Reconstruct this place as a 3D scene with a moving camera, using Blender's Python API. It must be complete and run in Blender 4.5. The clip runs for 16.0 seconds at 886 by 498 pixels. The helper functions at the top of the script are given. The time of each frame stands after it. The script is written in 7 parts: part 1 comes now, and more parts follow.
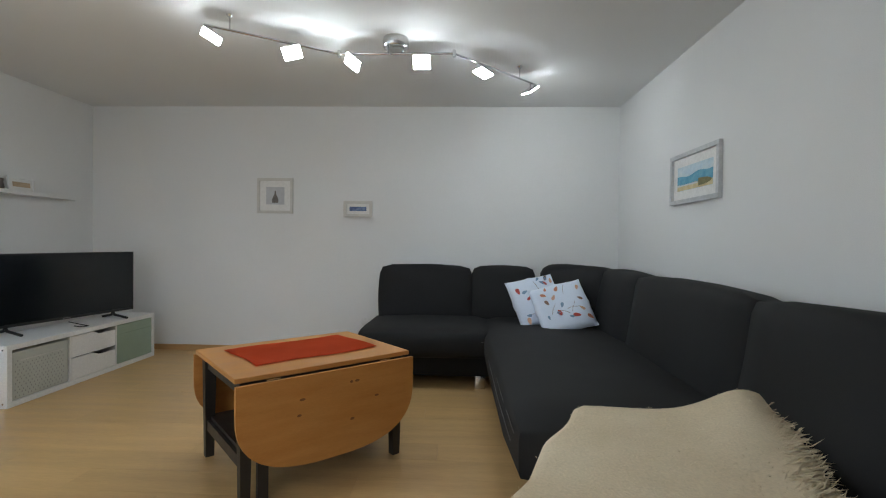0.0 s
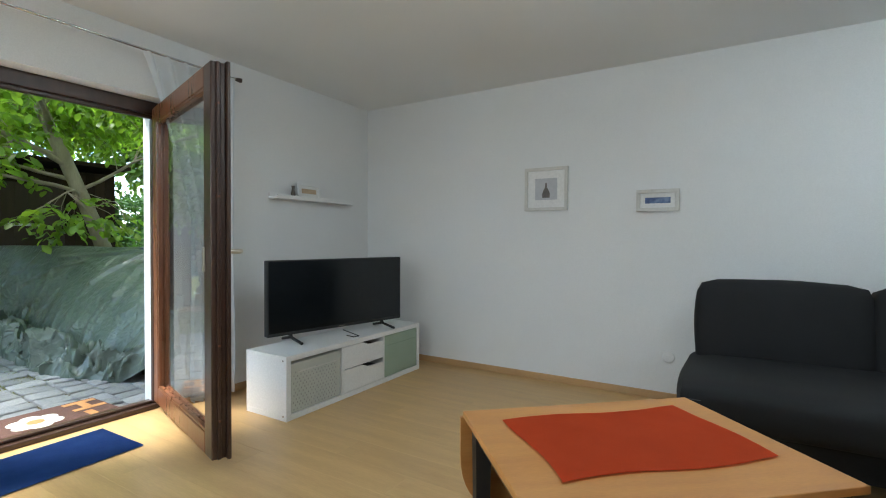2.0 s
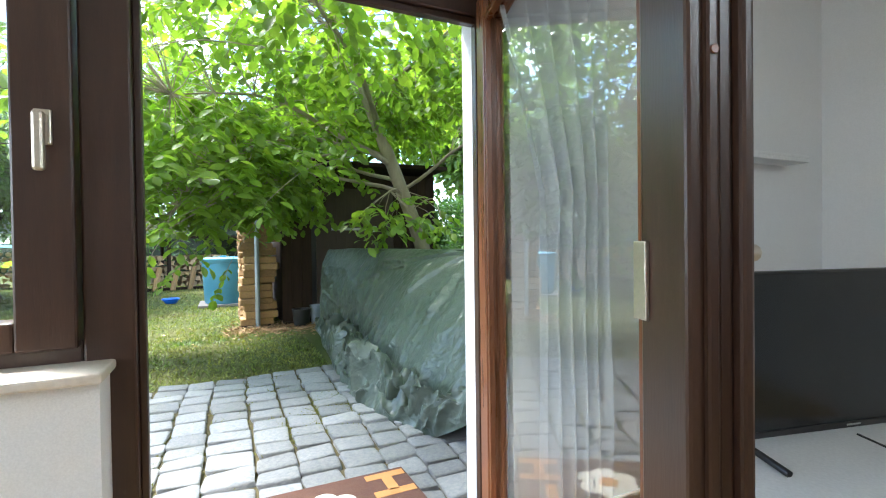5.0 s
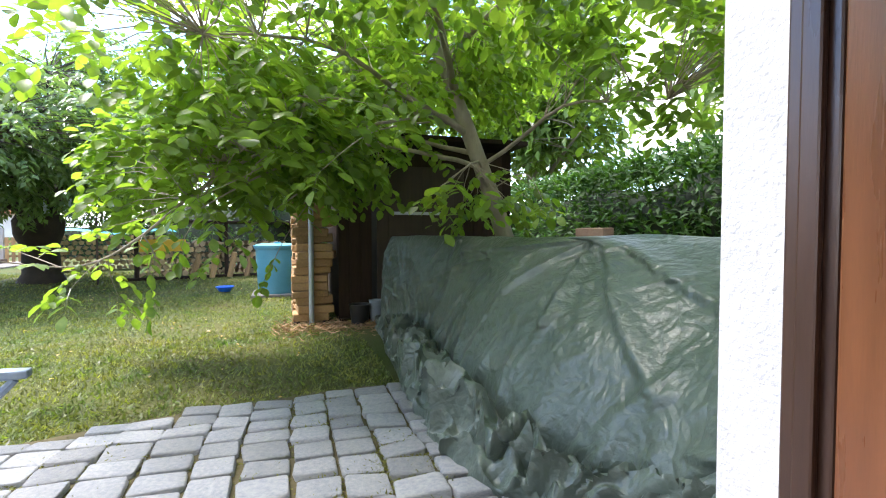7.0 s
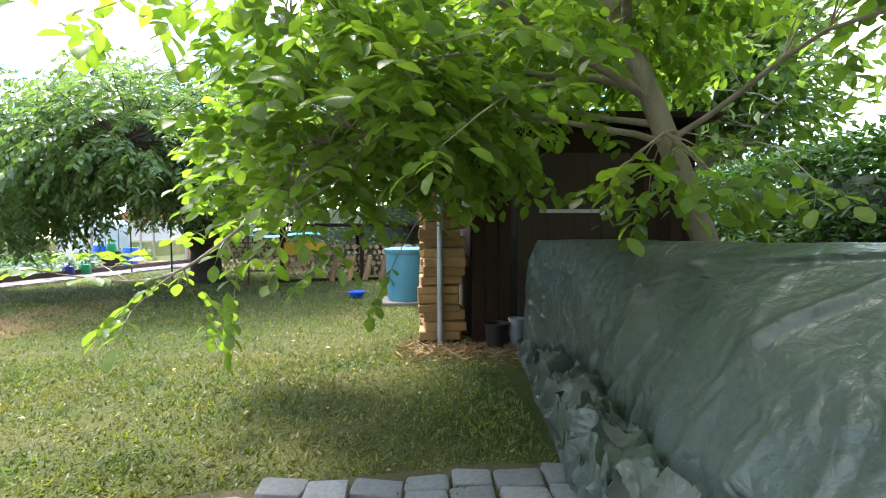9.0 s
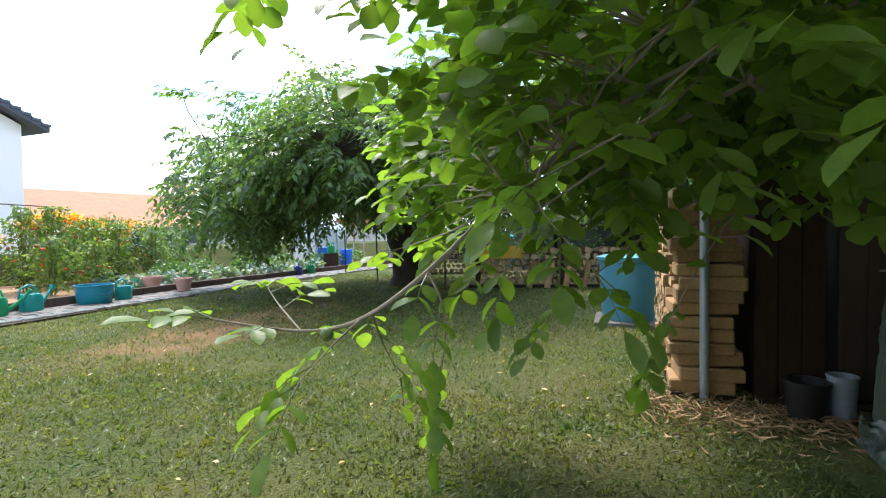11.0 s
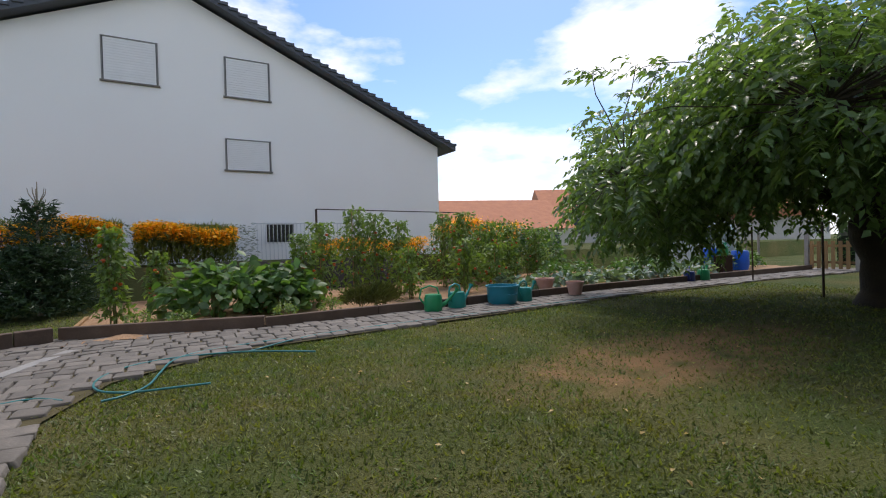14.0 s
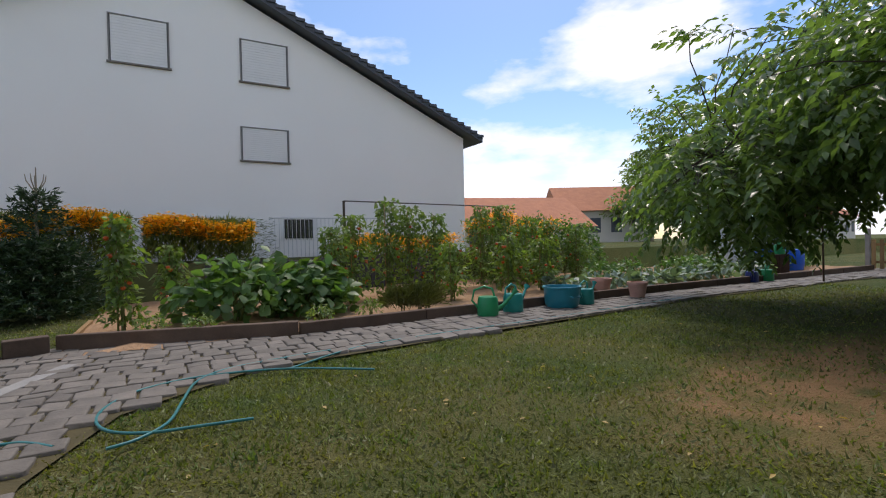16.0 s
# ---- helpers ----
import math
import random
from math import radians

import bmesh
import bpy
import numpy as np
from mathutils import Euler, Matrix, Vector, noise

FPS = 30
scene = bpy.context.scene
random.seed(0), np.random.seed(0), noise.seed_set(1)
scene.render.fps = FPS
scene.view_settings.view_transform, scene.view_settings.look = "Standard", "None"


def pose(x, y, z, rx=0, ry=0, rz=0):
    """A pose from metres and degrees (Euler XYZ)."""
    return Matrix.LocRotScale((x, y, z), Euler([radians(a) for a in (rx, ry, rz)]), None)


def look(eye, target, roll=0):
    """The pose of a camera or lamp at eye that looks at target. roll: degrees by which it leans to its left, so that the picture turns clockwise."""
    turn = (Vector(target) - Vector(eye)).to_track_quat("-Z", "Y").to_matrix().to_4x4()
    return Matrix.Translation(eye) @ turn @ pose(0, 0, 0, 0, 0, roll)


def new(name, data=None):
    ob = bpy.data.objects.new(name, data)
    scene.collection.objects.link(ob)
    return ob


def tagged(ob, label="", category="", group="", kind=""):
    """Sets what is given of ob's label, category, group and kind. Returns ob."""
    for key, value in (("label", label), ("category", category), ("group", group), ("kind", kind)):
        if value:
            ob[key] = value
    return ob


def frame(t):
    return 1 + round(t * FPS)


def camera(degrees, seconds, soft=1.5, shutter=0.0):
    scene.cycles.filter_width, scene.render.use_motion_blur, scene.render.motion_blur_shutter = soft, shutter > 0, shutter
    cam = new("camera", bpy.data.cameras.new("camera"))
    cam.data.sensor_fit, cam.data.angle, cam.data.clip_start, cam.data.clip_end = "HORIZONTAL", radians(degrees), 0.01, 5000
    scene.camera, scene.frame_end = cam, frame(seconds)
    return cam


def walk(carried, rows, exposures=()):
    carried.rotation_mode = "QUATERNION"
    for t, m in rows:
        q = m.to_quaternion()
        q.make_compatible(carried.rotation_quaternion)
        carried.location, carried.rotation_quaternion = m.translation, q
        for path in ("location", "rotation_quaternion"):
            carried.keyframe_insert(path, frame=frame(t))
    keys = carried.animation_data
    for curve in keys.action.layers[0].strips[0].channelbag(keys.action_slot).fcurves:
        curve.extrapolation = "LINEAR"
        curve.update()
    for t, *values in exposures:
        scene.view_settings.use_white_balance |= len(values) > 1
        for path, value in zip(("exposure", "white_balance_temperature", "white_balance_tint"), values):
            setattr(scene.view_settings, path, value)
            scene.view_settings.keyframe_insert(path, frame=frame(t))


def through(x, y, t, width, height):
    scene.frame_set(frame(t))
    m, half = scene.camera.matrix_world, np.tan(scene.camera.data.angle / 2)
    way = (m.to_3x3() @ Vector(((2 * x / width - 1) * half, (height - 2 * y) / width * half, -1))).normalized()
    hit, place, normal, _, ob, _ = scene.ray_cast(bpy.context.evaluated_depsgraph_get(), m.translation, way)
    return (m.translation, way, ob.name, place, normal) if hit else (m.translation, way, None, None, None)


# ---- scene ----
cam = camera(86.2, 16.0, soft=1.1)
PATH = [
    (0, (0.521, 0.243, 1.113), (0.445, 2.242, 1.086), 0.7),
    (0.5, (0.425, 0.487, 1.103), (0.301, 2.483, 1.077), 0.7),
    (1, (0.288, 0.726, 1.113), (-0.018, 2.703, 1.081), 0.7),
    (1.5, (0.117, 0.938, 1.121), (-0.536, 2.828, 1.086), 0.5),
    (2, (-0.047, 1.184, 1.143), (-1.087, 2.892, 1.105), 0.3),
    (2.5, (-0.307, 1.346, 1.14), (-1.55, 2.912, 1.096), 0.2),
    (3, (-0.591, 1.522, 1.124), (-1.997, 2.944, 1.083), 0.0),
    (3.5, (-0.862, 1.688, 1.103), (-2.422, 2.939, 1.061), -0.1),
    (4, (-1.13, 1.825, 1.114), (-2.823, 2.889, 1.071), -0.2),
    (4.5, (-1.459, 1.913, 1.116), (-3.225, 2.85, 1.072), -0.2),
    (4.7, (-1.582, 1.955, 1.108), (-3.372, 2.846, 1.074), -0.5),
    (6.8, (-2.739, 2.084, 1.085), (-4.629, 2.734, 1.02), 0.0),
    (7, (-2.856, 2.111, 1.073), (-4.754, 2.738, 1.006), 0.0),
    (7.5, (-3.188, 2.211, 1.043), (-5.113, 2.751, 0.982), 0.0),
    (8, (-3.472, 2.239, 1.041), (-5.426, 2.663, 0.981), 0.0),
    (8.2, (-3.583, 2.247, 1.049), (-5.548, 2.61, 0.991), 0.0),
    (10.3, (-4.71, 2.043, 1.148), (-6.657, 1.591, 1.087), -0.7),
    (10.5, (-4.832, 1.958, 1.166), (-6.759, 1.427, 1.106), -0.7),
    (11, (-5.054, 1.781, 1.179), (-6.933, 1.097, 1.123), -0.8),
    (11.5, (-5.281, 1.569, 1.182), (-7.085, 0.707, 1.129), -1.0),
    (12, (-5.443, 1.331, 1.2), (-7.143, 0.278, 1.153), -1.1),
    (12.5, (-5.546, 0.995, 1.211), (-7.098, -0.266, 1.166), -1.2),
    (13, (-5.572, 0.602, 1.246), (-6.926, -0.87, 1.203), -1.4),
    (13.5, (-5.579, 0.236, 1.216), (-6.748, -1.386, 1.179), -1.4),
    (14, (-5.588, -0.175, 1.21), (-6.599, -1.901, 1.182), -1.5),
    (14.5, (-5.523, -0.541, 1.213), (-6.447, -2.314, 1.185), -1.5),
    (15, (-5.446, -0.894, 1.205), (-6.354, -2.675, 1.176), -1.5),
    (15.5, (-5.417, -1.266, 1.16), (-6.326, -3.047, 1.131), -1.4),
    (16, (-5.455, -1.58, 1.141), (-6.45, -3.315, 1.112), -1.3),
]
walk(cam, [(t, look(eye, target, roll)) for t, eye, target, roll in PATH],
     [(0.0, 2.45, 6500, 10), (1.5, 2.65, 6150, 6), (3.0, 2.82, 6100, 5), (4.5, 3.0, 6100, 6), (7.0, 2.5, 6400, 15), (8.2, 2.45, 6400, 15), (10.5, 2.0, 6400, 12),
      (11.5, 1.25, 6200, 9), (12.5, 0.6, 6300, 11), (13.5, 0.28, 6700, 14), (16.0, 0.05, 6900, 15)])

# ---- world, sun, window light, added fill light ----
SUN_ELEV, SUN_AZ = radians(60), radians(222)
world = bpy.data.worlds.new("sky")
scene.world = world
world.use_nodes = True
wn, wl = world.node_tree.nodes, world.node_tree.links
wn.clear()
w_out, w_bg = wn.new("ShaderNodeOutputWorld"), wn.new("ShaderNodeBackground")
w_sky = wn.new("ShaderNodeTexSky")
w_sky.sky_type, w_sky.sun_disc = "NISHITA", False
w_sky.sun_elevation, w_sky.sun_rotation = SUN_ELEV, SUN_AZ
w_sky.air_density, w_sky.dust_density, w_sky.ozone_density = 1.0, 0.6, 2.0
w_co, w_map = wn.new("ShaderNodeTexCoord"), wn.new("ShaderNodeMapping")
w_map.inputs["Scale"].default_value = (1.0, 1.0, 2.6)
w_map.inputs["Location"].default_value = (1.7, 0.4, 0.0)
w_noise = wn.new("ShaderNodeTexNoise")
w_noise.inputs["Scale"].default_value, w_noise.inputs["Detail"].default_value, w_noise.inputs["Roughness"].default_value = 2.1, 7.0, 0.55
w_ramp = wn.new("ShaderNodeValToRGB")
w_ramp.color_ramp.elements[0].position, w_ramp.color_ramp.elements[1].position = 0.46, 0.57
w_mix = wn.new("ShaderNodeMix")
w_mix.data_type = "RGBA"
w_mix.inputs[7].default_value = (10.6, 10.8, 11.2, 1)
w_soft, w_grey = wn.new("ShaderNodeTexNoise"), wn.new("ShaderNodeMix")
w_soft.inputs["Scale"].default_value, w_soft.inputs["Detail"].default_value = 5.5, 6.0
w_grey.data_type = "RGBA"
w_grey.inputs[6].default_value, w_grey.inputs[7].default_value = (5.2, 5.6, 6.4, 1), (9.3, 9.5, 9.9, 1)
wl.new(w_map.outputs["Vector"], w_soft.inputs["Vector"])
wl.new(w_soft.outputs["Fac"], w_grey.inputs[0])
wl.new(w_grey.outputs[2], w_mix.inputs[7])
wl.new(w_co.outputs["Generated"], w_map.inputs["Vector"])
wl.new(w_map.outputs["Vector"], w_noise.inputs["Vector"])
wl.new(w_noise.outputs["Fac"], w_ramp.inputs["Fac"])
wl.new(w_ramp.outputs["Color"], w_mix.inputs[0])
w_hue = wn.new("ShaderNodeHueSaturation")
w_hue.inputs["Saturation"].default_value, w_hue.inputs["Value"].default_value = 1.2, 1.1
wl.new(w_sky.outputs["Color"], w_hue.inputs["Color"])
wl.new(w_hue.outputs["Color"], w_mix.inputs[6])
wl.new(w_mix.outputs[2], w_bg.inputs["Color"])
w_bg.inputs["Strength"].default_value = 0.15
wl.new(w_bg.outputs["Background"], w_out.inputs["Surface"])

sun_data = bpy.data.lights.new("sun", "SUN")
sun_data.energy, sun_data.angle, sun_data.color = 2.05, radians(16), (1.0, 0.95, 0.88)
sun = new("sun", sun_data)
sun_dir = Vector((math.sin(SUN_AZ) * math.cos(SUN_ELEV), math.cos(SUN_AZ) * math.cos(SUN_ELEV), math.sin(SUN_ELEV)))
sun.matrix_world = look(sun_dir * 60, (0, 0, 0))

win_data = bpy.data.lights.new("window_daylight", "AREA")
win_data.shape, win_data.size, win_data.size_y, win_data.energy, win_data.color = "RECTANGLE", 1.5, 1.1, 4.0, (0.74, 0.87, 1.0)
win_light = new("window_daylight", win_data)
win_light.matrix_world = look((-3.47, 0.35, 1.42), (0.0, 0.35, 1.2))

# area lamp added in an unseen, assumed south opening to brighten the left walls
fill_data = bpy.data.lights.new("south_fill_light", "AREA")
fill_data.shape, fill_data.size, fill_data.size_y, fill_data.energy, fill_data.color = "RECTANGLE", 1.9, 1.2, 4.6, (0.86, 0.93, 1.0)
fill_light = new("south_fill_light", fill_data)
fill_light.matrix_world = look((-1.5, -1.72, 1.5), (-1.8, 4.0, 1.35))

# ---- building helpers ----


def thing(name, at, label, category, group="", kind="", rz=0.0):
    ob = new(name)
    ob.empty_display_size = 0.1
    ob.matrix_basis = pose(at[0], at[1], at[2], 0, 0, rz)
    return tagged(ob, label, category, group, kind)


def mesh_of(name, bm, material, smooth=0):
    bmesh.ops.recalc_face_normals(bm, faces=bm.faces[:])
    me = bpy.data.meshes.new(name)
    bm.to_mesh(me)
    bm.free()
    for m in (material if isinstance(material, (list, tuple)) else [material]):
        me.materials.append(m)
    if smooth:
        me.shade_smooth()
        me.set_sharp_from_angle(angle=radians(smooth))
    return me


def part(name, bm, material, parent, label="", smooth=0, at=None):
    ob = new(name, bm if isinstance(bm, bpy.types.Mesh) else mesh_of(name, bm, material, smooth))
    ob.parent = parent
    if at is not None:
        ob.matrix_basis = at
    return tagged(ob, label)


def structure(name, bm, material, label, category, smooth=0):
    return tagged(new(name, mesh_of(name, bm, material, smooth)), label, category, "", "structure")


def solo(name, bm, material, label, category, group="", smooth=0, kind=""):
    return tagged(new(name, mesh_of(name, bm, material, smooth)), label, category, group, kind)


def box(bm, x0, y0, z0, x1, y1, z1, bevel=0.0, seg=2, m=None, mi=0):
    vs = bmesh.ops.create_cube(bm, size=1.0)["verts"]
    bmesh.ops.transform(bm, matrix=Matrix.Translation(((x0 + x1) / 2, (y0 + y1) / 2, (z0 + z1) / 2)) @ Matrix.Diagonal((abs(x1 - x0), abs(y1 - y0), abs(z1 - z0), 1)), verts=vs)
    faces = {f for v in vs for f in v.link_faces}
    if bevel:
        edges = list({e for v in vs for e in v.link_edges})
        r = bmesh.ops.bevel(bm, geom=edges, offset=bevel, segments=seg, profile=0.5, affect="EDGES")
        vs = list({v for f in r["faces"] for v in f.verts} | {v for f in faces if f.is_valid for v in f.verts})
        faces = {f for v in vs for f in v.link_faces}
    for f in faces:
        f.material_index = mi
    if m is not None:
        bmesh.ops.transform(bm, matrix=m, verts=vs)
    return vs


def B(*boxes, bevel=0.0, seg=2):
    bm = bmesh.new()
    for b in boxes:
        box(bm, *b, bevel=bevel, seg=seg)
    return bm


def tube(bm, pts, radii, n=8, cap=True):
    pts = [Vector(p) for p in pts]
    if not isinstance(radii, (list, tuple)):
        radii = [radii] * len(pts)
    rings, side = [], None
    for i, p in enumerate(pts):
        d = (pts[min(i + 1, len(pts) - 1)] - pts[max(i - 1, 0)]).normalized()
        if side is None:
            side = d.orthogonal().normalized()
        side = (side - d * side.dot(d)).normalized()
        up = d.cross(side)
        rings.append([bm.verts.new(p + (side * math.cos(a) + up * math.sin(a)) * radii[i]) for a in [2 * math.pi * k / n for k in range(n)]])
    for a, b in zip(rings, rings[1:]):
        for k in range(n):
            bm.faces.new((a[k], a[(k + 1) % n], b[(k + 1) % n], b[k]))
    if cap:
        bm.faces.new(rings[0][::-1])
        bm.faces.new(rings[-1])
    return bm


def T(pts, radii, n=8):
    return tube(bmesh.new(), pts, radii, n)


def lathe(profile, n=24, bm=None, at=(0, 0, 0), close=False):
    bm = bm or bmesh.new()
    rings = []
    for r, z in profile:
        if r < 1e-5:
            rings.append([bm.verts.new((at[0], at[1], at[2] + z))])
        else:
            rings.append([bm.verts.new((at[0] + r * math.cos(2 * math.pi * k / n), at[1] + r * math.sin(2 * math.pi * k / n), at[2] + z)) for k in range(n)])
    for a, b in zip(rings, rings[1:]):
        for k in range(n):
            q = [a[k % len(a)], a[(k + 1) % len(a)], b[(k + 1) % len(b)], b[k % len(b)]]
            q = list(dict.fromkeys(q))
            if len(q) > 2:
                bm.faces.new(q)
    return bm


def surf(nu, nv, fn, bm=None, wrap=False):
    bm = bm or bmesh.new()
    g = [[bm.verts.new(fn(i / nu, j / nv)) for j in range(nv + 1)] for i in range(nu if wrap else nu + 1)]
    for i in range(nu):
        for j in range(nv):
            a, b = g[i], g[(i + 1) % len(g)]
            bm.faces.new((a[j], b[j], b[j + 1], a[j + 1]))
    return bm


def raw_mesh(name, verts, faces_loops, counts, material, smooth=False):
    """A mesh from numpy arrays: corners, loops and the number of loops of each face."""
    me = bpy.data.meshes.new(name)
    me.vertices.add(len(verts))
    me.vertices.foreach_set("co", np.asarray(verts, np.float32).ravel())
    me.loops.add(len(faces_loops))
    me.loops.foreach_set("vertex_index", np.asarray(faces_loops, np.int32))
    me.polygons.add(len(counts))
    starts = np.concatenate(([0], np.cumsum(counts)[:-1])).astype(np.int32)
    me.polygons.foreach_set("loop_start", starts)
    me.polygons.foreach_set("loop_total", np.asarray(counts, np.int32))
    if smooth:
        me.polygons.foreach_set("use_smooth", np.ones(len(counts), bool))
    me.update()
    me.validate()
    me.materials.append(material)
    return me


LEAF_BIG = (np.array([(0, 0, 0), (.22, .30, .05), (.22, -.30, .05), (.22, 0, 0), (.55, .48, .05), (.55, -.48, .05), (.55, 0, -.02), (.84, .26, -.02), (.84, -.26, -.02), (.84, 0, -.06), (1, 0, -.13)]),
            [(0, 3, 1), (0, 2, 3), (1, 3, 6, 4), (3, 2, 5, 6), (4, 6, 9, 7), (6, 5, 8, 9), (7, 9, 10), (9, 8, 10)])
LEAF_OVAL = (np.array([(0, 0, 0), (.14, .22, .03), (.14, -.22, .03), (.14, 0, 0), (.42, .46, .07), (.42, -.46, .07), (.42, 0, 0), (.74, .43, .04), (.74, -.43, .04), (.74, 0, -.04), (.93, .2, -.05), (.93, -.2, -.05), (1, 0, -.11)]),
             [(0, 3, 1), (0, 2, 3), (1, 3, 6, 4), (3, 2, 5, 6), (4, 6, 9, 7), (6, 5, 8, 9), (7, 9, 12, 10), (9, 8, 11, 12)])
LEAF_TINY = (np.array([(0, .35, 0), (0, -.35, 0), (1, 0, 0)]), [(0, 1, 2)])
LEAF_SMALL = (np.array([(0, 0, 0), (.45, .5, .08), (.45, -.5, .08), (1, 0, -.12), (.5, 0, -.02)]),
              [(0, 4, 1), (0, 2, 4), (1, 4, 3), (4, 2, 3)])


def leaves(name, material, P, D, N, L, W, shape):
    """One mesh of many leaves: bases P, directions D, normals N, lengths L, widths W."""
    tv, tf = shape
    D = D / np.linalg.norm(D, axis=1, keepdims=True)
    S = np.cross(N, D)
    S /= np.linalg.norm(S, axis=1, keepdims=True) + 1e-9
    U = np.cross(D, S)
    V = (P[:, None, :] + D[:, None, :] * (tv[None, :, 0:1] * L[:, None, None]) + S[:, None, :] * (tv[None, :, 1:2] * W[:, None, None]) + U[:, None, :] * (tv[None, :, 2:3] * L[:, None, None]))
    n, k = len(P), len(tv)
    loop = np.concatenate([np.array(f) for f in tf])
    loops = (loop[None, :] + (np.arange(n) * k)[:, None]).ravel()
    counts = np.tile([len(f) for f in tf], n)
    return raw_mesh(name, V.reshape(-1, 3), loops, counts, material, True)

# ---- materials ----


def mat(name, c1, c2=None, scale=6.0, rough=0.6, bump=0.15, fine=60.0, metal=0.0, vary=0.0, island=0.0, stretch=(1, 1, 1), spec=0.5, dist=0.006, contrast=0.25, coat=0.0, rvar=0.12, sheen=0.0):
    m = bpy.data.materials.new(name)
    m.use_nodes = True
    n, l = m.node_tree.nodes, m.node_tree.links
    b = n["Principled BSDF"]
    c2 = c2 or tuple(c * 0.8 for c in c1)
    co, mp = n.new("ShaderNodeTexCoord"), n.new("ShaderNodeMapping")
    mp.inputs["Scale"].default_value = stretch
    l.new(co.outputs["Object"], mp.inputs["Vector"])
    vec = mp.outputs["Vector"]
    if vary:
        oi, ad = n.new("ShaderNodeObjectInfo"), n.new("ShaderNodeVectorMath")
        ad.operation = "MULTIPLY_ADD"
        l.new(oi.outputs["Random"], ad.inputs[0])
        ad.inputs[1].default_value = (17.0, 31.0, 7.0)
        l.new(vec, ad.inputs[2])
        vec = ad.outputs["Vector"]
    big, small = n.new("ShaderNodeTexNoise"), n.new("ShaderNodeTexNoise")
    for t, s, d in ((big, scale, 5.0), (small, fine, 4.0)):
        t.inputs["Scale"].default_value, t.inputs["Detail"].default_value = s, d
        l.new(vec, t.inputs["Vector"])
    rp = n.new("ShaderNodeValToRGB")
    rp.color_ramp.elements[0].position, rp.color_ramp.elements[1].position = 0.5 - contrast, 0.5 + contrast
    rp.color_ramp.elements[0].color, rp.color_ramp.elements[1].color = (*c1, 1), (*c2, 1)
    l.new(big.outputs["Fac"], rp.inputs["Fac"])
    hs = n.new("ShaderNodeHueSaturation")
    l.new(rp.outputs["Color"], hs.inputs["Color"])
    mr = n.new("ShaderNodeMapRange")
    mr.inputs["To Min"].default_value, mr.inputs["To Max"].default_value = 0.86, 1.14
    l.new(small.outputs["Fac"], mr.inputs["Value"])
    val = mr.outputs["Result"]
    for src, amount in (("obj", vary), ("isl", island)):
        if amount:
            node = n.new("ShaderNodeObjectInfo" if src == "obj" else "ShaderNodeNewGeometry")
            r2, mu = n.new("ShaderNodeMapRange"), n.new("ShaderNodeMath")
            r2.inputs["To Min"].default_value, r2.inputs["To Max"].default_value = 1 - amount, 1 + amount
            l.new(node.outputs["Random" if src == "obj" else "Random Per Island"], r2.inputs["Value"])
            mu.operation = "MULTIPLY"
            l.new(val, mu.inputs[0])
            l.new(r2.outputs["Result"], mu.inputs[1])
            val = mu.outputs["Value"]
    l.new(val, hs.inputs["Value"])
    l.new(hs.outputs["Color"], b.inputs["Base Color"])
    rr = n.new("ShaderNodeMapRange")
    rr.inputs["To Min"].default_value, rr.inputs["To Max"].default_value = max(0.02, rough - rvar), min(1.0, rough + rvar)
    l.new(big.outputs["Fac"], rr.inputs["Value"])
    l.new(rr.outputs["Result"], b.inputs["Roughness"])
    b.inputs["Metallic"].default_value = metal
    b.inputs["Specular IOR Level"].default_value = spec
    b.inputs["Coat Weight"].default_value = coat
    b.inputs["Sheen Weight"].default_value = sheen
    if bump:
        bp, ad2 = n.new("ShaderNodeBump"), n.new("ShaderNodeMath")
        ad2.operation = "MULTIPLY_ADD"
        l.new(big.outputs["Fac"], ad2.inputs[0])
        ad2.inputs[1].default_value = 0.6
        l.new(small.outputs["Fac"], ad2.inputs[2])
        l.new(ad2.outputs["Value"], bp.inputs["Height"])
        bp.inputs["Strength"].default_value, bp.inputs["Distance"].default_value = bump, dist
        l.new(bp.outputs["Normal"], b.inputs["Normal"])
    return m


def leaf_mat(name, c1, c2, through=0.35, rough=0.45, island=0.35):
    m = mat(name, c1, c2, 3.0, rough, 0.0, 40.0, island=island, spec=0.4)
    n, l = m.node_tree.nodes, m.node_tree.links
    b, out = n["Principled BSDF"], n["Material Output"]
    tr, mx = n.new("ShaderNodeBsdfTranslucent"), n.new("ShaderNodeMixShader")
    mx.inputs[0].default_value = through
    sat = n.new("ShaderNodeMix")
    sat.data_type, sat.blend_type = "RGBA", "MULTIPLY"
    sat.inputs[0].default_value = 1.0
    sat.inputs[7].default_value = (2.25, 2.35, 0.75, 1)
    src = b.inputs["Base Color"].links[0].from_socket
    l.new(src, sat.inputs[6])
    l.new(sat.outputs[2], tr.inputs["Color"])
    l.new(b.outputs["BSDF"], mx.inputs[1])
    l.new(tr.outputs["BSDF"], mx.inputs[2])
    l.new(mx.outputs["Shader"], out.inputs["Surface"])
    return m


def glass_mat(name, tint=(0.96, 0.98, 0.97)):
    m = bpy.data.materials.new(name)
    m.use_nodes = True
    b = m.node_tree.nodes["Principled BSDF"]
    b.inputs["Base Color"].default_value = (*tint, 1)
    b.inputs["Transmission Weight"].default_value = 1.0
    b.inputs["Roughness"].default_value = 0.0
    b.inputs["IOR"].default_value = 1.45
    return m


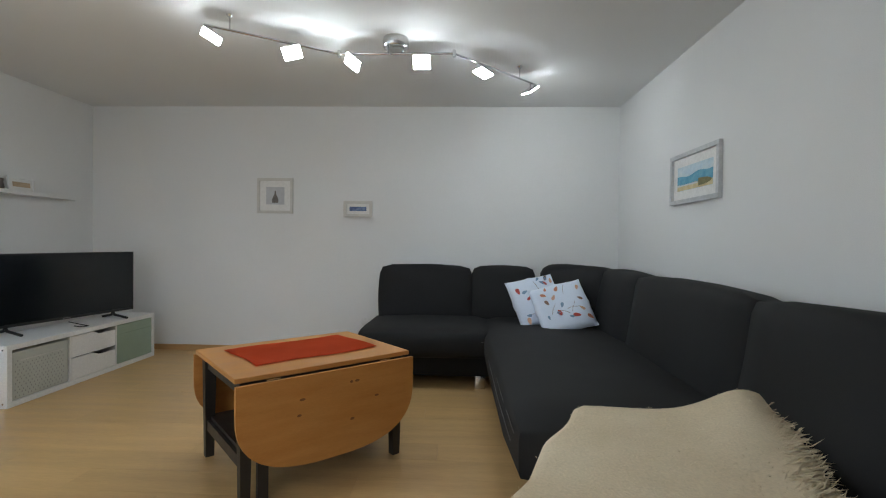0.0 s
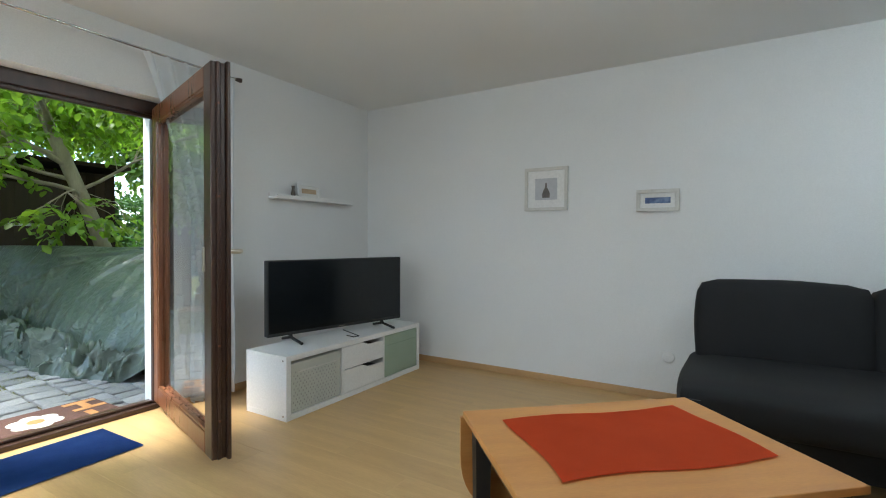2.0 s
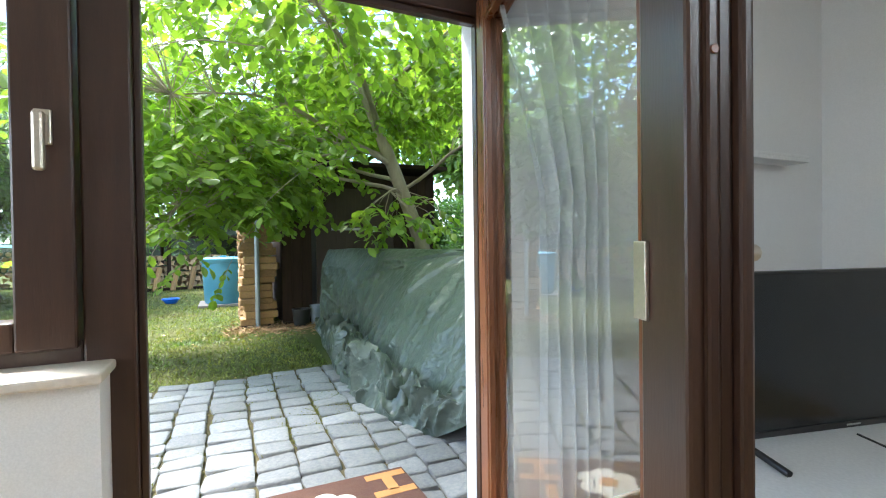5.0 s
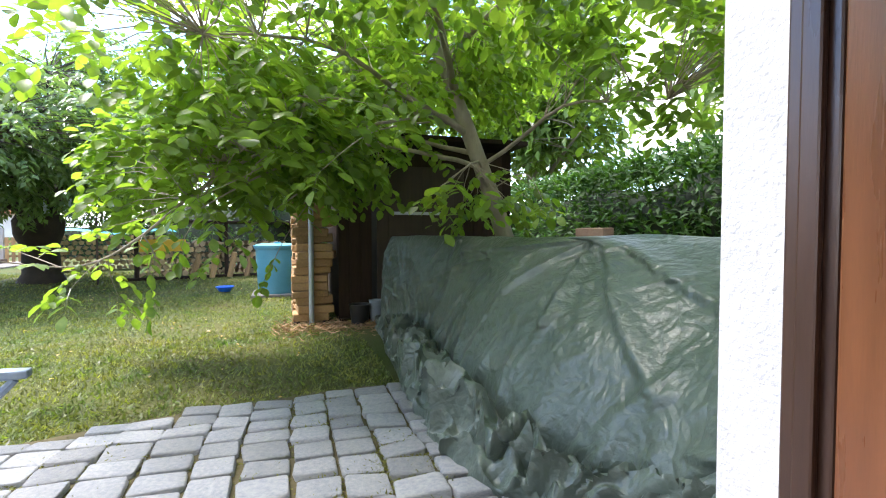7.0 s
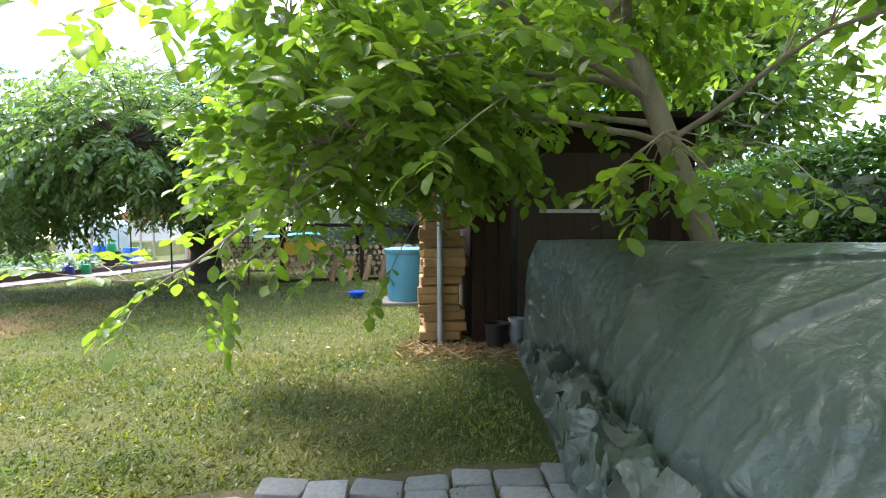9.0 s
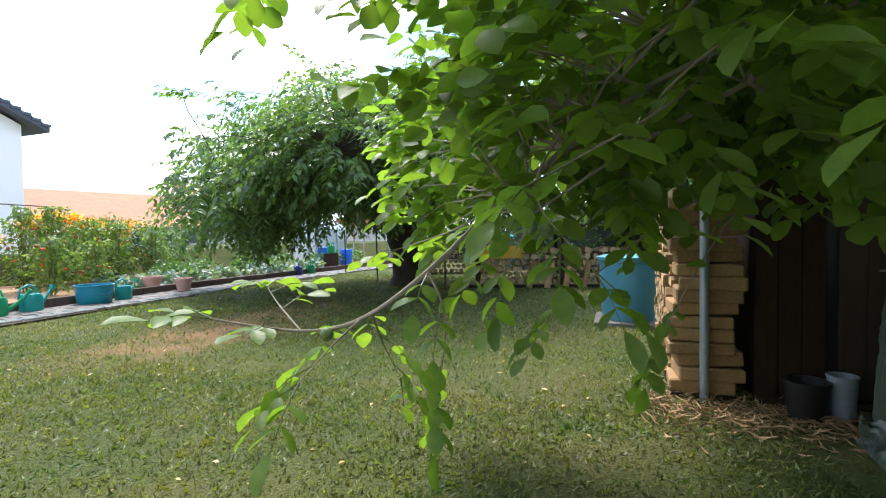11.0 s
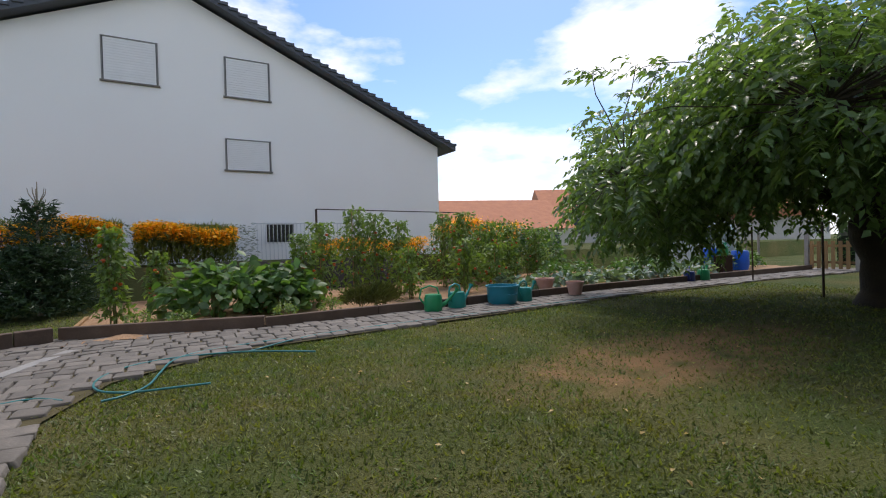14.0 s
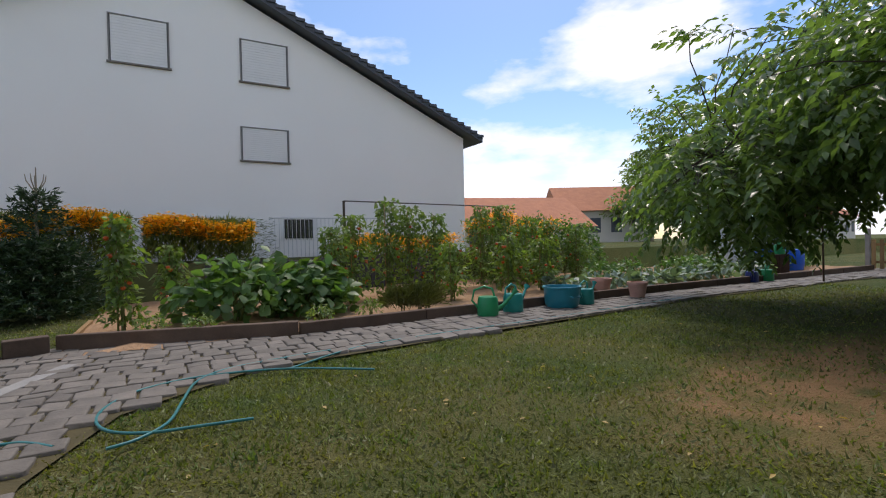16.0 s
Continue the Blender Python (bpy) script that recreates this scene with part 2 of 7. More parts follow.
def glow_mat(name, colour, strength):
    m = bpy.data.materials.new(name)
    m.use_nodes = True
    b = m.node_tree.nodes["Principled BSDF"]
    b.inputs["Base Color"].default_value = (*colour, 1)
    b.inputs["Emission Color"].default_value = (*colour, 1)
    b.inputs["Emission Strength"].default_value = strength
    return m


def sheer_mat(name, colour, open_part):
    m = mat(name, colour, None, 8.0, 0.8, 0.2, 300.0)
    n, l = m.node_tree.nodes, m.node_tree.links
    b, out = n["Principled BSDF"], n["Material Output"]
    tr, tp, m1, m2 = n.new("ShaderNodeBsdfTranslucent"), n.new("ShaderNodeBsdfTransparent"), n.new("ShaderNodeMixShader"), n.new("ShaderNodeMixShader")
    tr.inputs["Color"].default_value = (*colour, 1)
    m1.inputs[0].default_value, m2.inputs[0].default_value = 0.5, open_part
    l.new(b.outputs["BSDF"], m1.inputs[1])
    l.new(tr.outputs["BSDF"], m1.inputs[2])
    l.new(m1.outputs["Shader"], m2.inputs[1])
    l.new(tp.outputs["BSDF"], m2.inputs[2])
    l.new(m2.outputs["Shader"], out.inputs["Surface"])
    return m


M_WALL = mat("white_wallpaper", (0.79, 0.79, 0.785), (0.76, 0.76, 0.755), 1.5, 0.85, 0.25, 220.0, dist=0.002)
M_CEIL = mat("white_ceiling_paint", (0.80, 0.80, 0.79), (0.77, 0.77, 0.76), 1.2, 0.9, 0.2, 180.0, dist=0.002)
M_PLANK = mat("oak_laminate", (0.47, 0.285, 0.118), (0.61, 0.40, 0.178), 2.2, 0.36, 0.12, 30.0, vary=0.05, stretch=(0.7, 7.0, 1.0), dist=0.001, contrast=0.3)
M_SUB = mat("floor_joint", (0.16, 0.10, 0.05))
M_SKIRT = mat("oak_skirting", (0.46, 0.27, 0.12), (0.54, 0.33, 0.15), 3.0, 0.45, 0.1, 40.0, stretch=(1, 1, 8))
M_FRAME = mat("dark_brown_stained_wood", (0.040, 0.021, 0.015), (0.066, 0.033, 0.021), 4.0, 0.32, 0.15, 50.0, stretch=(6, 6, 0.6), dist=0.002)
M_FRAME2 = mat("red_brown_stained_wood", (0.13, 0.048, 0.022), (0.20, 0.075, 0.032), 4.0, 0.3, 0.15, 50.0, stretch=(6, 6, 0.6), dist=0.002)
M_GLASS = glass_mat("window_glass")
M_SHEER = sheer_mat("white_sheer_voile", (0.92, 0.95, 0.98), 0.22)
M_WHITE = mat("white_foil_board", (0.80, 0.80, 0.79), (0.76, 0.76, 0.75), 3.0, 0.38, 0.05, 90.0, dist=0.001)
M_STUCCO = mat("white_rough_plaster", (0.78, 0.78, 0.77), (0.66, 0.66, 0.66), 5.0, 0.9, 0.6, 90.0, dist=0.008)
M_HOUSE = mat("pale_grey_render", (0.87, 0.86, 0.84), (0.83, 0.82, 0.80), 0.4, 0.9, 0.4, 60.0, dist=0.008)
M_CHROME = mat("brushed_chrome", (0.62, 0.62, 0.62), (0.5, 0.5, 0.5), 10.0, 0.22, 0.05, 200.0, metal=1.0)
M_BLACKP = mat("black_plastic", (0.012, 0.012, 0.013), (0.02, 0.02, 0.02), 10.0, 0.4, 0.05, 150.0)
M_LAWN = mat("dry_summer_lawn", (0.050, 0.080, 0.020), (0.122, 0.112, 0.044), 0.55, 0.95, 1.0, 55.0, dist=0.03, contrast=0.2, spec=0.1)
M_SOIL = mat("dry_sandy_soil", (0.30, 0.18, 0.10), (0.42, 0.28, 0.175), 2.5, 0.95, 1.0, 22.0, dist=0.03, spec=0.1)
M_JOINT = mat("joint_earth", (0.075, 0.066, 0.038), (0.125, 0.105, 0.055), 3.0, 0.95, 0.8, 50.0, dist=0.01, spec=0.1)
# terrace stones: the sky's blue reflection is mixed into the granite colour
M_COBBLE_SKY = mat("worn_granite_sky_tint", (0.165, 0.178, 0.20), (0.30, 0.295, 0.285), 9.0, 0.62, 0.8, 60.0, vary=0.26, island=0.0, dist=0.008)
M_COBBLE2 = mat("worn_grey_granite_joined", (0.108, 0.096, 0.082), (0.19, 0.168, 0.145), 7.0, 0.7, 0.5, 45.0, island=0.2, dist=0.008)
M_BARK = mat("grey_brown_bark", (0.22, 0.18, 0.13), (0.33, 0.28, 0.21), 6.0, 0.9, 0.8, 35.0, stretch=(1, 1, 0.35), dist=0.015)
M_BARKD = mat("dark_cherry_bark", (0.035, 0.026, 0.020), (0.07, 0.05, 0.038), 5.0, 0.9, 0.9, 25.0, dist=0.02)
M_WALNUT = leaf_mat("walnut_leaf", (0.100, 0.172, 0.034), (0.158, 0.228, 0.046), 0.52, 0.42)
M_CHERRY = leaf_mat("cherry_leaf", (0.082, 0.142, 0.060), (0.132, 0.20, 0.084), 0.38, 0.28)
M_BACKTREE = leaf_mat("light_tree_leaf", (0.085, 0.145, 0.04), (0.13, 0.19, 0.055), 0.42)
M_HEDGE = leaf_mat("dark_hedge_leaf", (0.028, 0.080, 0.020), (0.052, 0.115, 0.026), 0.25, 0.6)
M_TOMATO = leaf_mat("tomato_leaf", (0.085, 0.155, 0.042), (0.15, 0.20, 0.06), 0.36, 0.5)
M_SQUASH = leaf_mat("squash_leaf", (0.062, 0.140, 0.045), (0.105, 0.18, 0.062), 0.3, 0.45)
M_SPRUCE = leaf_mat("spruce_needle", (0.022, 0.050, 0.020), (0.042, 0.078, 0.030), 0.1, 0.5)
M_GRASSB = leaf_mat("grass_blade", (0.060, 0.112, 0.026), (0.165, 0.156, 0.052), 0.33, 0.5, 0.55)
M_GOLD = leaf_mat("golden_petal", (0.75, 0.33, 0.01), (0.85, 0.46, 0.02), 0.2, 0.6, 0.2)
M_STEM = leaf_mat("pale_green_stem", (0.10, 0.13, 0.04), (0.15, 0.17, 0.06), 0.1)
M_SHEDW = mat("dark_brown_shed_boards", (0.022, 0.013, 0.009), (0.042, 0.025, 0.017), 3.0, 0.85, 0.4, 30.0, vary=0.2, stretch=(1, 8, 1), dist=0.005, spec=0.2)
M_TARP = mat("grey_green_tarpaulin", (0.052, 0.074, 0.056), (0.092, 0.118, 0.096), 1.6, 0.34, 0.5, 22.0, dist=0.02, contrast=0.3, rvar=0.14)
tn, tl_ = M_TARP.node_tree.nodes, M_TARP.node_tree.links
t_vor, t_bump, t_noise, t_add = tn.new("ShaderNodeTexVoronoi"), tn.new("ShaderNodeBump"), tn.new("ShaderNodeTexNoise"), tn.new("ShaderNodeVectorMath")
t_vor.feature = "DISTANCE_TO_EDGE"
t_vor.inputs["Scale"].default_value = 8.0
t_noise.inputs["Scale"].default_value = 3.0
t_add.operation = "MULTIPLY_ADD"
t_add.inputs[1].default_value = (0.7, 0.7, 0.7)
t_co = tn.new("ShaderNodeTexCoord")
tl_.new(t_co.outputs["Object"], t_noise.inputs["Vector"])
tl_.new(t_noise.outputs["Color"], t_add.inputs[0])
tl_.new(t_co.outputs["Object"], t_add.inputs[2])
tl_.new(t_add.outputs["Vector"], t_vor.inputs["Vector"])
tl_.new(t_vor.outputs["Distance"], t_bump.inputs["Height"])
t_bump.inputs["Strength"].default_value, t_bump.inputs["Distance"].default_value = 0.30, 0.035
t_pb = tn["Principled BSDF"]
t_old = t_pb.inputs["Normal"].links[0].from_socket
tl_.new(t_old, t_bump.inputs["Normal"])
tl_.new(t_bump.outputs["Normal"], t_pb.inputs["Normal"])
M_PICF = mat("off_white_picture_frame", (0.66, 0.64, 0.60), (0.60, 0.58, 0.54), 20.0, 0.5, 0.2, 90.0)

# ---- large structure: the room ----
XW, XO, XE, YN, YS, ZC, GZ = -3.22, -3.58, 2.05, 4.915, -1.6, 2.45, -0.08
D0, D1, DT = 1.70, 2.95, 2.05          # door opening along y, lintel height
W0, SILL = -0.55, 0.76                 # window left end, sill height

structure("wall_west", B((XO, -6, GZ - 0.3, XW, W0, 5.6), (XO, D1, GZ - 0.3, XW, 12, 5.6), (XO, W0, DT, XW, D1, 5.6), (XO, W0, GZ - 0.3, XW, D0, SILL)), [M_WALL], "white papered wall with the garden door and window", "wall")
structure("facade_plaster", B((XO - 0.015, -6, GZ - 0.3, XO - 0.002, W0, 5.6), (XO - 0.015, D1 + 0.002, GZ - 0.3, XO - 0.002, 12, 5.6), (XO - 0.015, W0, DT, XO - 0.002, D1 + 0.002, 5.6), (XO - 0.015, W0, GZ - 0.3, XO - 0.002, D0, SILL),
          (XO - 0.002, D1 - 0.012, GZ, -3.43, D1 - 0.001, DT)), M_STUCCO, "rough white plaster on the garden front of the house", "facade")
structure("wall_north", B((XW, YN, -0.2, XE + 0.2, YN + 0.2, ZC + 0.2)), M_WALL, "white papered wall with two small framed pictures", "wall")
structure("wall_east", B((XE, YS, -0.2, XE + 0.2, YN, ZC + 0.2)), M_WALL, "white papered wall behind the corner sofa", "wall")
# the opening is assumed, cut for the added south lamp
structure("wall_south", B((XW, YS - 0.2, -0.2, -2.5, YS, ZC + 0.2), (-0.5, YS - 0.2, -0.2, XE + 0.2, YS, ZC + 0.2), (-2.5, YS - 0.2, -0.2, -0.5, YS, 0.88), (-2.5, YS - 0.2, 2.12, -0.5, YS, ZC + 0.2)), M_WALL, "plain white wall with an added opening for fill light", "wall")
structure("ceiling", B((XW, YS, ZC, XE, YN, ZC + 0.2)), M_CEIL, "white painted ceiling with a spotlight rail", "ceiling")
floor = structure("floor", B((XO + 0.16, YS, -0.2, XE, YN, -0.012)), M_SUB, "light oak laminate floor", "floor")
structure("roof", B((XO - 0.3, -6, 5.6, 6, 12, 5.8)), M_HOUSE, "flat closing slab above the house", "roof")
structure("baseboard", B((XW, YN - 0.014, 0, XE, YN, 0.055), (XE - 0.014, YS, 0, XE, YN - 0.014, 0.055), (XW, D1 + 0.01, 0, XW + 0.014, YN - 0.014, 0.055), (XW, YS, 0, XW + 0.014, D0 - 0.002, 0.055), bevel=0.004), M_SKIRT, "slim oak baseboard", "baseboard")

# ---- door and window frame ----
FX0, FX1 = -3.43, -3.345
fr = thing("window_1", (0, 0, 0), "dark brown wooden window beside the garden door", "window", kind="structure")
part("frame", B((FX0, W0, SILL + 0.02, FX1, W0 + 0.07, DT), (FX0, W0 + 0.07, DT - 0.07, FX1, 1.64, DT), (FX0, W0 + 0.07, SILL + 0.02, FX1, 1.64, SILL + 0.09), bevel=0.006), M_FRAME, fr)
part("mullion", B((FX0, 1.64, GZ, FX1 + 0.004, 1.765, DT), bevel=0.008), M_FRAME, fr, "broad dark brown post between window and door")
sash = part("sash", B((FX0 + 0.02, 1.50, SILL + 0.07, FX1 + 0.03, 1.635, DT - 0.05), (FX0 + 0.02, 0.5, SILL + 0.07, FX1 + 0.03, 0.6, DT - 0.05), (FX0 + 0.02, 0.6, SILL + 0.07, FX1 + 0.03, 1.50, SILL + 0.15), (FX0 + 0.02, 0.6, DT - 0.15, FX1 + 0.03, 1.50, DT - 0.05),
            (FX0 + 0.02, W0 + 0.06, SILL + 0.07, FX1 + 0.03, W0 + 0.15, DT - 0.05), (FX0 + 0.02, 0.38, SILL + 0.07, FX1 + 0.03, 0.48, DT - 0.05), (FX0 + 0.02, W0 + 0.15, SILL + 0.07, FX1 + 0.03, 0.38, SILL + 0.17), (FX0 + 0.02, W0 + 0.15, DT - 0.15, FX1 + 0.03, 0.38, DT - 0.05), bevel=0.007), M_FRAME, fr)
for y0, y1 in ((0.6, 1.50), (W0 + 0.15, 0.38)):
    g = part("pane", B((-3.395, y0 - 0.01, SILL + 0.14, -3.389, y1 + 0.01, DT - 0.14)), M_GLASS, fr)
    g.visible_shadow = False
M_CHAMP = mat("champagne_anodised_metal", (0.62, 0.56, 0.46), (0.54, 0.48, 0.40), 14.0, 0.32, 0.05, 200.0, metal=0.75)
hb = B((FX1 + 0.03, 1.553, 1.37, FX1 + 0.042, 1.592, 1.462), bevel=0.004)
box(hb, FX1 + 0.042, 1.561, 1.425, FX1 + 0.075, 1.584, 1.448, bevel=0.004)
box(hb, FX1 + 0.06, 1.559, 1.298, FX1 + 0.082, 1.586, 1.450, bevel=0.008)
part("handle", hb, M_CHAMP, fr, "champagne metal window handle")
part("window_sill", B((-3.40, W0, SILL + 0.002, -3.17, D0 + 0.015, SILL + 0.03), bevel=0.008), mat("pale_sill_stone", (0.62, 0.56, 0.48), (0.7, 0.64, 0.56), 20.0, 0.35), fr, "pale stone window sill")
dfr = thing("door_frame", (0, 0, 0), "dark brown wooden frame of the garden door", "door frame", kind="structure")
part("jamb", B((FX0, 2.90, GZ + 0.02, FX1, D1 - 0.012, DT), (FX0 + 0.03, 2.885, GZ + 0.05, FX1 - 0.02, 2.90, DT - 0.06), bevel=0.005), M_FRAME, dfr)
part("head", B((FX0, 1.765, 1.965, FX1, 2.90, DT), (FX0 + 0.03, 1.765, 1.94, FX1 - 0.02, 2.885, 1.965), bevel=0.005), M_FRAME, dfr)
part("rebate", B((FX0 + 0.03, 1.765, GZ + 0.05, FX1 - 0.02, 1.785, 1.94), bevel=0.004), M_FRAME, dfr)
part("threshold", B((FX0 - 0.03, 1.765, GZ - 0.02, FX1 + 0.01, 2.90, 0.03), (FX0, 1.785, 0.03, FX1 - 0.03, 2.885, 0.05), bevel=0.006), M_FRAME, dfr, "worn dark brown wooden threshold")

# open door leaf, swung into the room
leaf = thing("door_1", (-3.315, 2.90, 0.0), "open dark brown wooden garden door with a tall glass pane", "door", kind="structure", rz=-15.5)
LW, LT = 1.178, 0.075
part("hinge_stile", B((0, -0.035, 0.06, 0.105, 0.035, 2.0), (0.0, 0.035, 0.06, 0.09, 0.05, 2.0), bevel=0.006), M_FRAME2, leaf)
part("lock_stile", B((LW - 0.11, -0.035, 0.06, LW, 0.035, 2.0), (LW - 0.10, 0.035, 0.05, LW + 0.014, 0.055, 2.01), (LW, -0.012, 0.06, LW + 0.007, 0.01, 2.0), bevel=0.006), M_FRAME, leaf)
part("top_rail", B((0.105, -0.035, 1.895, LW - 0.11, 0.035, 2.0), (0.09, 0.035, 1.9, LW - 0.10, 0.052, 2.01), bevel=0.006), M_FRAME2, leaf)
part("bottom_rail", B((0.105, -0.035, 0.06, LW - 0.11, 0.035, 0.17), (0.09, 0.035, 0.05, LW - 0.10, 0.052, 0.16), bevel=0.006), M_FRAME2, leaf)
part("glazing_bead", B((0.105, -0.03, 0.17, 0.12, -0.008, 1.895), (LW - 0.125, -0.03, 0.17, LW - 0.11, -0.008, 1.895), (0.12, -0.03, 0.17, LW - 0.125, -0.008, 0.185), (0.12, -0.03, 1.88, LW - 0.125, -0.008, 1.895), bevel=0.003), M_FRAME2, leaf)
pane = part("pane", B((0.10, 0.0, 0.165, LW - 0.105, 0.006, 1.90)), M_GLASS, leaf)
pane.visible_shadow = False
hd = B((LW - 0.075, 0.055, 0.98, LW - 0.04, 0.065, 1.12), bevel=0.004)
tube(hd, [(LW - 0.057, 0.06, 1.08), (LW - 0.057, 0.115, 1.08), (LW - 0.072, 0.13, 1.08), (LW - 0.17, 0.132, 1.075)], 0.013, 10)
part("door_handle", hd, M_CHAMP, leaf, "pale metal lever handle", 40)
part("strike_plate", B((LW - 0.118, -0.042, 0.98, LW - 0.085, -0.035, 1.10), bevel=0.002), M_CHAMP, leaf, "pale metal closing plate")
for z in (0.35, 1.02, 1.72):
    part("hinge_pin", T([(-0.012, 0.045, z), (-0.012, 0.045, z + 0.1)], 0.011, 10), M_FRAME, leaf)
for z in (0.25, 0.62, 1.35, 1.8):
    part("locking_bolt", T([(LW + 0.004, 0.0, z), (LW + 0.010, 0.0, z)], 0.006, 10), M_FRAME2, leaf)

# ---- large structure: the garden ----


def lerp_line(pts, n=10):
    out = []
    for a, b in zip(pts, pts[1:]):
        out += [Vector(a).lerp(Vector(b), i / n) for i in range(n)]
    return out + [Vector(pts[-1])]


LAWN_EDGE = [(-6.25, 3.3), (-6.32, 2.56), (-6.1, 1.25), (-5.75, 0.2), (-5.2, -1.6), (-4.72, -3.6), (-4.75, -4.75), (-5.1, -5.7), (-6.1, -6.45), (-9.3, -6.72), (-14.5, -7.05), (-20, -6.85), (-26, -6.3)]


def terrain(x, y):
    z = GZ + 0.02 * noise.noise((x * 0.35, y * 0.35, 1.0))
    if -60 < x < 3 and y < -13.8:
        z += min(0.85, (-13.8 - y) * 8)
    if x > -3.7:
        z = min(z, GZ)
    return z - (0.06 if x > XO else 0)


gx = sorted({-400, -200, -100, -60, -45, *[-35 + 0.5 * i for i in range(80)], 8, 20, 50, 100, 200, 400})
gy = sorted({-400, -200, -100, -60, -40, -30, *[-22 + 0.5 * i for i in range(16)], -13.95, -13.8, *[-13.5 + 0.5 * i for i in range(45)], 12, 20, 40, 80, 150, 400})
gv = np.array([(x, y, terrain(x, y)) for x in gx for y in gy])
ny = len(gy)
gi = np.array([(i * ny + j, (i + 1) * ny + j, (i + 1) * ny + j + 1, i * ny + j + 1) for i in range(len(gx) - 1) for j in range(ny - 1)])
ln, ll = M_LAWN.node_tree.nodes, M_LAWN.node_tree.links
lc, lm, lg = ln.new("ShaderNodeTexCoord"), ln.new("ShaderNodeMapping"), ln.new("ShaderNodeTexGradient")
lg.gradient_type = "SPHERICAL"
lm.vector_type = "TEXTURE"
lm.inputs["Location"].default_value, lm.inputs["Scale"].default_value = (-10.6, -3.4, 0), (3.2, 1.25, 2.0)
lx, lq = ln.new("ShaderNodeMix"), ln.new("ShaderNodeMath")
lx.data_type = "RGBA"
lx.inputs[7].default_value = (0.25, 0.15, 0.075, 1)
l_n = ln.new("ShaderNodeTexNoise")
l_n.inputs["Scale"].default_value, l_n.inputs["Detail"].default_value = 2.0, 6.0
lq.operation = "MULTIPLY"
ll.new(lc.outputs["Object"], lm.inputs["Vector"])
ll.new(lc.outputs["Object"], l_n.inputs["Vector"])
ll.new(lm.outputs["Vector"], lg.inputs["Vector"])
ll.new(lg.outputs["Fac"], lq.inputs[0])
l_r = ln.new("ShaderNodeMapRange")
l_r.inputs["From Min"].default_value, l_r.inputs["From Max"].default_value, l_r.inputs["To Max"].default_value = 0.3, 0.7, 2.6
ll.new(l_n.outputs["Fac"], l_r.inputs["Value"])
ll.new(l_r.outputs["Result"], lq.inputs[1])
lq.use_clamp = True
lb = ln["Principled BSDF"]
old = lb.inputs["Base Color"].links[0].from_socket
ll.new(lq.outputs["Value"], lx.inputs[0])
ll.new(old, lx.inputs[6])
ll.new(lx.outputs[2], lb.inputs["Base Color"])
ground = tagged(new("ground", raw_mesh("ground", gv, gi.ravel(), np.full(len(gi), 4), M_LAWN, True)), "dry summer lawn with bare brownish patches", "lawn", "", "structure")

# earth under the paved terrace and path
PAVE = [(x, y) for x, y in LAWN_EDGE] + [(-26, -8.0), (-14.5, -8.15), (-6.9, -7.95), (-4.3, -8.75), (-3.0, -8.3), (XO - 0.02, -8.2), (XO - 0.02, 3.3)]
bm = bmesh.new()
bmesh.ops.triangulate(bm, faces=[bm.faces.new([bm.verts.new((x, y, GZ + 0.026)) for x, y in PAVE])])
pavement = structure("pavement", bm, M_JOINT, "earthy joints under old grey cobblestones", "paving")
bm = surf(60, 24, lambda u, v: (-26 + 21.7 * u, -8.1 - 5.7 * v + 0.05 * math.sin(u * 40), GZ + 0.05 + 0.05 * noise.noise((u * 45, v * 12, 2)) + 0.03 * noise.noise((u * 120, v * 30, 5))))
structure("garden_soil", bm, M_SOIL, "dry light brown soil of the vegetable bed", "soil", 60)

# ---- things in the room ----
M_PINE = mat("oiled_pine", (0.47, 0.19, 0.045), (0.58, 0.275, 0.08), 3.0, 0.4, 0.1, 40.0, stretch=(1.2, 9, 9), dist=0.001, contrast=0.3)
M_KNOT = mat("pine_knot", (0.16, 0.06, 0.02), (0.24, 0.10, 0.035), 30.0, 0.45)
M_BLACKW = mat("black_brown_stained_wood", (0.018, 0.016, 0.015), (0.03, 0.026, 0.023), 6.0, 0.45, 0.15, 60.0, stretch=(4, 4, 1), dist=0.001)
M_RED = mat("orange_red_cotton", (0.72, 0.085, 0.020), (0.64, 0.07, 0.018), 5.0, 0.85, 0.4, 350.0, dist=0.001, spec=0.2)
M_SOFA = mat("anthracite_microfibre", (0.011, 0.011, 0.012), (0.019, 0.019, 0.020), 3.5, 0.8, 0.3, 260.0, dist=0.001, spec=0.3)
M_THREAD = mat("grey_thread", (0.07, 0.07, 0.07), (0.1, 0.1, 0.1), 30.0, 0.8)
M_FLEECE = mat("cream_sheepskin", (0.72, 0.59, 0.41), (0.80, 0.68, 0.50), 5.0, 0.95, 0.5, 120.0, dist=0.006, spec=0.1)
M_SCREEN = mat("dark_screen", (0.006, 0.008, 0.010), (0.008, 0.010, 0.012), 2.0, 0.16, 0.0, 20.0, spec=0.45, rvar=0.02)
M_SAGE = mat("sage_green_lacquer", (0.33, 0.42, 0.33), (0.30, 0.39, 0.30), 4.0, 0.5, 0.1, 120.0)
M_BLUEMAT = mat("blue_ribbed_carpet", (0.028, 0.095, 0.34), (0.045, 0.13, 0.42), 12.0, 0.9, 0.8, 200.0, dist=0.004)
M_PAPER = mat("white_card", (0.80, 0.79, 0.77), (0.78, 0.77, 0.75), 10.0, 0.7, 0.05)
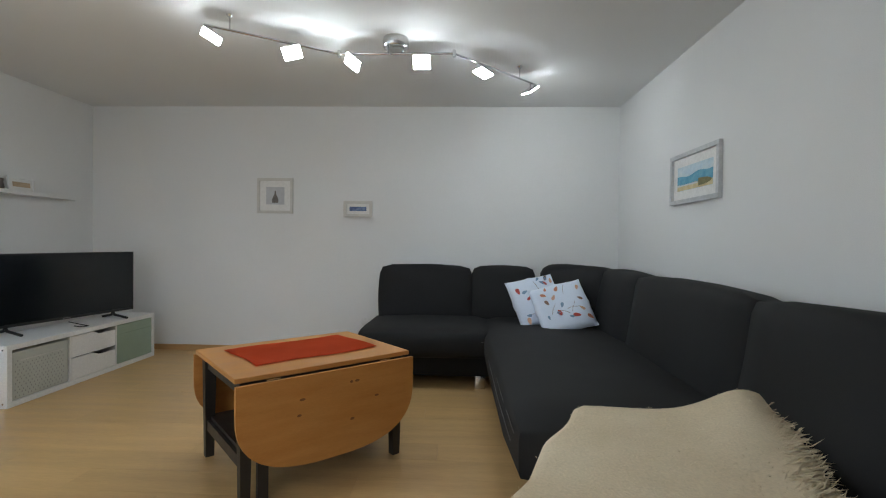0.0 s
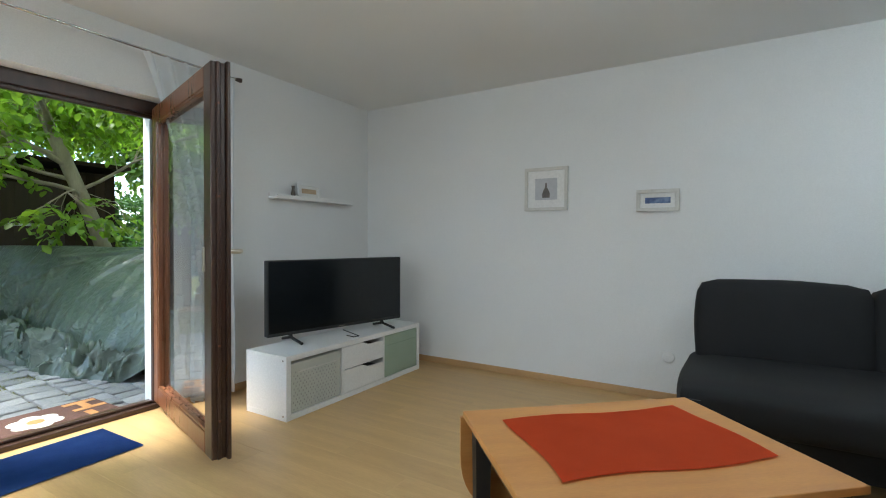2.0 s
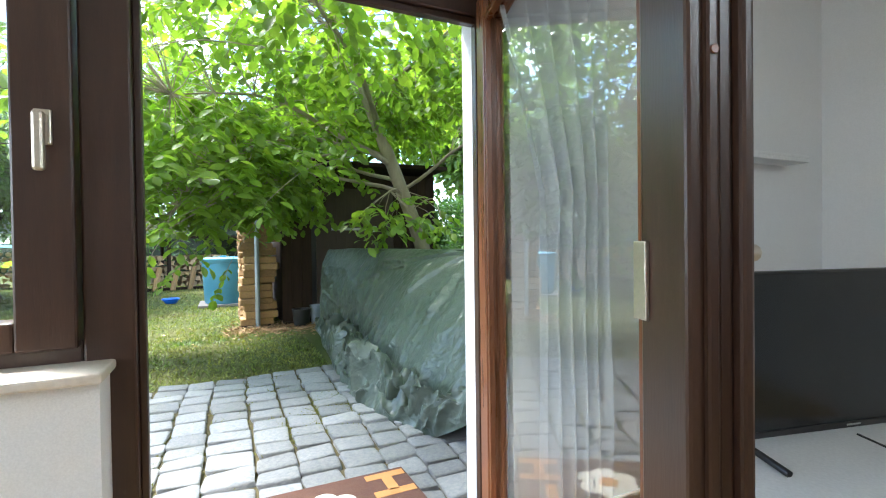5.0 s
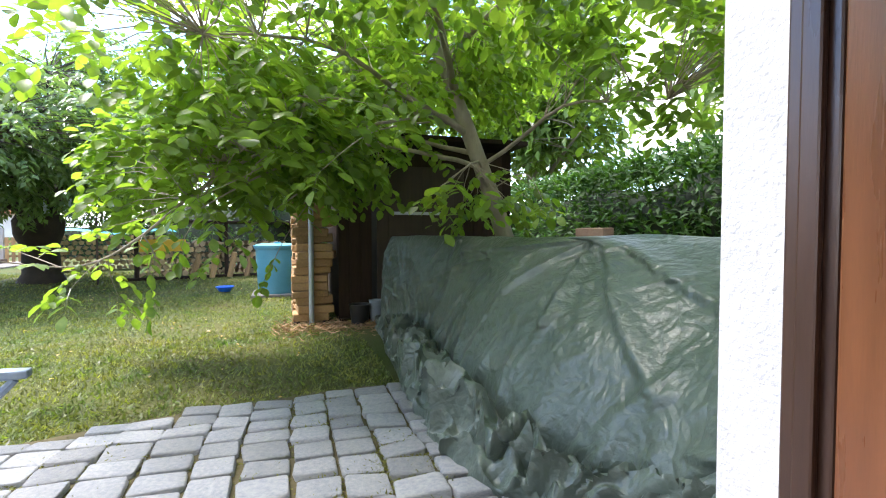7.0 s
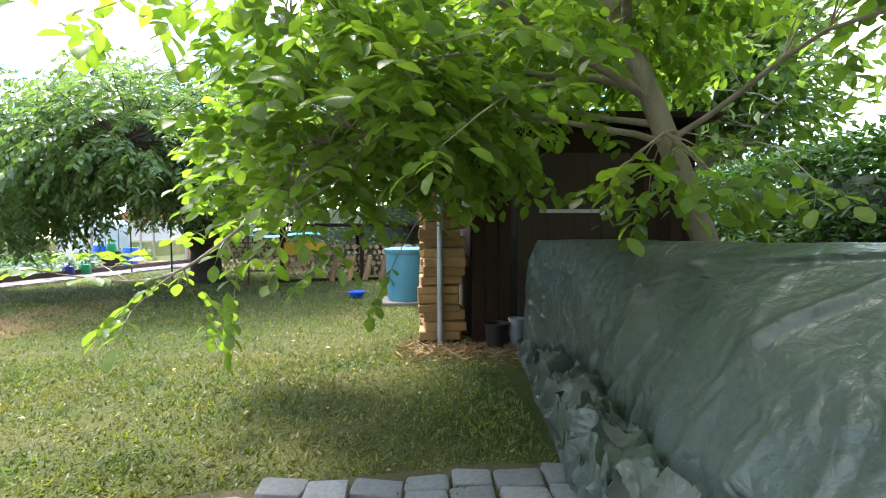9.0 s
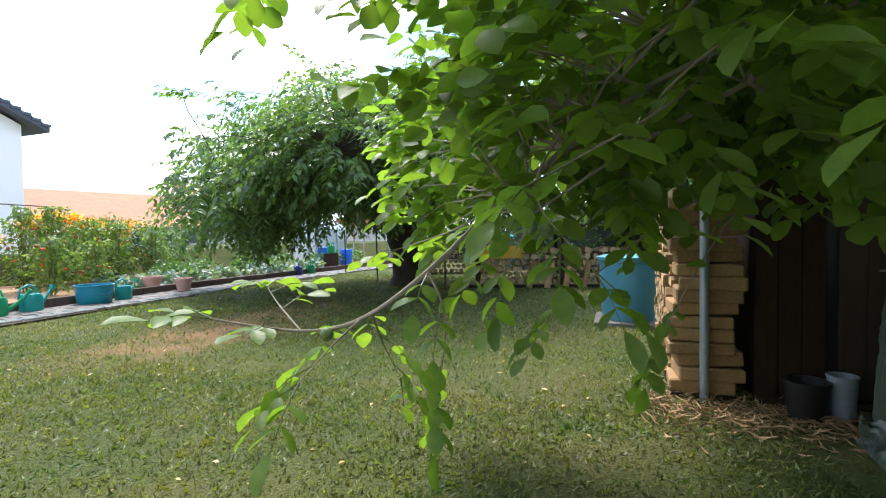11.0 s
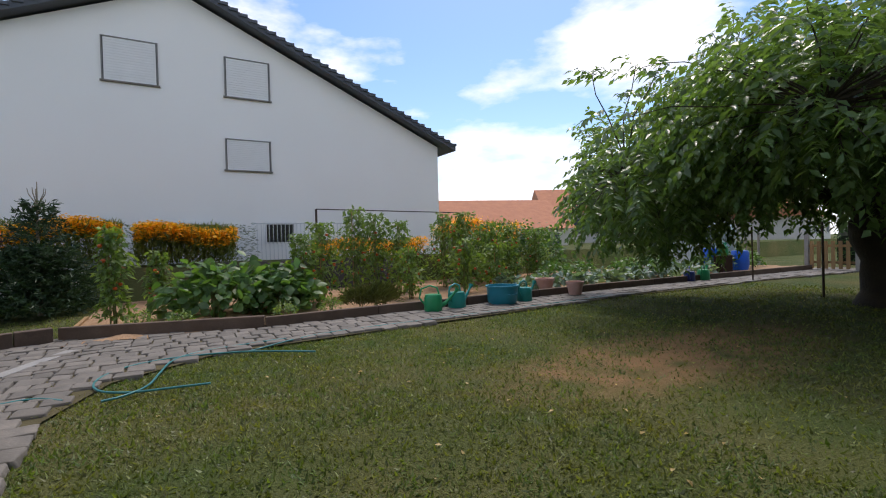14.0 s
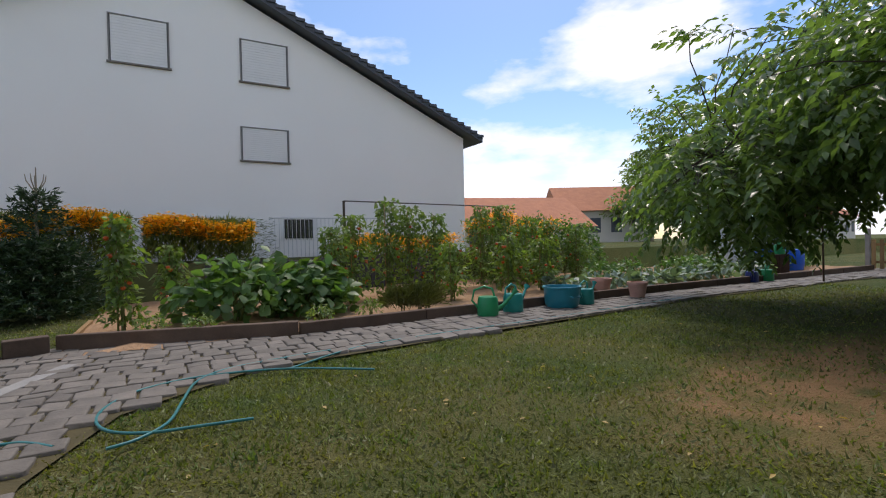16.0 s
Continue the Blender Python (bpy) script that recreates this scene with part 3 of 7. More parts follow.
M_SILVER = mat("pale_silver_frame", (0.62, 0.63, 0.64), (0.52, 0.53, 0.54), 30.0, 0.35, 0.1, 90.0, metal=0.6)

# --- floor planks are laid at the end of the file ---


def coffee_table():
    rz = math.degrees(math.atan2(0.585, 0.651))
    t = thing("coffee_table", (-0.293, 2.672, 0), "pine drop-leaf coffee table with black-stained base and both leaves down", "coffee table", rz=rz)
    a, b, h = 0.437, 0.334, 0.545
    part("tabletop", B((-a, -b, h - 0.022, a, b, h), bevel=0.003), M_PINE, t)
    for s in (-1, 1):
        bm = bmesh.new()
        n = 28
        prof = [(-a - 0.004, 0.0), (-a - 0.004, -0.13)]
        for k in range(n + 1):
            q = math.pi * k / n
            prof.append((-(a + 0.004) * math.copysign(abs(math.cos(q)) ** 0.72, math.cos(q)), -0.13 - 0.27 * abs(math.sin(q)) ** 0.8))
        prof += [(a + 0.004, -0.13), (a + 0.004, 0.0)]
        clean = []
        for p in prof:
            if not clean or (Vector(p) - Vector(clean[-1])).length > 1e-3:
                clean.append(p)
        y0 = s * (b + 0.012)
        f0 = [bm.verts.new((x, y0, h - 0.028 + z)) for x, z in clean]
        f1 = [bm.verts.new((x, y0 + s * 0.018, h - 0.028 + z)) for x, z in clean]
        bm.faces.new(f0)
        bm.faces.new(f1[::-1])
        for k in range(len(f0)):
            bm.faces.new((f0[k], f1[k], f1[(k + 1) % len(f0)], f0[(k + 1) % len(f0)]))
        lf = part("drop_leaf", bm, M_PINE, t, "hanging rounded pine table leaf", 30)
        rnd = random.Random(4 + s)
        for k in range(6):
            x, z = rnd.uniform(-0.33, 0.33), h - rnd.uniform(0.08, 0.3)
            part("knot", lathe([(0.0001, 0.0006), (0.007, 0.0005), (0.008, 0.0)], 10), M_KNOT, lf, at=pose(x, y0 + s * 0.0182, z, -90 * s, 0, 0) @ Matrix.Diagonal((rnd.uniform(1.0, 1.8), rnd.uniform(0.6, 0.9), 1, 1)))
        for x in (-0.28, 0.28):
            part("hinge", B((x - 0.03, s * (b - 0.04), h - 0.026, x + 0.03, s * (b + 0.012), h - 0.0225)), M_CHROME, t)
    for sx in (-1, 1):
        for sy in (-1, 1):
            x, y = sx * (a - 0.055), sy * (b - 0.05)
            bm = bmesh.new()
            vs = box(bm, -0.028, -0.028, 0, 0.028, 0.028, h - 0.022)
            for v in vs:
                if v.co.z < 0.1:
                    v.co.x *= 0.72
                    v.co.y *= 0.72
                v.co.x += x
                v.co.y += y
            part("leg", bm, M_BLACKW, t)
    for sy in (-1, 1):
        part("apron", B((-a + 0.08, sy * (b - 0.04) - 0.01, h - 0.12, a - 0.08, sy * (b - 0.04) + 0.01, h - 0.022)), M_BLACKW, t)
    for sx in (-1, 1):
        part("apron", B((sx * (a - 0.05) - 0.01, -b + 0.075, h - 0.09, sx * (a - 0.05) + 0.01, b - 0.075, h - 0.022)), M_BLACKW, t)
        part("side_rail", B((sx * (a - 0.05) - 0.01, -b + 0.075, 0.14, sx * (a - 0.05) + 0.01, b - 0.075, 0.19)), M_BLACKW, t)
    part("shelf", B((-a + 0.06, -b + 0.03, 0.19, a - 0.06, b - 0.03, 0.205)), M_BLACKW, t, "black lower shelf")
    part("support_leg", B((-a + 0.10, -b + 0.01, 0.0, -a + 0.145, -b + 0.035, h - 0.13)), M_BLACKW, t)
    part("support_leg", B((a - 0.145, b - 0.035, 0.0, a - 0.10, b - 0.01, h - 0.13)), M_BLACKW, t)
    return rz


tab_rz = coffee_table()
bm = surf(26, 16, lambda u, v: ((u - 0.5) * 0.655 + 0.01 * math.sin(v * 5), (v - 0.5) * 0.415 + 0.012 * math.sin(u * 7), 0.003 + 0.0035 * abs(noise.noise((u * 5, v * 4, 3)))))
bmesh.ops.solidify(bm, geom=bm.faces[:], thickness=0.002)
run = solo("table_runner", bm, M_RED, "orange-red cotton runner lying on the coffee table", "table runner", smooth=50)
run.matrix_basis = pose(-0.30, 2.70, 0.546, 0, 0, tab_rz + 2)


def pad(bm, x0, y0, z0, x1, y1, z1, r=0.05, puff=0.02, nx=10, ny=10, m=None):
    """An upholstered block: rounded edges and a slightly swollen top."""
    box(bm, x0, y0, z0, x1, y1, z1)
    bmesh.ops.subdivide_edges(bm, edges=bm.edges[:], cuts=7, use_grid_fill=True)
    verts = bm.verts[:]
    c, hs = Vector(((x0 + x1) / 2, (y0 + y1) / 2, (z0 + z1) / 2)), Vector(((x1 - x0) / 2, (y1 - y0) / 2, (z1 - z0) / 2))
    for v in verts:
        d = v.co - c
        q = Vector([max(-1, min(1, d[i] / hs[i])) for i in range(3)])
        inner = Vector([max(-(hs[i] - r), min(hs[i] - r, d[i])) for i in range(3)])
        off = d - inner
        if off.length > 1e-6:
            off = off.normalized() * min(off.length, r)
        w = (1 - q.x ** 4) * (1 - q.y ** 4) * (1 - q.z ** 4)
        v.co = c + inner + off
        big = max(range(3), key=lambda i: abs(q[i]))
        s = [(1 - q[i] ** 2) for i in range(3) if i != big]
        v.co[big] += math.copysign(puff * s[0] * s[1], q[big])
        v.co += Vector((noise.noise(v.co * 4), noise.noise(v.co * 4 + Vector((7, 0, 0))), noise.noise(v.co * 4 + Vector((0, 9, 0))))) * 0.006
    if m is not None:
        bmesh.ops.transform(bm, matrix=m, verts=verts)
    return bm


def P(*a, **k):
    return pad(bmesh.new(), *a, **k)


def corner_sofa():
    s = thing("corner_sofa", (1.2, 3.8, 0), "large anthracite corner sofa with white seams and metal feet", "sofa")
    o = Matrix.Translation((-1.2, -3.8, 0))

    def sp(name, bm, material=M_SOFA, label=""):
        bmesh.ops.transform(bm, matrix=o, verts=bm.verts[:])
        return part(name, bm, material, s, label, 50)
    sp("base", P(-0.20, 3.93, 0.06, 0.85, 4.80, 0.26, 0.03, 0.005))
    sp("base", P(0.83, 1.98, 0.06, 1.95, 4.80, 0.26, 0.03, 0.005))
    sp("base", P(1.05, 0.82, 0.06, 1.95, 1.97, 0.24, 0.03, 0.005))
    sp("seat_cushion", P(-0.27, 3.80, 0.22, 0.80, 4.72, 0.445, 0.06, 0.02))
    sp("seat_cushion", P(0.72, 1.95, 0.22, 1.72, 4.72, 0.455, 0.07, 0.022))
    sp("seat_cushion", P(1.0, 0.80, 0.20, 1.72, 1.93, 0.42, 0.07, 0.02))
    lean = Matrix.Translation((0, 4.50, 0.42)) @ pose(0, 0, 0, -9, 0, 0)
    for x0, x1 in ((-0.22, 0.62), (0.63, 1.20)):
        sp("back_cushion", P(x0, 0.0, -0.08, x1, 0.26, 0.49, 0.055, 0.025, m=lean))
    leanr = Matrix.Translation((1.60, 0, 0.435)) @ pose(0, 0, 0, 0, 9, 0)
    sp("back_cushion", P(-0.33, -0.10, -0.08, 0.33, 0.30, 0.505, 0.09, 0.02, m=Matrix.Translation((1.47, 4.36, 0.42)) @ pose(0, 0, 0, -8, 0, -45)), M_SOFA, "corner back cushion")
    for y0, y1 in ((3.46, 4.20), (2.2, 3.45), (0.80, 2.19)):
        sp("back_cushion", P(0.0, y0, -0.08, 0.27, y1, 0.49, 0.06, 0.025, m=leanr))
    sp("seam", T([(-0.22, 3.803, 0.365), (0.1, 3.79, 0.368), (0.5, 3.79, 0.368), (0.72, 3.80, 0.365)], 0.0022, 5), M_THREAD, "pale double seam")
    sp("seam", T([(0.712, 3.7, 0.375), (0.703, 3.2, 0.378), (0.703, 2.5, 0.378), (0.715, 2.02, 0.372)], 0.0022, 5), M_THREAD, "pale double seam")
    sp("seam", T([(0.728, 3.7, 0.40), (0.717, 3.2, 0.405), (0.717, 2.5, 0.405), (0.728, 2.02, 0.40)], 0.0022, 5), M_THREAD, "pale double seam")
    for x, y in ((0.68, 3.86), (-0.12, 3.98), (1.1, 0.9), (1.8, 0.9), (1.8, 4.7), (-0.12, 4.7)):
        sp("foot", B((x - 0.04, y - 0.02, 0.0, x + 0.04, y + 0.02, 0.10), bevel=0.004), M_CHROME, "brushed metal foot")


corner_sofa()


def pillow(at, rot, label, seed):
    p = thing("cushion", at, label, "cushion", "patterned cushions on the sofa")
    p.matrix_basis = pose(at[0], at[1], at[2], *rot)
    w = 0.23

    def fn(side):
        def g(u, v):
            x, y = u * 2 - 1, v * 2 - 1
            e = (1 - abs(x) ** 2.6) * (1 - abs(y) ** 2.6)
            pin = 1 - 0.07 * (abs(x * y) ** 0.5 if abs(x * y) > 0 else 0) - 0.05 * (1 - x * x) * (abs(y) ** 8) - 0.05 * (1 - y * y) * (abs(x) ** 8)
            return (x * w * pin, y * w * pin, side * 0.075 * max(e, 0) ** 0.5 + 0.006 * noise.noise((x * 3, y * 3, seed)))
        return g
    bm = surf(18, 18, fn(1))
    surf(18, 18, fn(-1), bm)
    bmesh.ops.remove_doubles(bm, verts=bm.verts[:], dist=0.004)
    part("cover", bm, M_PILLOW, p, smooth=70)
    rnd = random.Random(seed)
    for k in range(15):
        x, y, L = rnd.uniform(-0.17, 0.17), rnd.uniform(-0.17, 0.17), rnd.uniform(0.035, 0.065)
        zz = fn(1)((x / w + 1) / 2, (y / w + 1) / 2)[2] + 0.0015
        b2 = bmesh.new()
        an = rnd.uniform(0, 6.28)
        ring = []
        for q in range(12):
            t_ = q / 12 * 2 * math.pi
            px, py = 0.5 * L * math.cos(t_), 0.24 * L * math.sin(t_) * (1 + 0.4 * math.cos(t_))
            X, Y = x + px * math.cos(an) - py * math.sin(an), y + px * math.sin(an) + py * math.cos(an)
            ring.append(b2.verts.new((X, Y, fn(1)((X / w + 1) / 2, (Y / w + 1) / 2)[2] + 0.002)))
        b2.faces.new(ring)
        part("printed_leaf", b2, rnd.choice(PRINTS), p)
    for k in range(5):
        x, y, an = rnd.uniform(-0.13, 0.13), rnd.uniform(-0.13, 0.13), rnd.uniform(0, 6.28)
        pts = []
        for q in range(5):
            X, Y = x + (q - 2) * 0.025 * math.cos(an), y + (q - 2) * 0.025 * math.sin(an) + 0.006 * math.sin(q * 1.3)
            pts.append((X, Y, fn(1)((X / w + 1) / 2, (Y / w + 1) / 2)[2] + 0.001))
        part("printed_twig", T(pts, 0.0015, 4), PRINTS[2], p)


M_PILLOW = mat("white_cotton_print", (0.72, 0.79, 0.92), (0.66, 0.74, 0.88), 3.0, 0.85, 0.3, 250.0, dist=0.001, sheen=0.2)
PRINTS = [mat("print_rust", (0.55, 0.20, 0.12)), mat("print_peach", (0.70, 0.42, 0.30)), mat("print_brown", (0.22, 0.13, 0.10)), mat("print_blue", (0.20, 0.33, 0.50)), mat("print_red", (0.50, 0.07, 0.06))]
pillow((1.15, 4.15, 0.64), (58, -10, 18), "white cushion printed with autumn leaves and twigs", 3)
pillow((1.32, 3.98, 0.615), (52, -14, 4), "white cushion with red and blue printed leaves", 8)

# sheepskin throw over a low stool beside the walker
st = thing("stool", (1.235, 1.72, 0), "low padded stool under a sheepskin", "stool", rz=-25)
part("seat", P(-0.29, -0.26, 0.36, 0.29, 0.26, 0.47, 0.04, 0.01), M_SOFA, st, smooth=50)
for sx in (-1, 1):
    for sy in (-1, 1):
        part("leg", T([(sx * 0.24, sy * 0.22, 0), (sx * 0.24, sy * 0.22, 0.38)], [0.016, 0.02], 10), M_BLACKW, st)


def fleece_fn(u, v):
    a, q = u * 2 - 1, v * 2 - 1
    y = -0.10 + 0.43 * q
    hw = (0.435 + 0.015 * math.sin(q * 7 + 1)) * (1 - 0.14 * max(0, (q - 0.75) / 0.25) ** 2)
    x = 0.135 + (y - 0.32) * 0.47 + a * hw + 0.02 * noise.noise((q * 3, a, 2))
    z = 0.505 + 0.012 * noise.noise((x * 5, y * 5, 1)) + 0.075 * math.exp(-((a - 0.52) * 3.2) ** 2) * max(0, q + 0.1)
    z -= 0.22 * max(0, (abs(a) - 0.84) / 0.16) ** 1.6 * (1.0 if a < 0 else 0.45) + 0.09 * max(0, (q - 0.88) / 0.12) ** 1.5 + 0.2 * max(0, (-q - 0.85) / 0.15)
    return (x, y, z)


fl = thing("sheepskin", (1.21, 1.73, 0.008), "cream sheepskin with shaggy edge draped over a stool", "sheepskin")
bm = surf(30, 30, fleece_fn)
bmesh.ops.recalc_face_normals(bm, faces=bm.faces[:])
part("hide", bm, M_FLEECE, fl, smooth=70)
rnd = np.random.RandomState(3)
uv = rnd.rand(1500, 2)
FP = np.array([fleece_fn(a, b) for a, b in uv])
FD = np.stack([rnd.normal(0.3, 0.6, len(FP)), rnd.normal(0, 0.6, len(FP)), rnd.normal(0.35, 0.3, len(FP))], 1)
edge = np.array([fleece_fn(0.84 + 0.16 * a, b) for a, b in rnd.rand(900, 2)])
FD2 = np.stack([rnd.normal(1.0, 0.3, 900), rnd.normal(0, 0.4, 900), rnd.normal(0.1, 0.4, 900)], 1)
FP, FD = np.concatenate([FP, edge]), np.concatenate([FD, FD2])
part("wool", leaves("wool", M_FLEECE, FP, FD, rnd.normal(0, 1, FP.shape), np.concatenate([rnd.uniform(0.004, 0.009, 1500), rnd.uniform(0.025, 0.06, 900)]), np.full(len(FP), 0.0035), LEAF_SMALL), None, fl, "long cream wool locks")


def tv_unit():
    t = thing("tv_cabinet", (-2.595, 3.917, 0), "white low tv cabinet with basket, two drawers and sage green door", "tv cabinet")
    d, w, h, k = 0.195, 0.735, 0.41, 0.036
    part("top_panel", B((-d, -w, h - k, d, w, h), bevel=0.002), M_WHITE, t)
    part("bottom_panel", B((-d, -w, 0, d, w, k), bevel=0.002), M_WHITE, t)
    for y in (-w, w - k):
        part("side_panel", B((-d, y, k, d, y + k, h - k), bevel=0.0015), M_WHITE, t)
    inner = 2 * (w - k)
    ys = [-w + k, -w + k + (inner - 0.03) / 3, -w + k + (inner - 0.03) / 3 + 0.015, -w + k + 2 * (inner - 0.03) / 3 + 0.015, -w + k + 2 * (inner - 0.03) / 3 + 0.03, w - k]
    for y in (ys[1], ys[3]):
        part("divider", B((-d + 0.01, y, k, d - 0.001, y + 0.015, h - k)), M_WHITE, t)
    part("back_panel", B((-d, -w + k, k, -d + 0.005, w - k, h - k)), M_WHITE, t)
    bk = part("basket", B((-d + 0.02, ys[0] + 0.006, k + 0.003, d - 0.006, ys[1] - 0.006, h - k - 0.02), bevel=0.006), mat("pale_grey_felt", (0.52, 0.53, 0.48), (0.46, 0.47, 0.43), 6.0, 0.9, 0.3, 200.0), t, "pale felt basket with small dashes")
    rnd = random.Random(9)
    dots = bmesh.new()
    for i in range(13):
        for j in range(12):
            y, z = ys[0] + 0.025 + (i + 0.5 * (j % 2)) * 0.030 + rnd.uniform(-0.004, 0.004), k + 0.02 + j * 0.021 + rnd.uniform(-0.003, 0.003)
            if y < ys[1] - 0.025 and z < h - k - 0.035:
                box(dots, d - 0.0062, y, z, d - 0.0052, y + 0.007, z + 0.011)
    part("printed_dashes", dots, mat("felt_dash", (0.33, 0.34, 0.31)), bk)
    part("rim_band", B((d - 0.0065, ys[0] + 0.06, h - k - 0.085, d - 0.0035, ys[1] - 0.05, h - k - 0.075)), mat("felt_band", (0.62, 0.61, 0.57)), bk)
    for j in range(2):
        z0, z1 = k + 0.004 + j * (h - 2 * k) / 2, k - 0.004 + (j + 1) * (h - 2 * k) / 2
        bm = bmesh.new()
        y0, y1 = ys[2] + 0.003, ys[3] - 0.003
        cut = 0.62 * (y1 - y0)
        poly = [(y0, z0), (y1, z0), (y1, z1 - 0.030), (y0 + cut, z1 - 0.026), (y0 + cut - 0.07, z1), (y0, z1)]
        f0 = [bm.verts.new((d - 0.018, y, z)) for y, z in poly]
        f1 = [bm.verts.new((d - 0.002, y, z)) for y, z in poly]
        bm.faces.new(f0)
        bm.faces.new(f1[::-1])
        for q in range(len(poly)):
            bm.faces.new((f0[q], f1[q], f1[(q + 1) % len(poly)], f0[(q + 1) % len(poly)]))
        dr = part("drawer", bm, M_WHITE, t, "white drawer with a notched grip")
        part("drawer_box", B((-d + 0.03, y0 + 0.01, z0 + 0.01, d - 0.019, y1 - 0.01, z1 - 0.05)), M_BLACKW, dr)
    gd = part("cabinet_door", B((d - 0.02, ys[4] + 0.004, k + 0.004, d - 0.003, ys[5] - 0.004, h - k - 0.004), bevel=0.003), M_SAGE, t, "sage green cabinet door")
    part("door_edge", B((d - 0.003, ys[4] + 0.03, h - k - 0.085, d - 0.0015, ys[5] - 0.01, h - k - 0.082)), mat("sage_line", (0.25, 0.33, 0.25)), gd)
    for y, z in ((-w + 0.012, 0.03), (-w + 0.012, h - 0.03)):
        part("screw_cap", T([(d - 0.03, -w - 0.0015, z), (d - 0.03, -w + 0.001, z)], 0.006, 10), M_CHROME, t)


tv_unit()
tv = thing("television", (-2.63, 3.91, 0.41), "large black flat screen television on two splayed feet", "television", rz=-11.8)
part("casing", B((-0.045, -0.605, 0.055, 0.0, 0.605, 0.585), (-0.075, -0.35, 0.08, -0.045, 0.35, 0.36), bevel=0.006), M_BLACKP, tv)
part("screen", B((0.0, -0.596, 0.075, 0.003, 0.596, 0.577)), M_SCREEN, tv)
part("bezel", B((0.0, -0.605, 0.055, 0.006, 0.605, 0.0745), (0.0, -0.605, 0.578, 0.006, 0.605, 0.585), (0.0, -0.605, 0.0745, 0.006, -0.5965, 0.578), (0.0, 0.5965, 0.0745, 0.006, 0.605, 0.578)), M_BLACKP, tv)
part("name_bar", B((0.006, -0.03, 0.062, 0.0065, 0.03, 0.068)), M_CHROME, tv)
for y in (-0.42, 0.42):
    bm = T([(-0.13, y, 0.008), (-0.03, y, 0.03), (-0.02, y, 0.06)], 0.011, 8)
    tube(bm, [(0.14, y, 0.008), (0.0, y, 0.03), (-0.02, y, 0.06)], 0.011, 8)
    part("foot", bm, M_BLACKP, tv, smooth=50)
cb = solo("tv_cable", T([(-2.50, 3.83, 0.425), (-2.45, 3.85, 0.416), (-2.44, 3.90, 0.416), (-2.50, 3.92, 0.418), (-2.62, 3.92, 0.44)], 0.004, 6), M_BLACKP, "thin black cable lying under the television", "cable")

# wall shelf with its ornaments
ws = thing("wall_shelf", (XW, 4.14, 1.468), "slim white picture ledge on the wall above the television", "shelf")
part("board", B((0.0, -0.44, 0.0, 0.115, 0.44, 0.018), bevel=0.002), M_WHITE, ws)
part("back_lip", B((0.0, -0.44, 0.018, 0.012, 0.44, 0.05), bevel=0.002), M_WHITE, ws)
part("front_lip", B((0.105, -0.44, 0.018, 0.115, 0.44, 0.032), bevel=0.002), M_WHITE, ws)


def picture(name, at, rz, w, h, frame_w, frame_mat, mount, label, art, depth=0.022, tilt=0.0):
    p = thing(name, at, label, "picture")
    p.matrix_basis = pose(at[0], at[1], at[2], tilt, 0, rz)
    for x0, z0, x1, z1 in ((-w / 2, -h / 2, w / 2, -h / 2 + frame_w), (-w / 2, h / 2 - frame_w, w / 2, h / 2), (-w / 2, -h / 2 + frame_w, -w / 2 + frame_w, h / 2 - frame_w), (w / 2 - frame_w, -h / 2 + frame_w, w / 2, h / 2 - frame_w)):
        part("frame_bar", B((x0, -depth, z0, x1, 0, z1), bevel=0.002), frame_mat, p)
    part("mount", B((-w / 2 + frame_w, -0.008, -h / 2 + frame_w, w / 2 - frame_w, -0.003, h / 2 - frame_w)), M_PAPER, p, "white card mount")
    art(p, w / 2 - frame_w - mount, h / 2 - frame_w - mount)
    return p


def sheet(p, x0, z0, x1, z1, m, y=-0.009, name="print"):
    return part(name, B((x0, y, z0, x1, y + 0.0015, z1)), m, p)


def art_bottle(p, a, b):
    sheet(p, -a, -b, a, b, mat("print_grey", (0.55, 0.56, 0.58), (0.48, 0.48, 0.5), 12.0))
    part("printed_figure", lathe([(0.0001, 0.0), (0.030, 0.0), (0.033, 0.03), (0.022, 0.06), (0.008, 0.085), (0.006, 0.12), (0.0001, 0.121)], 14), mat("print_slate", (0.10, 0.09, 0.09), (0.18, 0.15, 0.13), 30.0), p, at=pose(0.0, -0.010, -0.07) @ Matrix.Diagonal((1, 0.02, 1, 1)))


def art_sky(p, a, b):
    sheet(p, -a, -b, a, b, mat("print_night_blue", (0.05, 0.09, 0.22), (0.20, 0.28, 0.45), 25.0, contrast=0.15))


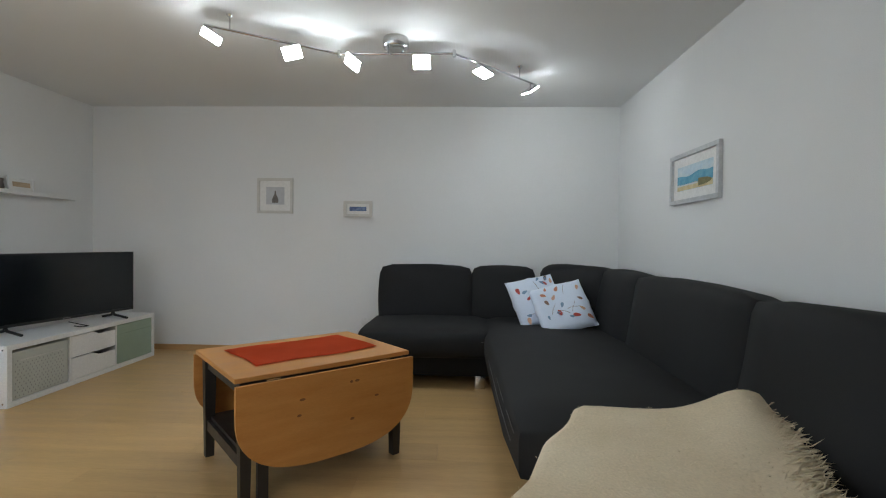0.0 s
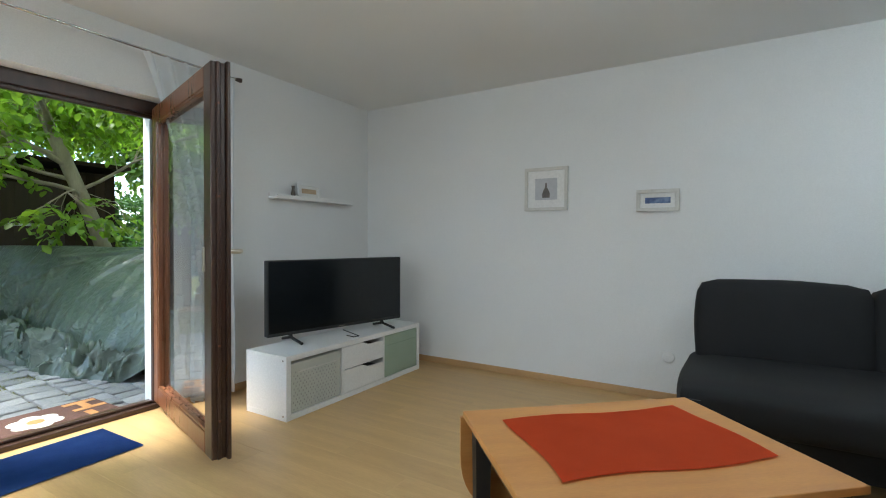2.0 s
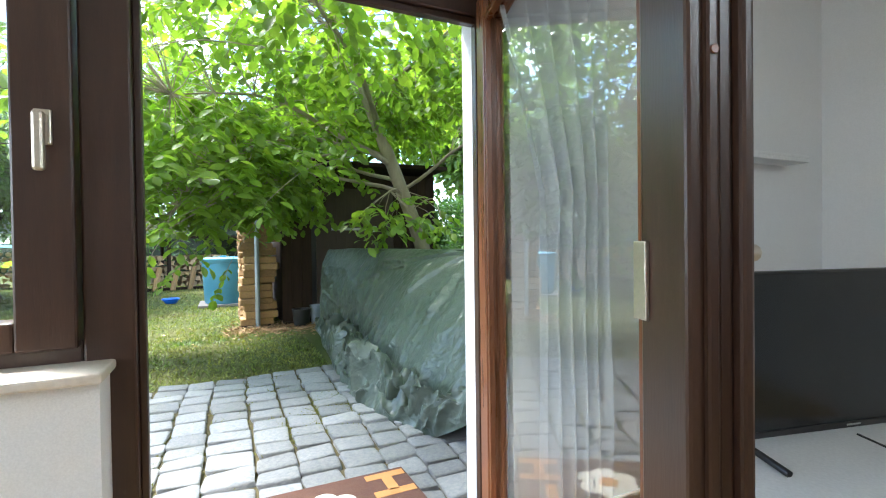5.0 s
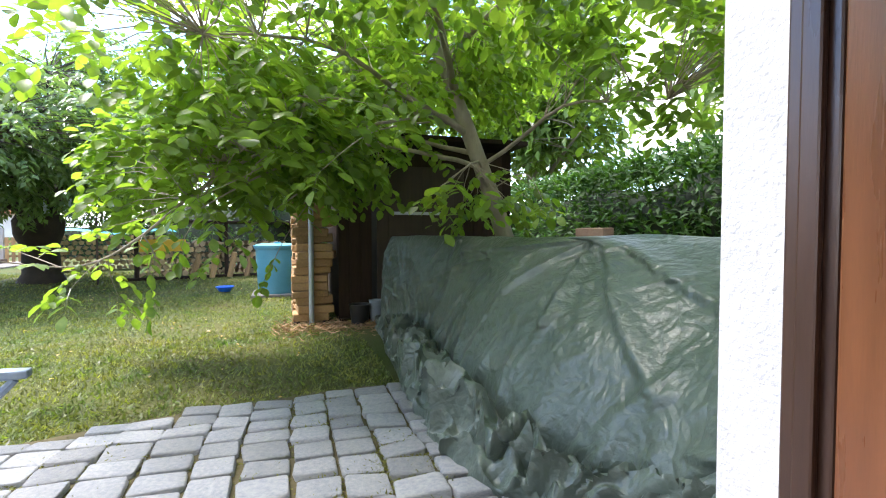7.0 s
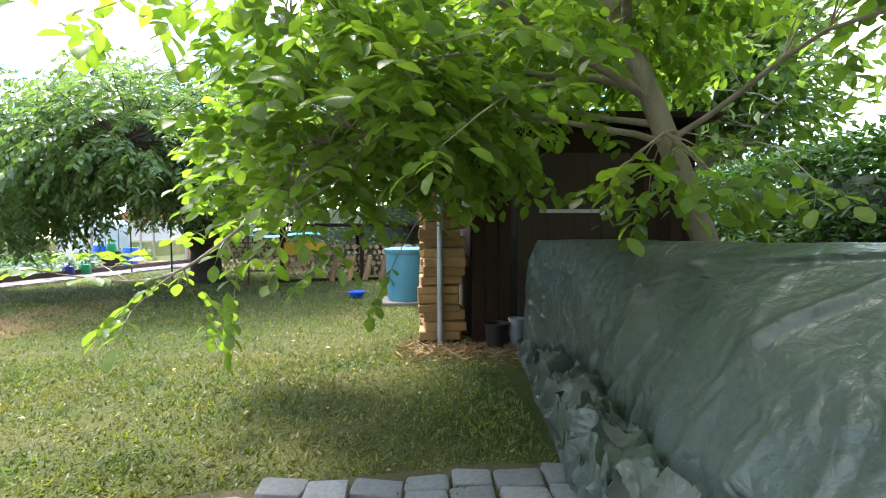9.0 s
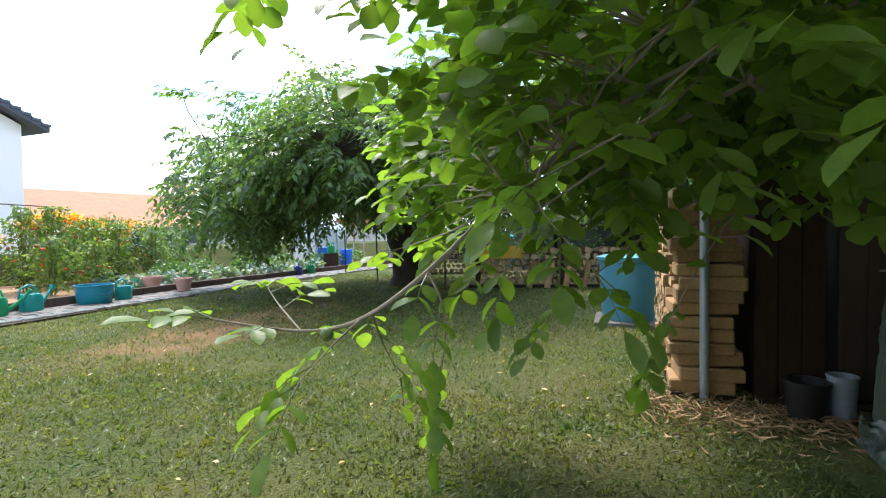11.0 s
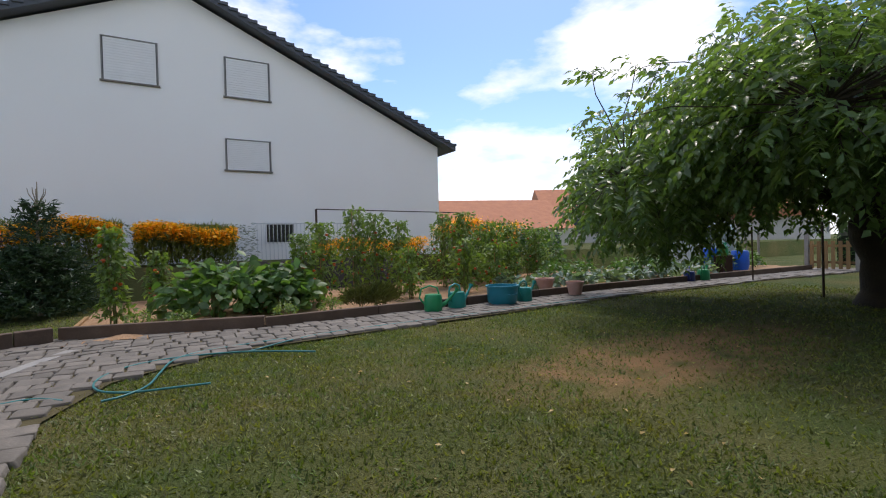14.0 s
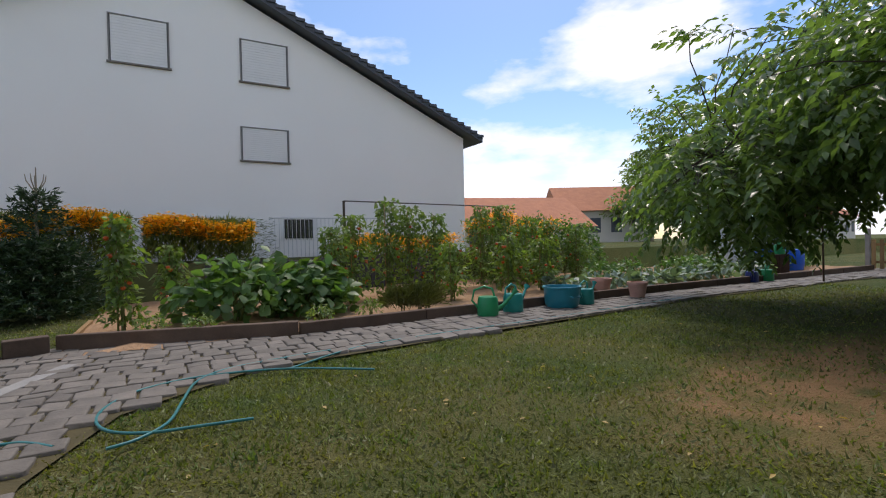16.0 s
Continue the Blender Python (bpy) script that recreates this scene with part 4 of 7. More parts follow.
def art_beach(p, a, b):
    sheet(p, -a, -b, a, b, mat("print_sky", (0.45, 0.62, 0.72), (0.65, 0.72, 0.74), 14.0))
    bands = ((-0.55, 0.12, (0.08, 0.30, 0.48), (0.16, 0.42, 0.55)), (-1.0, -0.5, (0.62, 0.50, 0.26), (0.70, 0.60, 0.36)))
    for z0, z1, c1, c2 in bands:
        bm = bmesh.new()
        top = [bm.verts.new((-a + 2 * a * k / 12, -0.0098, b * (z1 + 0.1 * math.sin(k * 0.9 + z1 * 9) + 0.02 * k * (z1 > 0)))) for k in range(13)]
        bot = [bm.verts.new((-a + 2 * a * k / 12, -0.0098, b * z0 * 0.98)) for k in range(13)]
        for k in range(12):
            bm.faces.new((top[k], top[k + 1], bot[k + 1], bot[k]))
        part("painted_band", bm, mat("print_band", c1, c2, 18.0, contrast=0.15), p)
    bm = bmesh.new()
    bm.faces.new([bm.verts.new((a * (0.25 + 0.7 * abs(math.cos(q))), -0.0104, b * (-0.55 + 0.3 * math.sin(q)))) for q in [k * math.pi / 8 for k in range(-4, 5)]])
    part("painted_band", bm, mat("print_dune_grass", (0.16, 0.15, 0.06), (0.25, 0.22, 0.10), 30.0), p)
    sheet(p, -a, -b * 0.62, a * 0.2, -b * 0.5, mat("print_foam", (0.72, 0.74, 0.74)), -0.0108)


picture("framed_picture", (-1.337, YN - 0.001, 1.56), 0, 0.36, 0.35, 0.026, M_PICF, 0.062, "white framed picture of a slender bottle", art_bottle)
picture("framed_picture", (-0.505, YN - 0.001, 1.437), 0, 0.285, 0.158, 0.026, M_PICF, 0.032, "small white framed picture of a dark blue sky", art_sky)
picture("framed_picture", (XE - 0.001, 3.409, 1.57), -90, 0.65, 0.345, 0.030, M_SILVER, 0.060, "silver framed watercolour of a beach and sea", art_beach, 0.026)
pp = picture("photo_frame", (XW + 0.055, 4.07, 1.486 + 0.066), 90, 0.25, 0.13, 0.02, M_WHITE, 0.025, "small white photo frame leaning on the wall shelf", lambda p, a, b: sheet(p, -a, -b, a, b, mat("print_sepia", (0.42, 0.30, 0.20), (0.58, 0.44, 0.30), 20.0)), 0.018, -6)
bm = lathe([(0.0001, 0), (0.018, 0), (0.02, 0.03), (0.012, 0.07), (0.014, 0.1), (0.0001, 0.102)], 12)
orn = solo("ornament", bm, mat("dark_bronze", (0.07, 0.05, 0.04), (0.12, 0.09, 0.07), 20.0, 0.4), "small dark ornament standing on the wall shelf", "ornament", smooth=50)
orn.matrix_basis = pose(XW + 0.06, 3.90, 1.486)


def spot_rail():
    t = thing("ceiling_light", (0.075, 3.36, ZC), "chrome ceiling spotlight rail with six square glowing heads", "ceiling light")
    z = -0.09
    part("canopy", lathe([(0.0001, 0), (0.082, 0), (0.085, -0.01), (0.085, -0.055), (0.078, -0.065), (0.0001, -0.065)], 36), M_CHROME, t, smooth=40)
    part("bracket", T([(-0.05, 0, -0.065), (-0.05, 0, z)], 0.006, 8), M_CHROME, t)
    part("bracket", T([(0.05, 0, -0.065), (0.05, 0, z)], 0.006, 8), M_CHROME, t)
    L, JL, JR, R = (-1.06, -0.41, z), (-0.38, 0.02, z), (0.385, 0.02, z), (1.01, 0.63, z)
    for p0, p1 in ((L, JL), (JL, JR), (JR, R)):
        part("rail", T([p0, p1], 0.007, 10), M_CHROME, t, smooth=50)
    for q in (JL, JR):
        part("joint", T([(q[0], q[1], z - 0.022), (q[0], q[1], z + 0.022)], 0.012, 12), M_CHROME, t, smooth=50)
    for q, (a, b) in ((0.17, (L, JL)), (0.78, (JR, R))):
        p = Vector(a).lerp(Vector(b), q)
        st_ = part("stem", T([p, (p.x, p.y, -0.012)], 0.005, 8), M_CHROME, t)
        part("stem_cap", lathe([(0.0001, 0), (0.02, 0), (0.012, -0.012), (0.0001, -0.013)], 16, at=(p.x, p.y, 0)), M_CHROME, st_)
    heads = [(L, JL, 0.05, (-4, 26, 34)), (L, JL, 0.62, (-32, -16, 12)), (JL, JR, 0.12, (-30, 38, 4)), (JL, JR, 0.72, (-48, 0, 0)), (JR, R, 0.32, (-2, 14, 40)), (JR, R, 0.93, (4, -36, 34))]
    for a, b, q, rot in heads:
        p = Vector(a).lerp(Vector(b), q)
        part("head_arm", T([(p.x, p.y, z), (p.x, p.y, z - 0.045)], 0.006, 8), M_CHROME, t)
        m = Matrix.Translation((p.x, p.y, z - 0.055)) @ pose(0, 0, 0, *rot)
        hd_ = part("head", B((-0.058, -0.048, 0.0, 0.058, 0.048, 0.009), bevel=0.003), M_CHROME, t, at=m)
        part("diffuser", B((-0.056, -0.046, -0.012, 0.056, 0.046, 0.0), bevel=0.004), M_LED, hd_, "glowing white square diffuser")


M_LED = glow_mat("white_led", (0.86, 0.96, 1.0), 18.0)
spot_rail()

# curtain rod and sheer curtain drawn to the side of the door
cr = thing("curtain_rod", (XW + 0.09, 1.4, 2.30), "thin metal curtain rod under the ceiling", "curtain rod")
part("rod", T([(0, -2.0, 0), (0, 1.95, 0)], 0.008, 10), M_CHROME, cr, smooth=50)
part("end_cap", T([(0, 1.95, 0), (0, 1.99, 0)], [0.012, 0.018], 10), M_FRAME, cr)
for y in (-1.9, 0.3, 1.9):
    part("bracket", B((-0.09, y - 0.01, -0.012, 0.0, y + 0.01, 0.0)), M_FRAME, cr)


def curtain_fn(u, v):
    w = 0.62 - 0.30 * min(1, v * 2.2) ** 0.9
    y = 3.36 - w * (1 - u) - 0.02
    x = XW + 0.075 + (0.03 + 0.015 * v) * math.sin(u * 34 + 2 * math.sin(v * 2)) + 0.015 * noise.noise((u * 6, v * 4, 1))
    return (x, y, 2.295 - v * 2.26)


bm = surf(90, 40, curtain_fn)
solo("sheer_curtain", bm, M_SHEER, "white sheer curtain gathered beside the garden door", "curtain", smooth=80)
solo("wall_socket", lathe([(0.0001, 0.012), (0.028, 0.012), (0.038, 0.008), (0.042, 0.0)], 28), M_WHITE, "round white wall socket by the sofa", "socket", smooth=40).matrix_basis = pose(-0.42, YN - 0.001, 0.31, 90, 0, 0)

bm = surf(264, 2, lambda u, v: ((u - 0.5) * 0.444, (v - 0.5) * 0.764, 0.0065 + 0.0028 * math.sin(u * 44 * 2 * math.pi)))
bmesh.ops.solidify(bm, geom=bm.faces[:], thickness=0.004)
solo("indoor_mat", bm, M_BLUEMAT, "blue ribbed door mat lying inside the threshold", "door mat").matrix_basis = pose(-3.005, 2.15, 0.001, 0, 0, 1.5)

# laminate planks
half = {}
for j in range(int((YN - YS) / 0.193) + 1):
    y = YS + j * 0.193
    x = XO + 0.03 - (j * 0.47) % 1.3
    while x < XE:
        x0, x1 = max(x, XO + 0.22), min(x + 1.3, XE)
        y1 = min(0.1925, YN - y)
        if x1 - x0 > 0.02 and y1 > 0.01:
            key = (round(x1 - x0, 3), round(y1, 3))
            if key not in half:
                half[key] = mesh_of("plank", B((0, 0.0007, -0.012, key[0] - 0.0007, key[1], 0.0)), M_PLANK)
            o = new("plank", half[key])
            o.parent = floor
            o.location = (x0, y, 0)
        x += 1.3
bm = B((XO + 0.16, D0, -0.012, XO + 0.2195, D1, 0.0))
part("plank", bm, M_PLANK, floor)

# ---- trees ----


def curve_pts(a, b, sag=0.0, wob=0.1, n=7, rnd=random):
    a, b = Vector(a), Vector(b)
    out = []
    ph = rnd.uniform(0, 6)
    for i in range(n + 1):
        t = i / n
        p = a.lerp(b, t)
        p.z += sag * 4 * t * (1 - t)
        w = wob * math.sin(math.pi * t)
        p += Vector((math.sin(ph + 5 * t), math.cos(ph * 1.3 + 4 * t), 0.5 * math.sin(ph + 7 * t))) * w
        out.append(p)
    return out


def far_from_walk(p, gap):
    """True where a leaf hangs clear of the worn line that people walk."""
    way = ((-3.4, 2.2, 1.1), (-4.7, 2.05, 1.15), (-5.05, 1.78, 1.18), (-5.45, 1.3, 1.2), (-5.58, 0.4, 1.2), (-5.5, -0.6, 1.2))
    p = Vector(p)
    for a, b in zip(way, way[1:]):
        a, b = Vector(a), Vector(b)
        t = max(0, min(1, (p - a).dot(b - a) / (b - a).length_squared))
        if (p - a.lerp(b, t)).length < gap:
            return False
    return True


def crown_points(blobs, n, seed, shell=0.5, rough=0.34):
    """Twig tips in uneven lobes, thicker towards the outside."""
    r = np.random.RandomState(seed)
    vol = np.array([b[1][0] * b[1][1] * b[1][2] * (b[2] if len(b) > 2 else 1) for b in blobs])
    out = []
    while len(out) < n:
        c, rad = blobs[r.choice(len(blobs), p=vol / vol.sum())][:2]
        d = r.normal(size=3)
        d /= np.linalg.norm(d)
        k = 1 + rough * noise.noise(Vector(d * 2.3) + Vector(c)) + 0.8 * rough * noise.noise(Vector(d * 5) + Vector(c))
        q = (shell + (1 - shell) * r.rand()) if r.rand() < 0.75 else r.rand() ** 0.5
        out.append((np.array(c) + d * np.array(rad) * q * k, d))
    return out


def tree(name, base, trunk, limbs, blobs, n_twigs, per, leaf_len, leaf_w, m_leaf, m_bark, shape, label, seed, droop=0.35, spray=0.22, clear=0.0, twig_r=0.004, limb_r=0.05, twig_share=0.5, pinnate=False, floor_z=0.35, rough=0.34):
    """A trunk along given points, limbs into the lobes, twigs from the limbs, leaves on the twigs."""
    rnd = random.Random(seed)
    r = np.random.RandomState(seed)
    t = thing(name, base, label, "tree")
    o = Vector(base)
    bm = bmesh.new()
    pts, rad = [Vector(p) for p, _ in trunk], [q for _, q in trunk]
    fine, fr_ = [], []
    for i in range(len(pts) - 1):
        for k in range(4):
            fine.append(pts[i].lerp(pts[i + 1], k / 4))
            fr_.append((rad[i] * (1 - k / 4) + rad[i + 1] * k / 4) * (1 + 0.06 * noise.noise(fine[-1] * 3)))
    fine.append(pts[-1])
    fr_.append(rad[-1])
    tube(bm, [p - o for p in fine], fr_, 16)
    part("trunk", bm, m_bark, t, smooth=70)
    nodes = []
    for a, b, ra, sag in limbs:
        lp = curve_pts(a, b, sag, 0.12, 8, rnd)
        bm = bmesh.new()
        tube(bm, [p - o for p in lp], [ra * (1 - 0.85 * k / 8) for k in range(9)], 8)
        part("limb", bm, m_bark, t, smooth=70)
        nodes += lp[2:]
    tips = crown_points(blobs, n_twigs, seed, rough=rough)
    nd = np.array([tuple(p) for p in nodes])
    tw = bmesh.new()
    P_, D_, N_, L_, W_ = [], [], [], [], []
    for p, d in tips:
        if p[2] < floor_z:
            continue
        j = int(np.argmin(((nd - p) ** 2).sum(1) + 0.3 * r.rand(len(nd))))
        a = nd[j]
        dirv = p - a
        ln_ = np.linalg.norm(dirv) + 1e-6
        dirv = dirv / ln_
        if clear and not far_from_walk(p, clear):
            continue
        if r.rand() < twig_share and ln_ < 2.2:
            cp = curve_pts(a, p, 0.06 * ln_, 0.04 * ln_, 4, rnd)
            tube(tw, [q - o for q in cp], [twig_r * 1.8, twig_r * 1.5, twig_r * 1.2, twig_r, twig_r * 0.7], 4, False)
        lead = dirv * 0.6 + d * 0.5 + np.array((0, 0, -droop))
        lead /= np.linalg.norm(lead)
        for k in range(per):
            if pinnate:
                s = (k // 2 + 0.4) / (per / 2)
                pos = p + lead * spray * (s - 0.3) + r.normal(0, 0.01, 3)
                side = np.cross(lead, (0, 0, 1.0))
                side /= np.linalg.norm(side) + 1e-6
                dd = side * (1 if k % 2 else -1) * 0.9 + lead * 0.5 + np.array((0, 0, -droop * r.rand())) + r.normal(0, 0.18, 3)
            else:
                pos = p + r.normal(0, spray, 3) * np.array((1, 1, 0.7))
                dd = lead + r.normal(0, 0.55, 3)
            if clear and not far_from_walk(pos, clear * 0.8):
                continue
            P_.append(pos)
            D_.append(dd)
            N_.append(np.array((0, 0, 1.0)) + r.normal(0, 0.45, 3))
            L_.append(leaf_len * r.uniform(0.6, 1.2))
            W_.append(leaf_w * r.uniform(0.75, 1.2))
    if tw.verts:
        tagged(part("twig_work", tw, m_bark, t), kind="stuff")
    else:
        tw.free()
    P_ = np.array(P_) - np.array(base)
    tagged(part("crown", leaves("crown", m_leaf, P_, np.array(D_), np.array(N_), np.array(L_), np.array(W_), shape), None, t), kind="stuff")
    return t


WB = (-7.62, 4.35, GZ)
wal_trunk = [((-7.42, 4.62, GZ - 0.05), 0.14), ((-7.43, 4.46, 0.6), 0.105), ((-7.46, 4.22, 1.35), 0.09), ((-7.55, 3.92, 2.2), 0.08), ((-7.62, 3.62, 3.0), 0.06), ((-7.7, 3.4, 3.9), 0.035)]
wal_limbs = [((-7.55, 3.95, 2.1), (-6.4, 1.6, 2.4), 0.040, 0.25), ((-7.5, 4.1, 1.75), (-6.75, 1.5, 1.25), 0.028, 0.35), ((-7.58, 3.8, 2.5), (-4.9, 2.4, 2.9), 0.04, 0.3), ((-7.6, 3.7, 2.8), (-5.2, 4.4, 3.4), 0.04, 0.2),
             ((-7.55, 3.9, 2.2), (-8.9, 1.6, 2.6), 0.04, 0.2), ((-7.6, 3.7, 2.7), (-9.6, 4.2, 3.4), 0.04, 0.2), ((-7.65, 3.5, 3.4), (-7.0, 2.0, 4.4), 0.035, 0.1), ((-7.5, 4.2, 1.5), (-6.6, 3.4, 1.5), 0.025, 0.2), ((-7.52, 4.05, 1.9), (-8.2, 2.4, 1.7), 0.03, 0.25),
             ((-7.5, 4.1, 1.8), (-5.8, 4.9, 2.1), 0.025, 0.2), ((-6.95, 2.6, 2.2), (-6.7, 1.5, 1.3), 0.014, 0.15)]
wal_blobs = [((-7.4, 3.0, 3.6), (2.9, 2.6, 1.2), 0.4), ((-7.0, 1.9, 1.95), (1.0, 0.85, 0.7), 3.0), ((-6.95, 1.5, 1.2), (0.42, 0.55, 0.32), 1.0), ((-7.6, 3.0, 2.25), (1.1, 0.8, 0.5), 1.0), ((-5.4, 2.6, 3.1), (1.7, 1.7, 0.6), 0.7),
             ((-8.4, 2.2, 2.3), (1.2, 1.0, 0.7), 1.6), ((-6.7, 3.7, 1.35), (0.6, 0.5, 0.22), 2.2), ((-5.6, 4.7, 2.6), (1.3, 1.0, 0.7), 0.8), ((-5.0, 5.2, 3.1), (1.3, 1.1, 0.8), 0.5), ((-7.5, 2.6, 1.75), (0.8, 0.6, 0.4), 2.6), ((-9.3, 4.3, 3.2), (1.4, 1.6, 0.7), 1.2), ((-6.3, 0.9, 2.4), (0.8, 0.8, 0.35), 1.2), ((-8.5, 3.9, 3.2), (1.6, 1.5, 0.5), 1.3), ((-7.79, 0.89, 1.68), (0.5, 0.5, 0.55), 3.2)]
walnut = tree("walnut_tree", WB, wal_trunk, wal_limbs, wal_blobs, 3150, 7, 0.132, 0.074, M_WALNUT, M_BARK, LEAF_OVAL, "spreading walnut tree with large light green leaves", 11, 0.45, 0.28, clear=0.85, twig_r=0.0035, pinnate=True, twig_share=0.35, floor_z=0.55)

# nearest hanging leaves and nuts of the walnut tree
M_NUT = mat("green_walnut_husk", (0.10, 0.16, 0.045), (0.15, 0.20, 0.07), 30.0, 0.5, 0.3, 90.0)
leaf_me = leaves("leaf", M_WALNUT, np.array([(0.0, 0, 0)]), np.array([(1.0, 0, 0)]), np.array([(0, 0.0, 1)]), np.array([1.0]), np.array([0.62]), LEAF_OVAL)
rl = random.Random(21)
# boughs: way points, and the thickness at the start
BOUGHS = [([(-7.5, 3.4, 2.25), (-6.95, 2.1, 1.80), (-6.74, 1.50, 1.38), (-6.53, 1.19, 1.06), (-6.46, 0.97, 0.90), (-6.40, 0.77, 0.86), (-6.27, 0.52, 0.91)], 0.016),
          ([(-6.46, 0.97, 0.90), (-6.36, 0.92, 0.83), (-6.24, 0.88, 0.74)], 0.005), ([(-6.48, 1.0, 0.92), (-6.62, 0.97, 0.78), (-6.74, 0.98, 0.62)], 0.005),
          ([(-6.53, 1.19, 1.06), (-6.47, 1.27, 0.92), (-6.44, 1.26, 0.72)], 0.006), ([(-6.40, 0.77, 0.86), (-6.55, 0.55, 0.93), (-6.72, 0.36, 0.97)], 0.004),
          ([(-6.95, 2.1, 1.80), (-6.5, 1.95, 1.55), (-6.28, 1.62, 1.33)], 0.007), ([(-6.74, 1.50, 1.38), (-6.9, 1.2, 1.22), (-7.0, 0.85, 1.12)], 0.006),
          ([(-7.3, 2.8, 2.0), (-7.25, 2.2, 1.2), (-7.19, 1.95, 0.72)], 0.008), ([(-7.5, 3.5, 2.2), (-6.5, 2.75, 1.85), (-6.02, 2.32, 1.47)], 0.010),
          ([(-6.6, 1.62, 1.5), (-6.52, 1.55, 1.3), (-6.45, 1.72, 1.08)], 0.005), ([(-7.0, 2.2, 1.4), (-7.0, 1.8, 1.1), (-6.9, 1.55, 0.86)], 0.007),
          ([(-5.6, 2.5, 2.6), (-5.1, 1.9, 2.4), (-4.8, 1.5, 2.15)], 0.008), ([(-6.6, 2.2, 2.1), (-6.2, 2.45, 2.0), (-5.9, 2.6, 1.9)], 0.007), ([(-7.45, 4.2, 1.55), (-6.6, 4.1, 1.6), (-6.0, 3.95, 1.3)], 0.008)]


def compound_leaf(p, d, size):
    """One walnut leaf: a thin stalk with paired oval leaflets and one at its tip."""
    d = d.normalized()
    side = d.cross(Vector((0, 0, 1)))
    side = side.normalized() if side.length > 0.1 else Vector((1, 0, 0))
    tip = p + d * size * 1.9 + Vector((0, 0, -0.25 * size))
    part("leaf_stalk", T([p - Vector(WB), p.lerp(tip, 0.5) - Vector(WB) + Vector((0, 0, 0.02)), tip - Vector(WB)], [0.0028, 0.0022, 0.0014], 4), M_STEM, walnut)
    spots = [(1.0, 0, 1.15), (0.72, 1, 1.0), (0.70, -1, 1.0), (0.40, 1, 0.8), (0.42, -1, 0.8)]
    for q_, sd, sc in spots:
        at_ = p.lerp(tip, q_) + Vector((0, 0, 0.015 * math.sin(q_ * 3)))
        if not far_from_walk(at_, 0.55):
            continue
        way = (d * (1.0 if sd == 0 else 0.55) + side * sd + Vector((rl.gauss(0, 0.15), rl.gauss(0, 0.15), rl.uniform(-0.55, -0.05)))).normalized()
        up = Vector((rl.gauss(0, 0.35), rl.gauss(0, 0.35), 1)).normalized()
        across = up.cross(way).normalized()
        up = way.cross(across)
        lf = new("leaf", leaf_me)
        lf.parent = walnut
        k_ = size * sc * rl.uniform(0.85, 1.1)
        lf.matrix_basis = Matrix.Translation(at_ - Vector(WB)) @ Matrix((way, across, up)).transposed().to_4x4() @ Matrix.Scale(k_, 4)


for way_pts, r0 in BOUGHS:
    fine = []
    wp = [Vector(p) for p in way_pts]
    for i in range(len(wp) - 1):
        p0, p1, p2, p3 = wp[max(i - 1, 0)], wp[i], wp[i + 1], wp[min(i + 2, len(wp) - 1)]
        for k in range(4):
            t_ = k / 4
            fine.append(0.5 * (2 * p1 + (p2 - p0) * t_ + (2 * p0 - 5 * p1 + 4 * p2 - p3) * t_ * t_ + (3 * p1 - p0 - 3 * p2 + p3) * t_ ** 3))
    fine.append(wp[-1])
    n_ = len(fine) - 1
    part("hanging_twig", T([p - Vector(WB) for p in fine], [r0 * (1 - 0.8 * k / n_) for k in range(n_ + 1)], 6), M_BARK, walnut, smooth=60)
    first = 1 if n_ < 12 else 8
    for k in range(first, n_ + 1):
        d = (fine[k] - fine[k - 1]).normalized()
        if k == n_:
            for turn in (-30, 25):
                compound_leaf(fine[k], Matrix.Rotation(radians(turn), 3, "Z") @ d, rl.uniform(0.085, 0.11))
        elif k % 3 == 0 or n_ < 12 and k == n_ - 2:
            turn = rl.uniform(40, 80) * (1 if k % 4 < 2 else -1)
            compound_leaf(fine[k], Matrix.Rotation(radians(turn), 3, "Z") @ d + Vector((0, 0, 0.1)), rl.uniform(0.08, 0.10))
for p in ((-6.43, 1.55, 1.20), (-6.46, 1.59, 1.19), (-6.42, 0.86, 0.85), (-6.9, 2.0, 1.35), (-6.3, 2.2, 1.95), (-6.05, 2.5, 2.15), (-6.12, 2.55, 2.12), (-6.6, 1.5, 1.45)):
    nut = lathe([(0.0001, -0.024), (0.012, -0.021), (0.021, -0.010), (0.023, 0.002), (0.019, 0.014), (0.010, 0.022), (0.0001, 0.024)], 12)
    part("walnut", nut, M_NUT, walnut, "round green walnut", 60, at=Matrix.Translation(Vector(p) - Vector(WB)))

CB = (-16.35, -3.35, GZ)
ch_trunk = [((-16.35, -3.35, GZ - 0.05), 0.52), ((-16.37, -3.36, 0.15), 0.37), ((-16.38, -3.38, 0.7), 0.34), ((-16.38, -3.4, 1.05), 0.46), ((-16.4, -3.4, 1.35), 0.50), ((-16.4, -3.4, 1.6), 0.36), ((-16.4, -3.4, 1.9), 0.26)]
ch_limbs = [((-16.4, -3.4, 1.5), (-16.2 + 4.4 * math.cos(q), -3.4 + 4.2 * math.sin(q), z), 0.13, 0.35) for q, z in ((0.2, 2.6), (1.2, 2.7), (2.2, 2.8), (3.2, 2.6), (4.0, 2.4), (4.6, 1.9), (5.1, 2.1), (5.7, 2.3))]
ch_limbs += [((-16.4, -3.4, 1.7), (-16.2 + 2.4 * math.cos(q), -3.4 + 2.4 * math.sin(q), 4.2), 0.11, 0.1) for q in (0.5, 1.8, 3.2, 4.6, 5.6)]
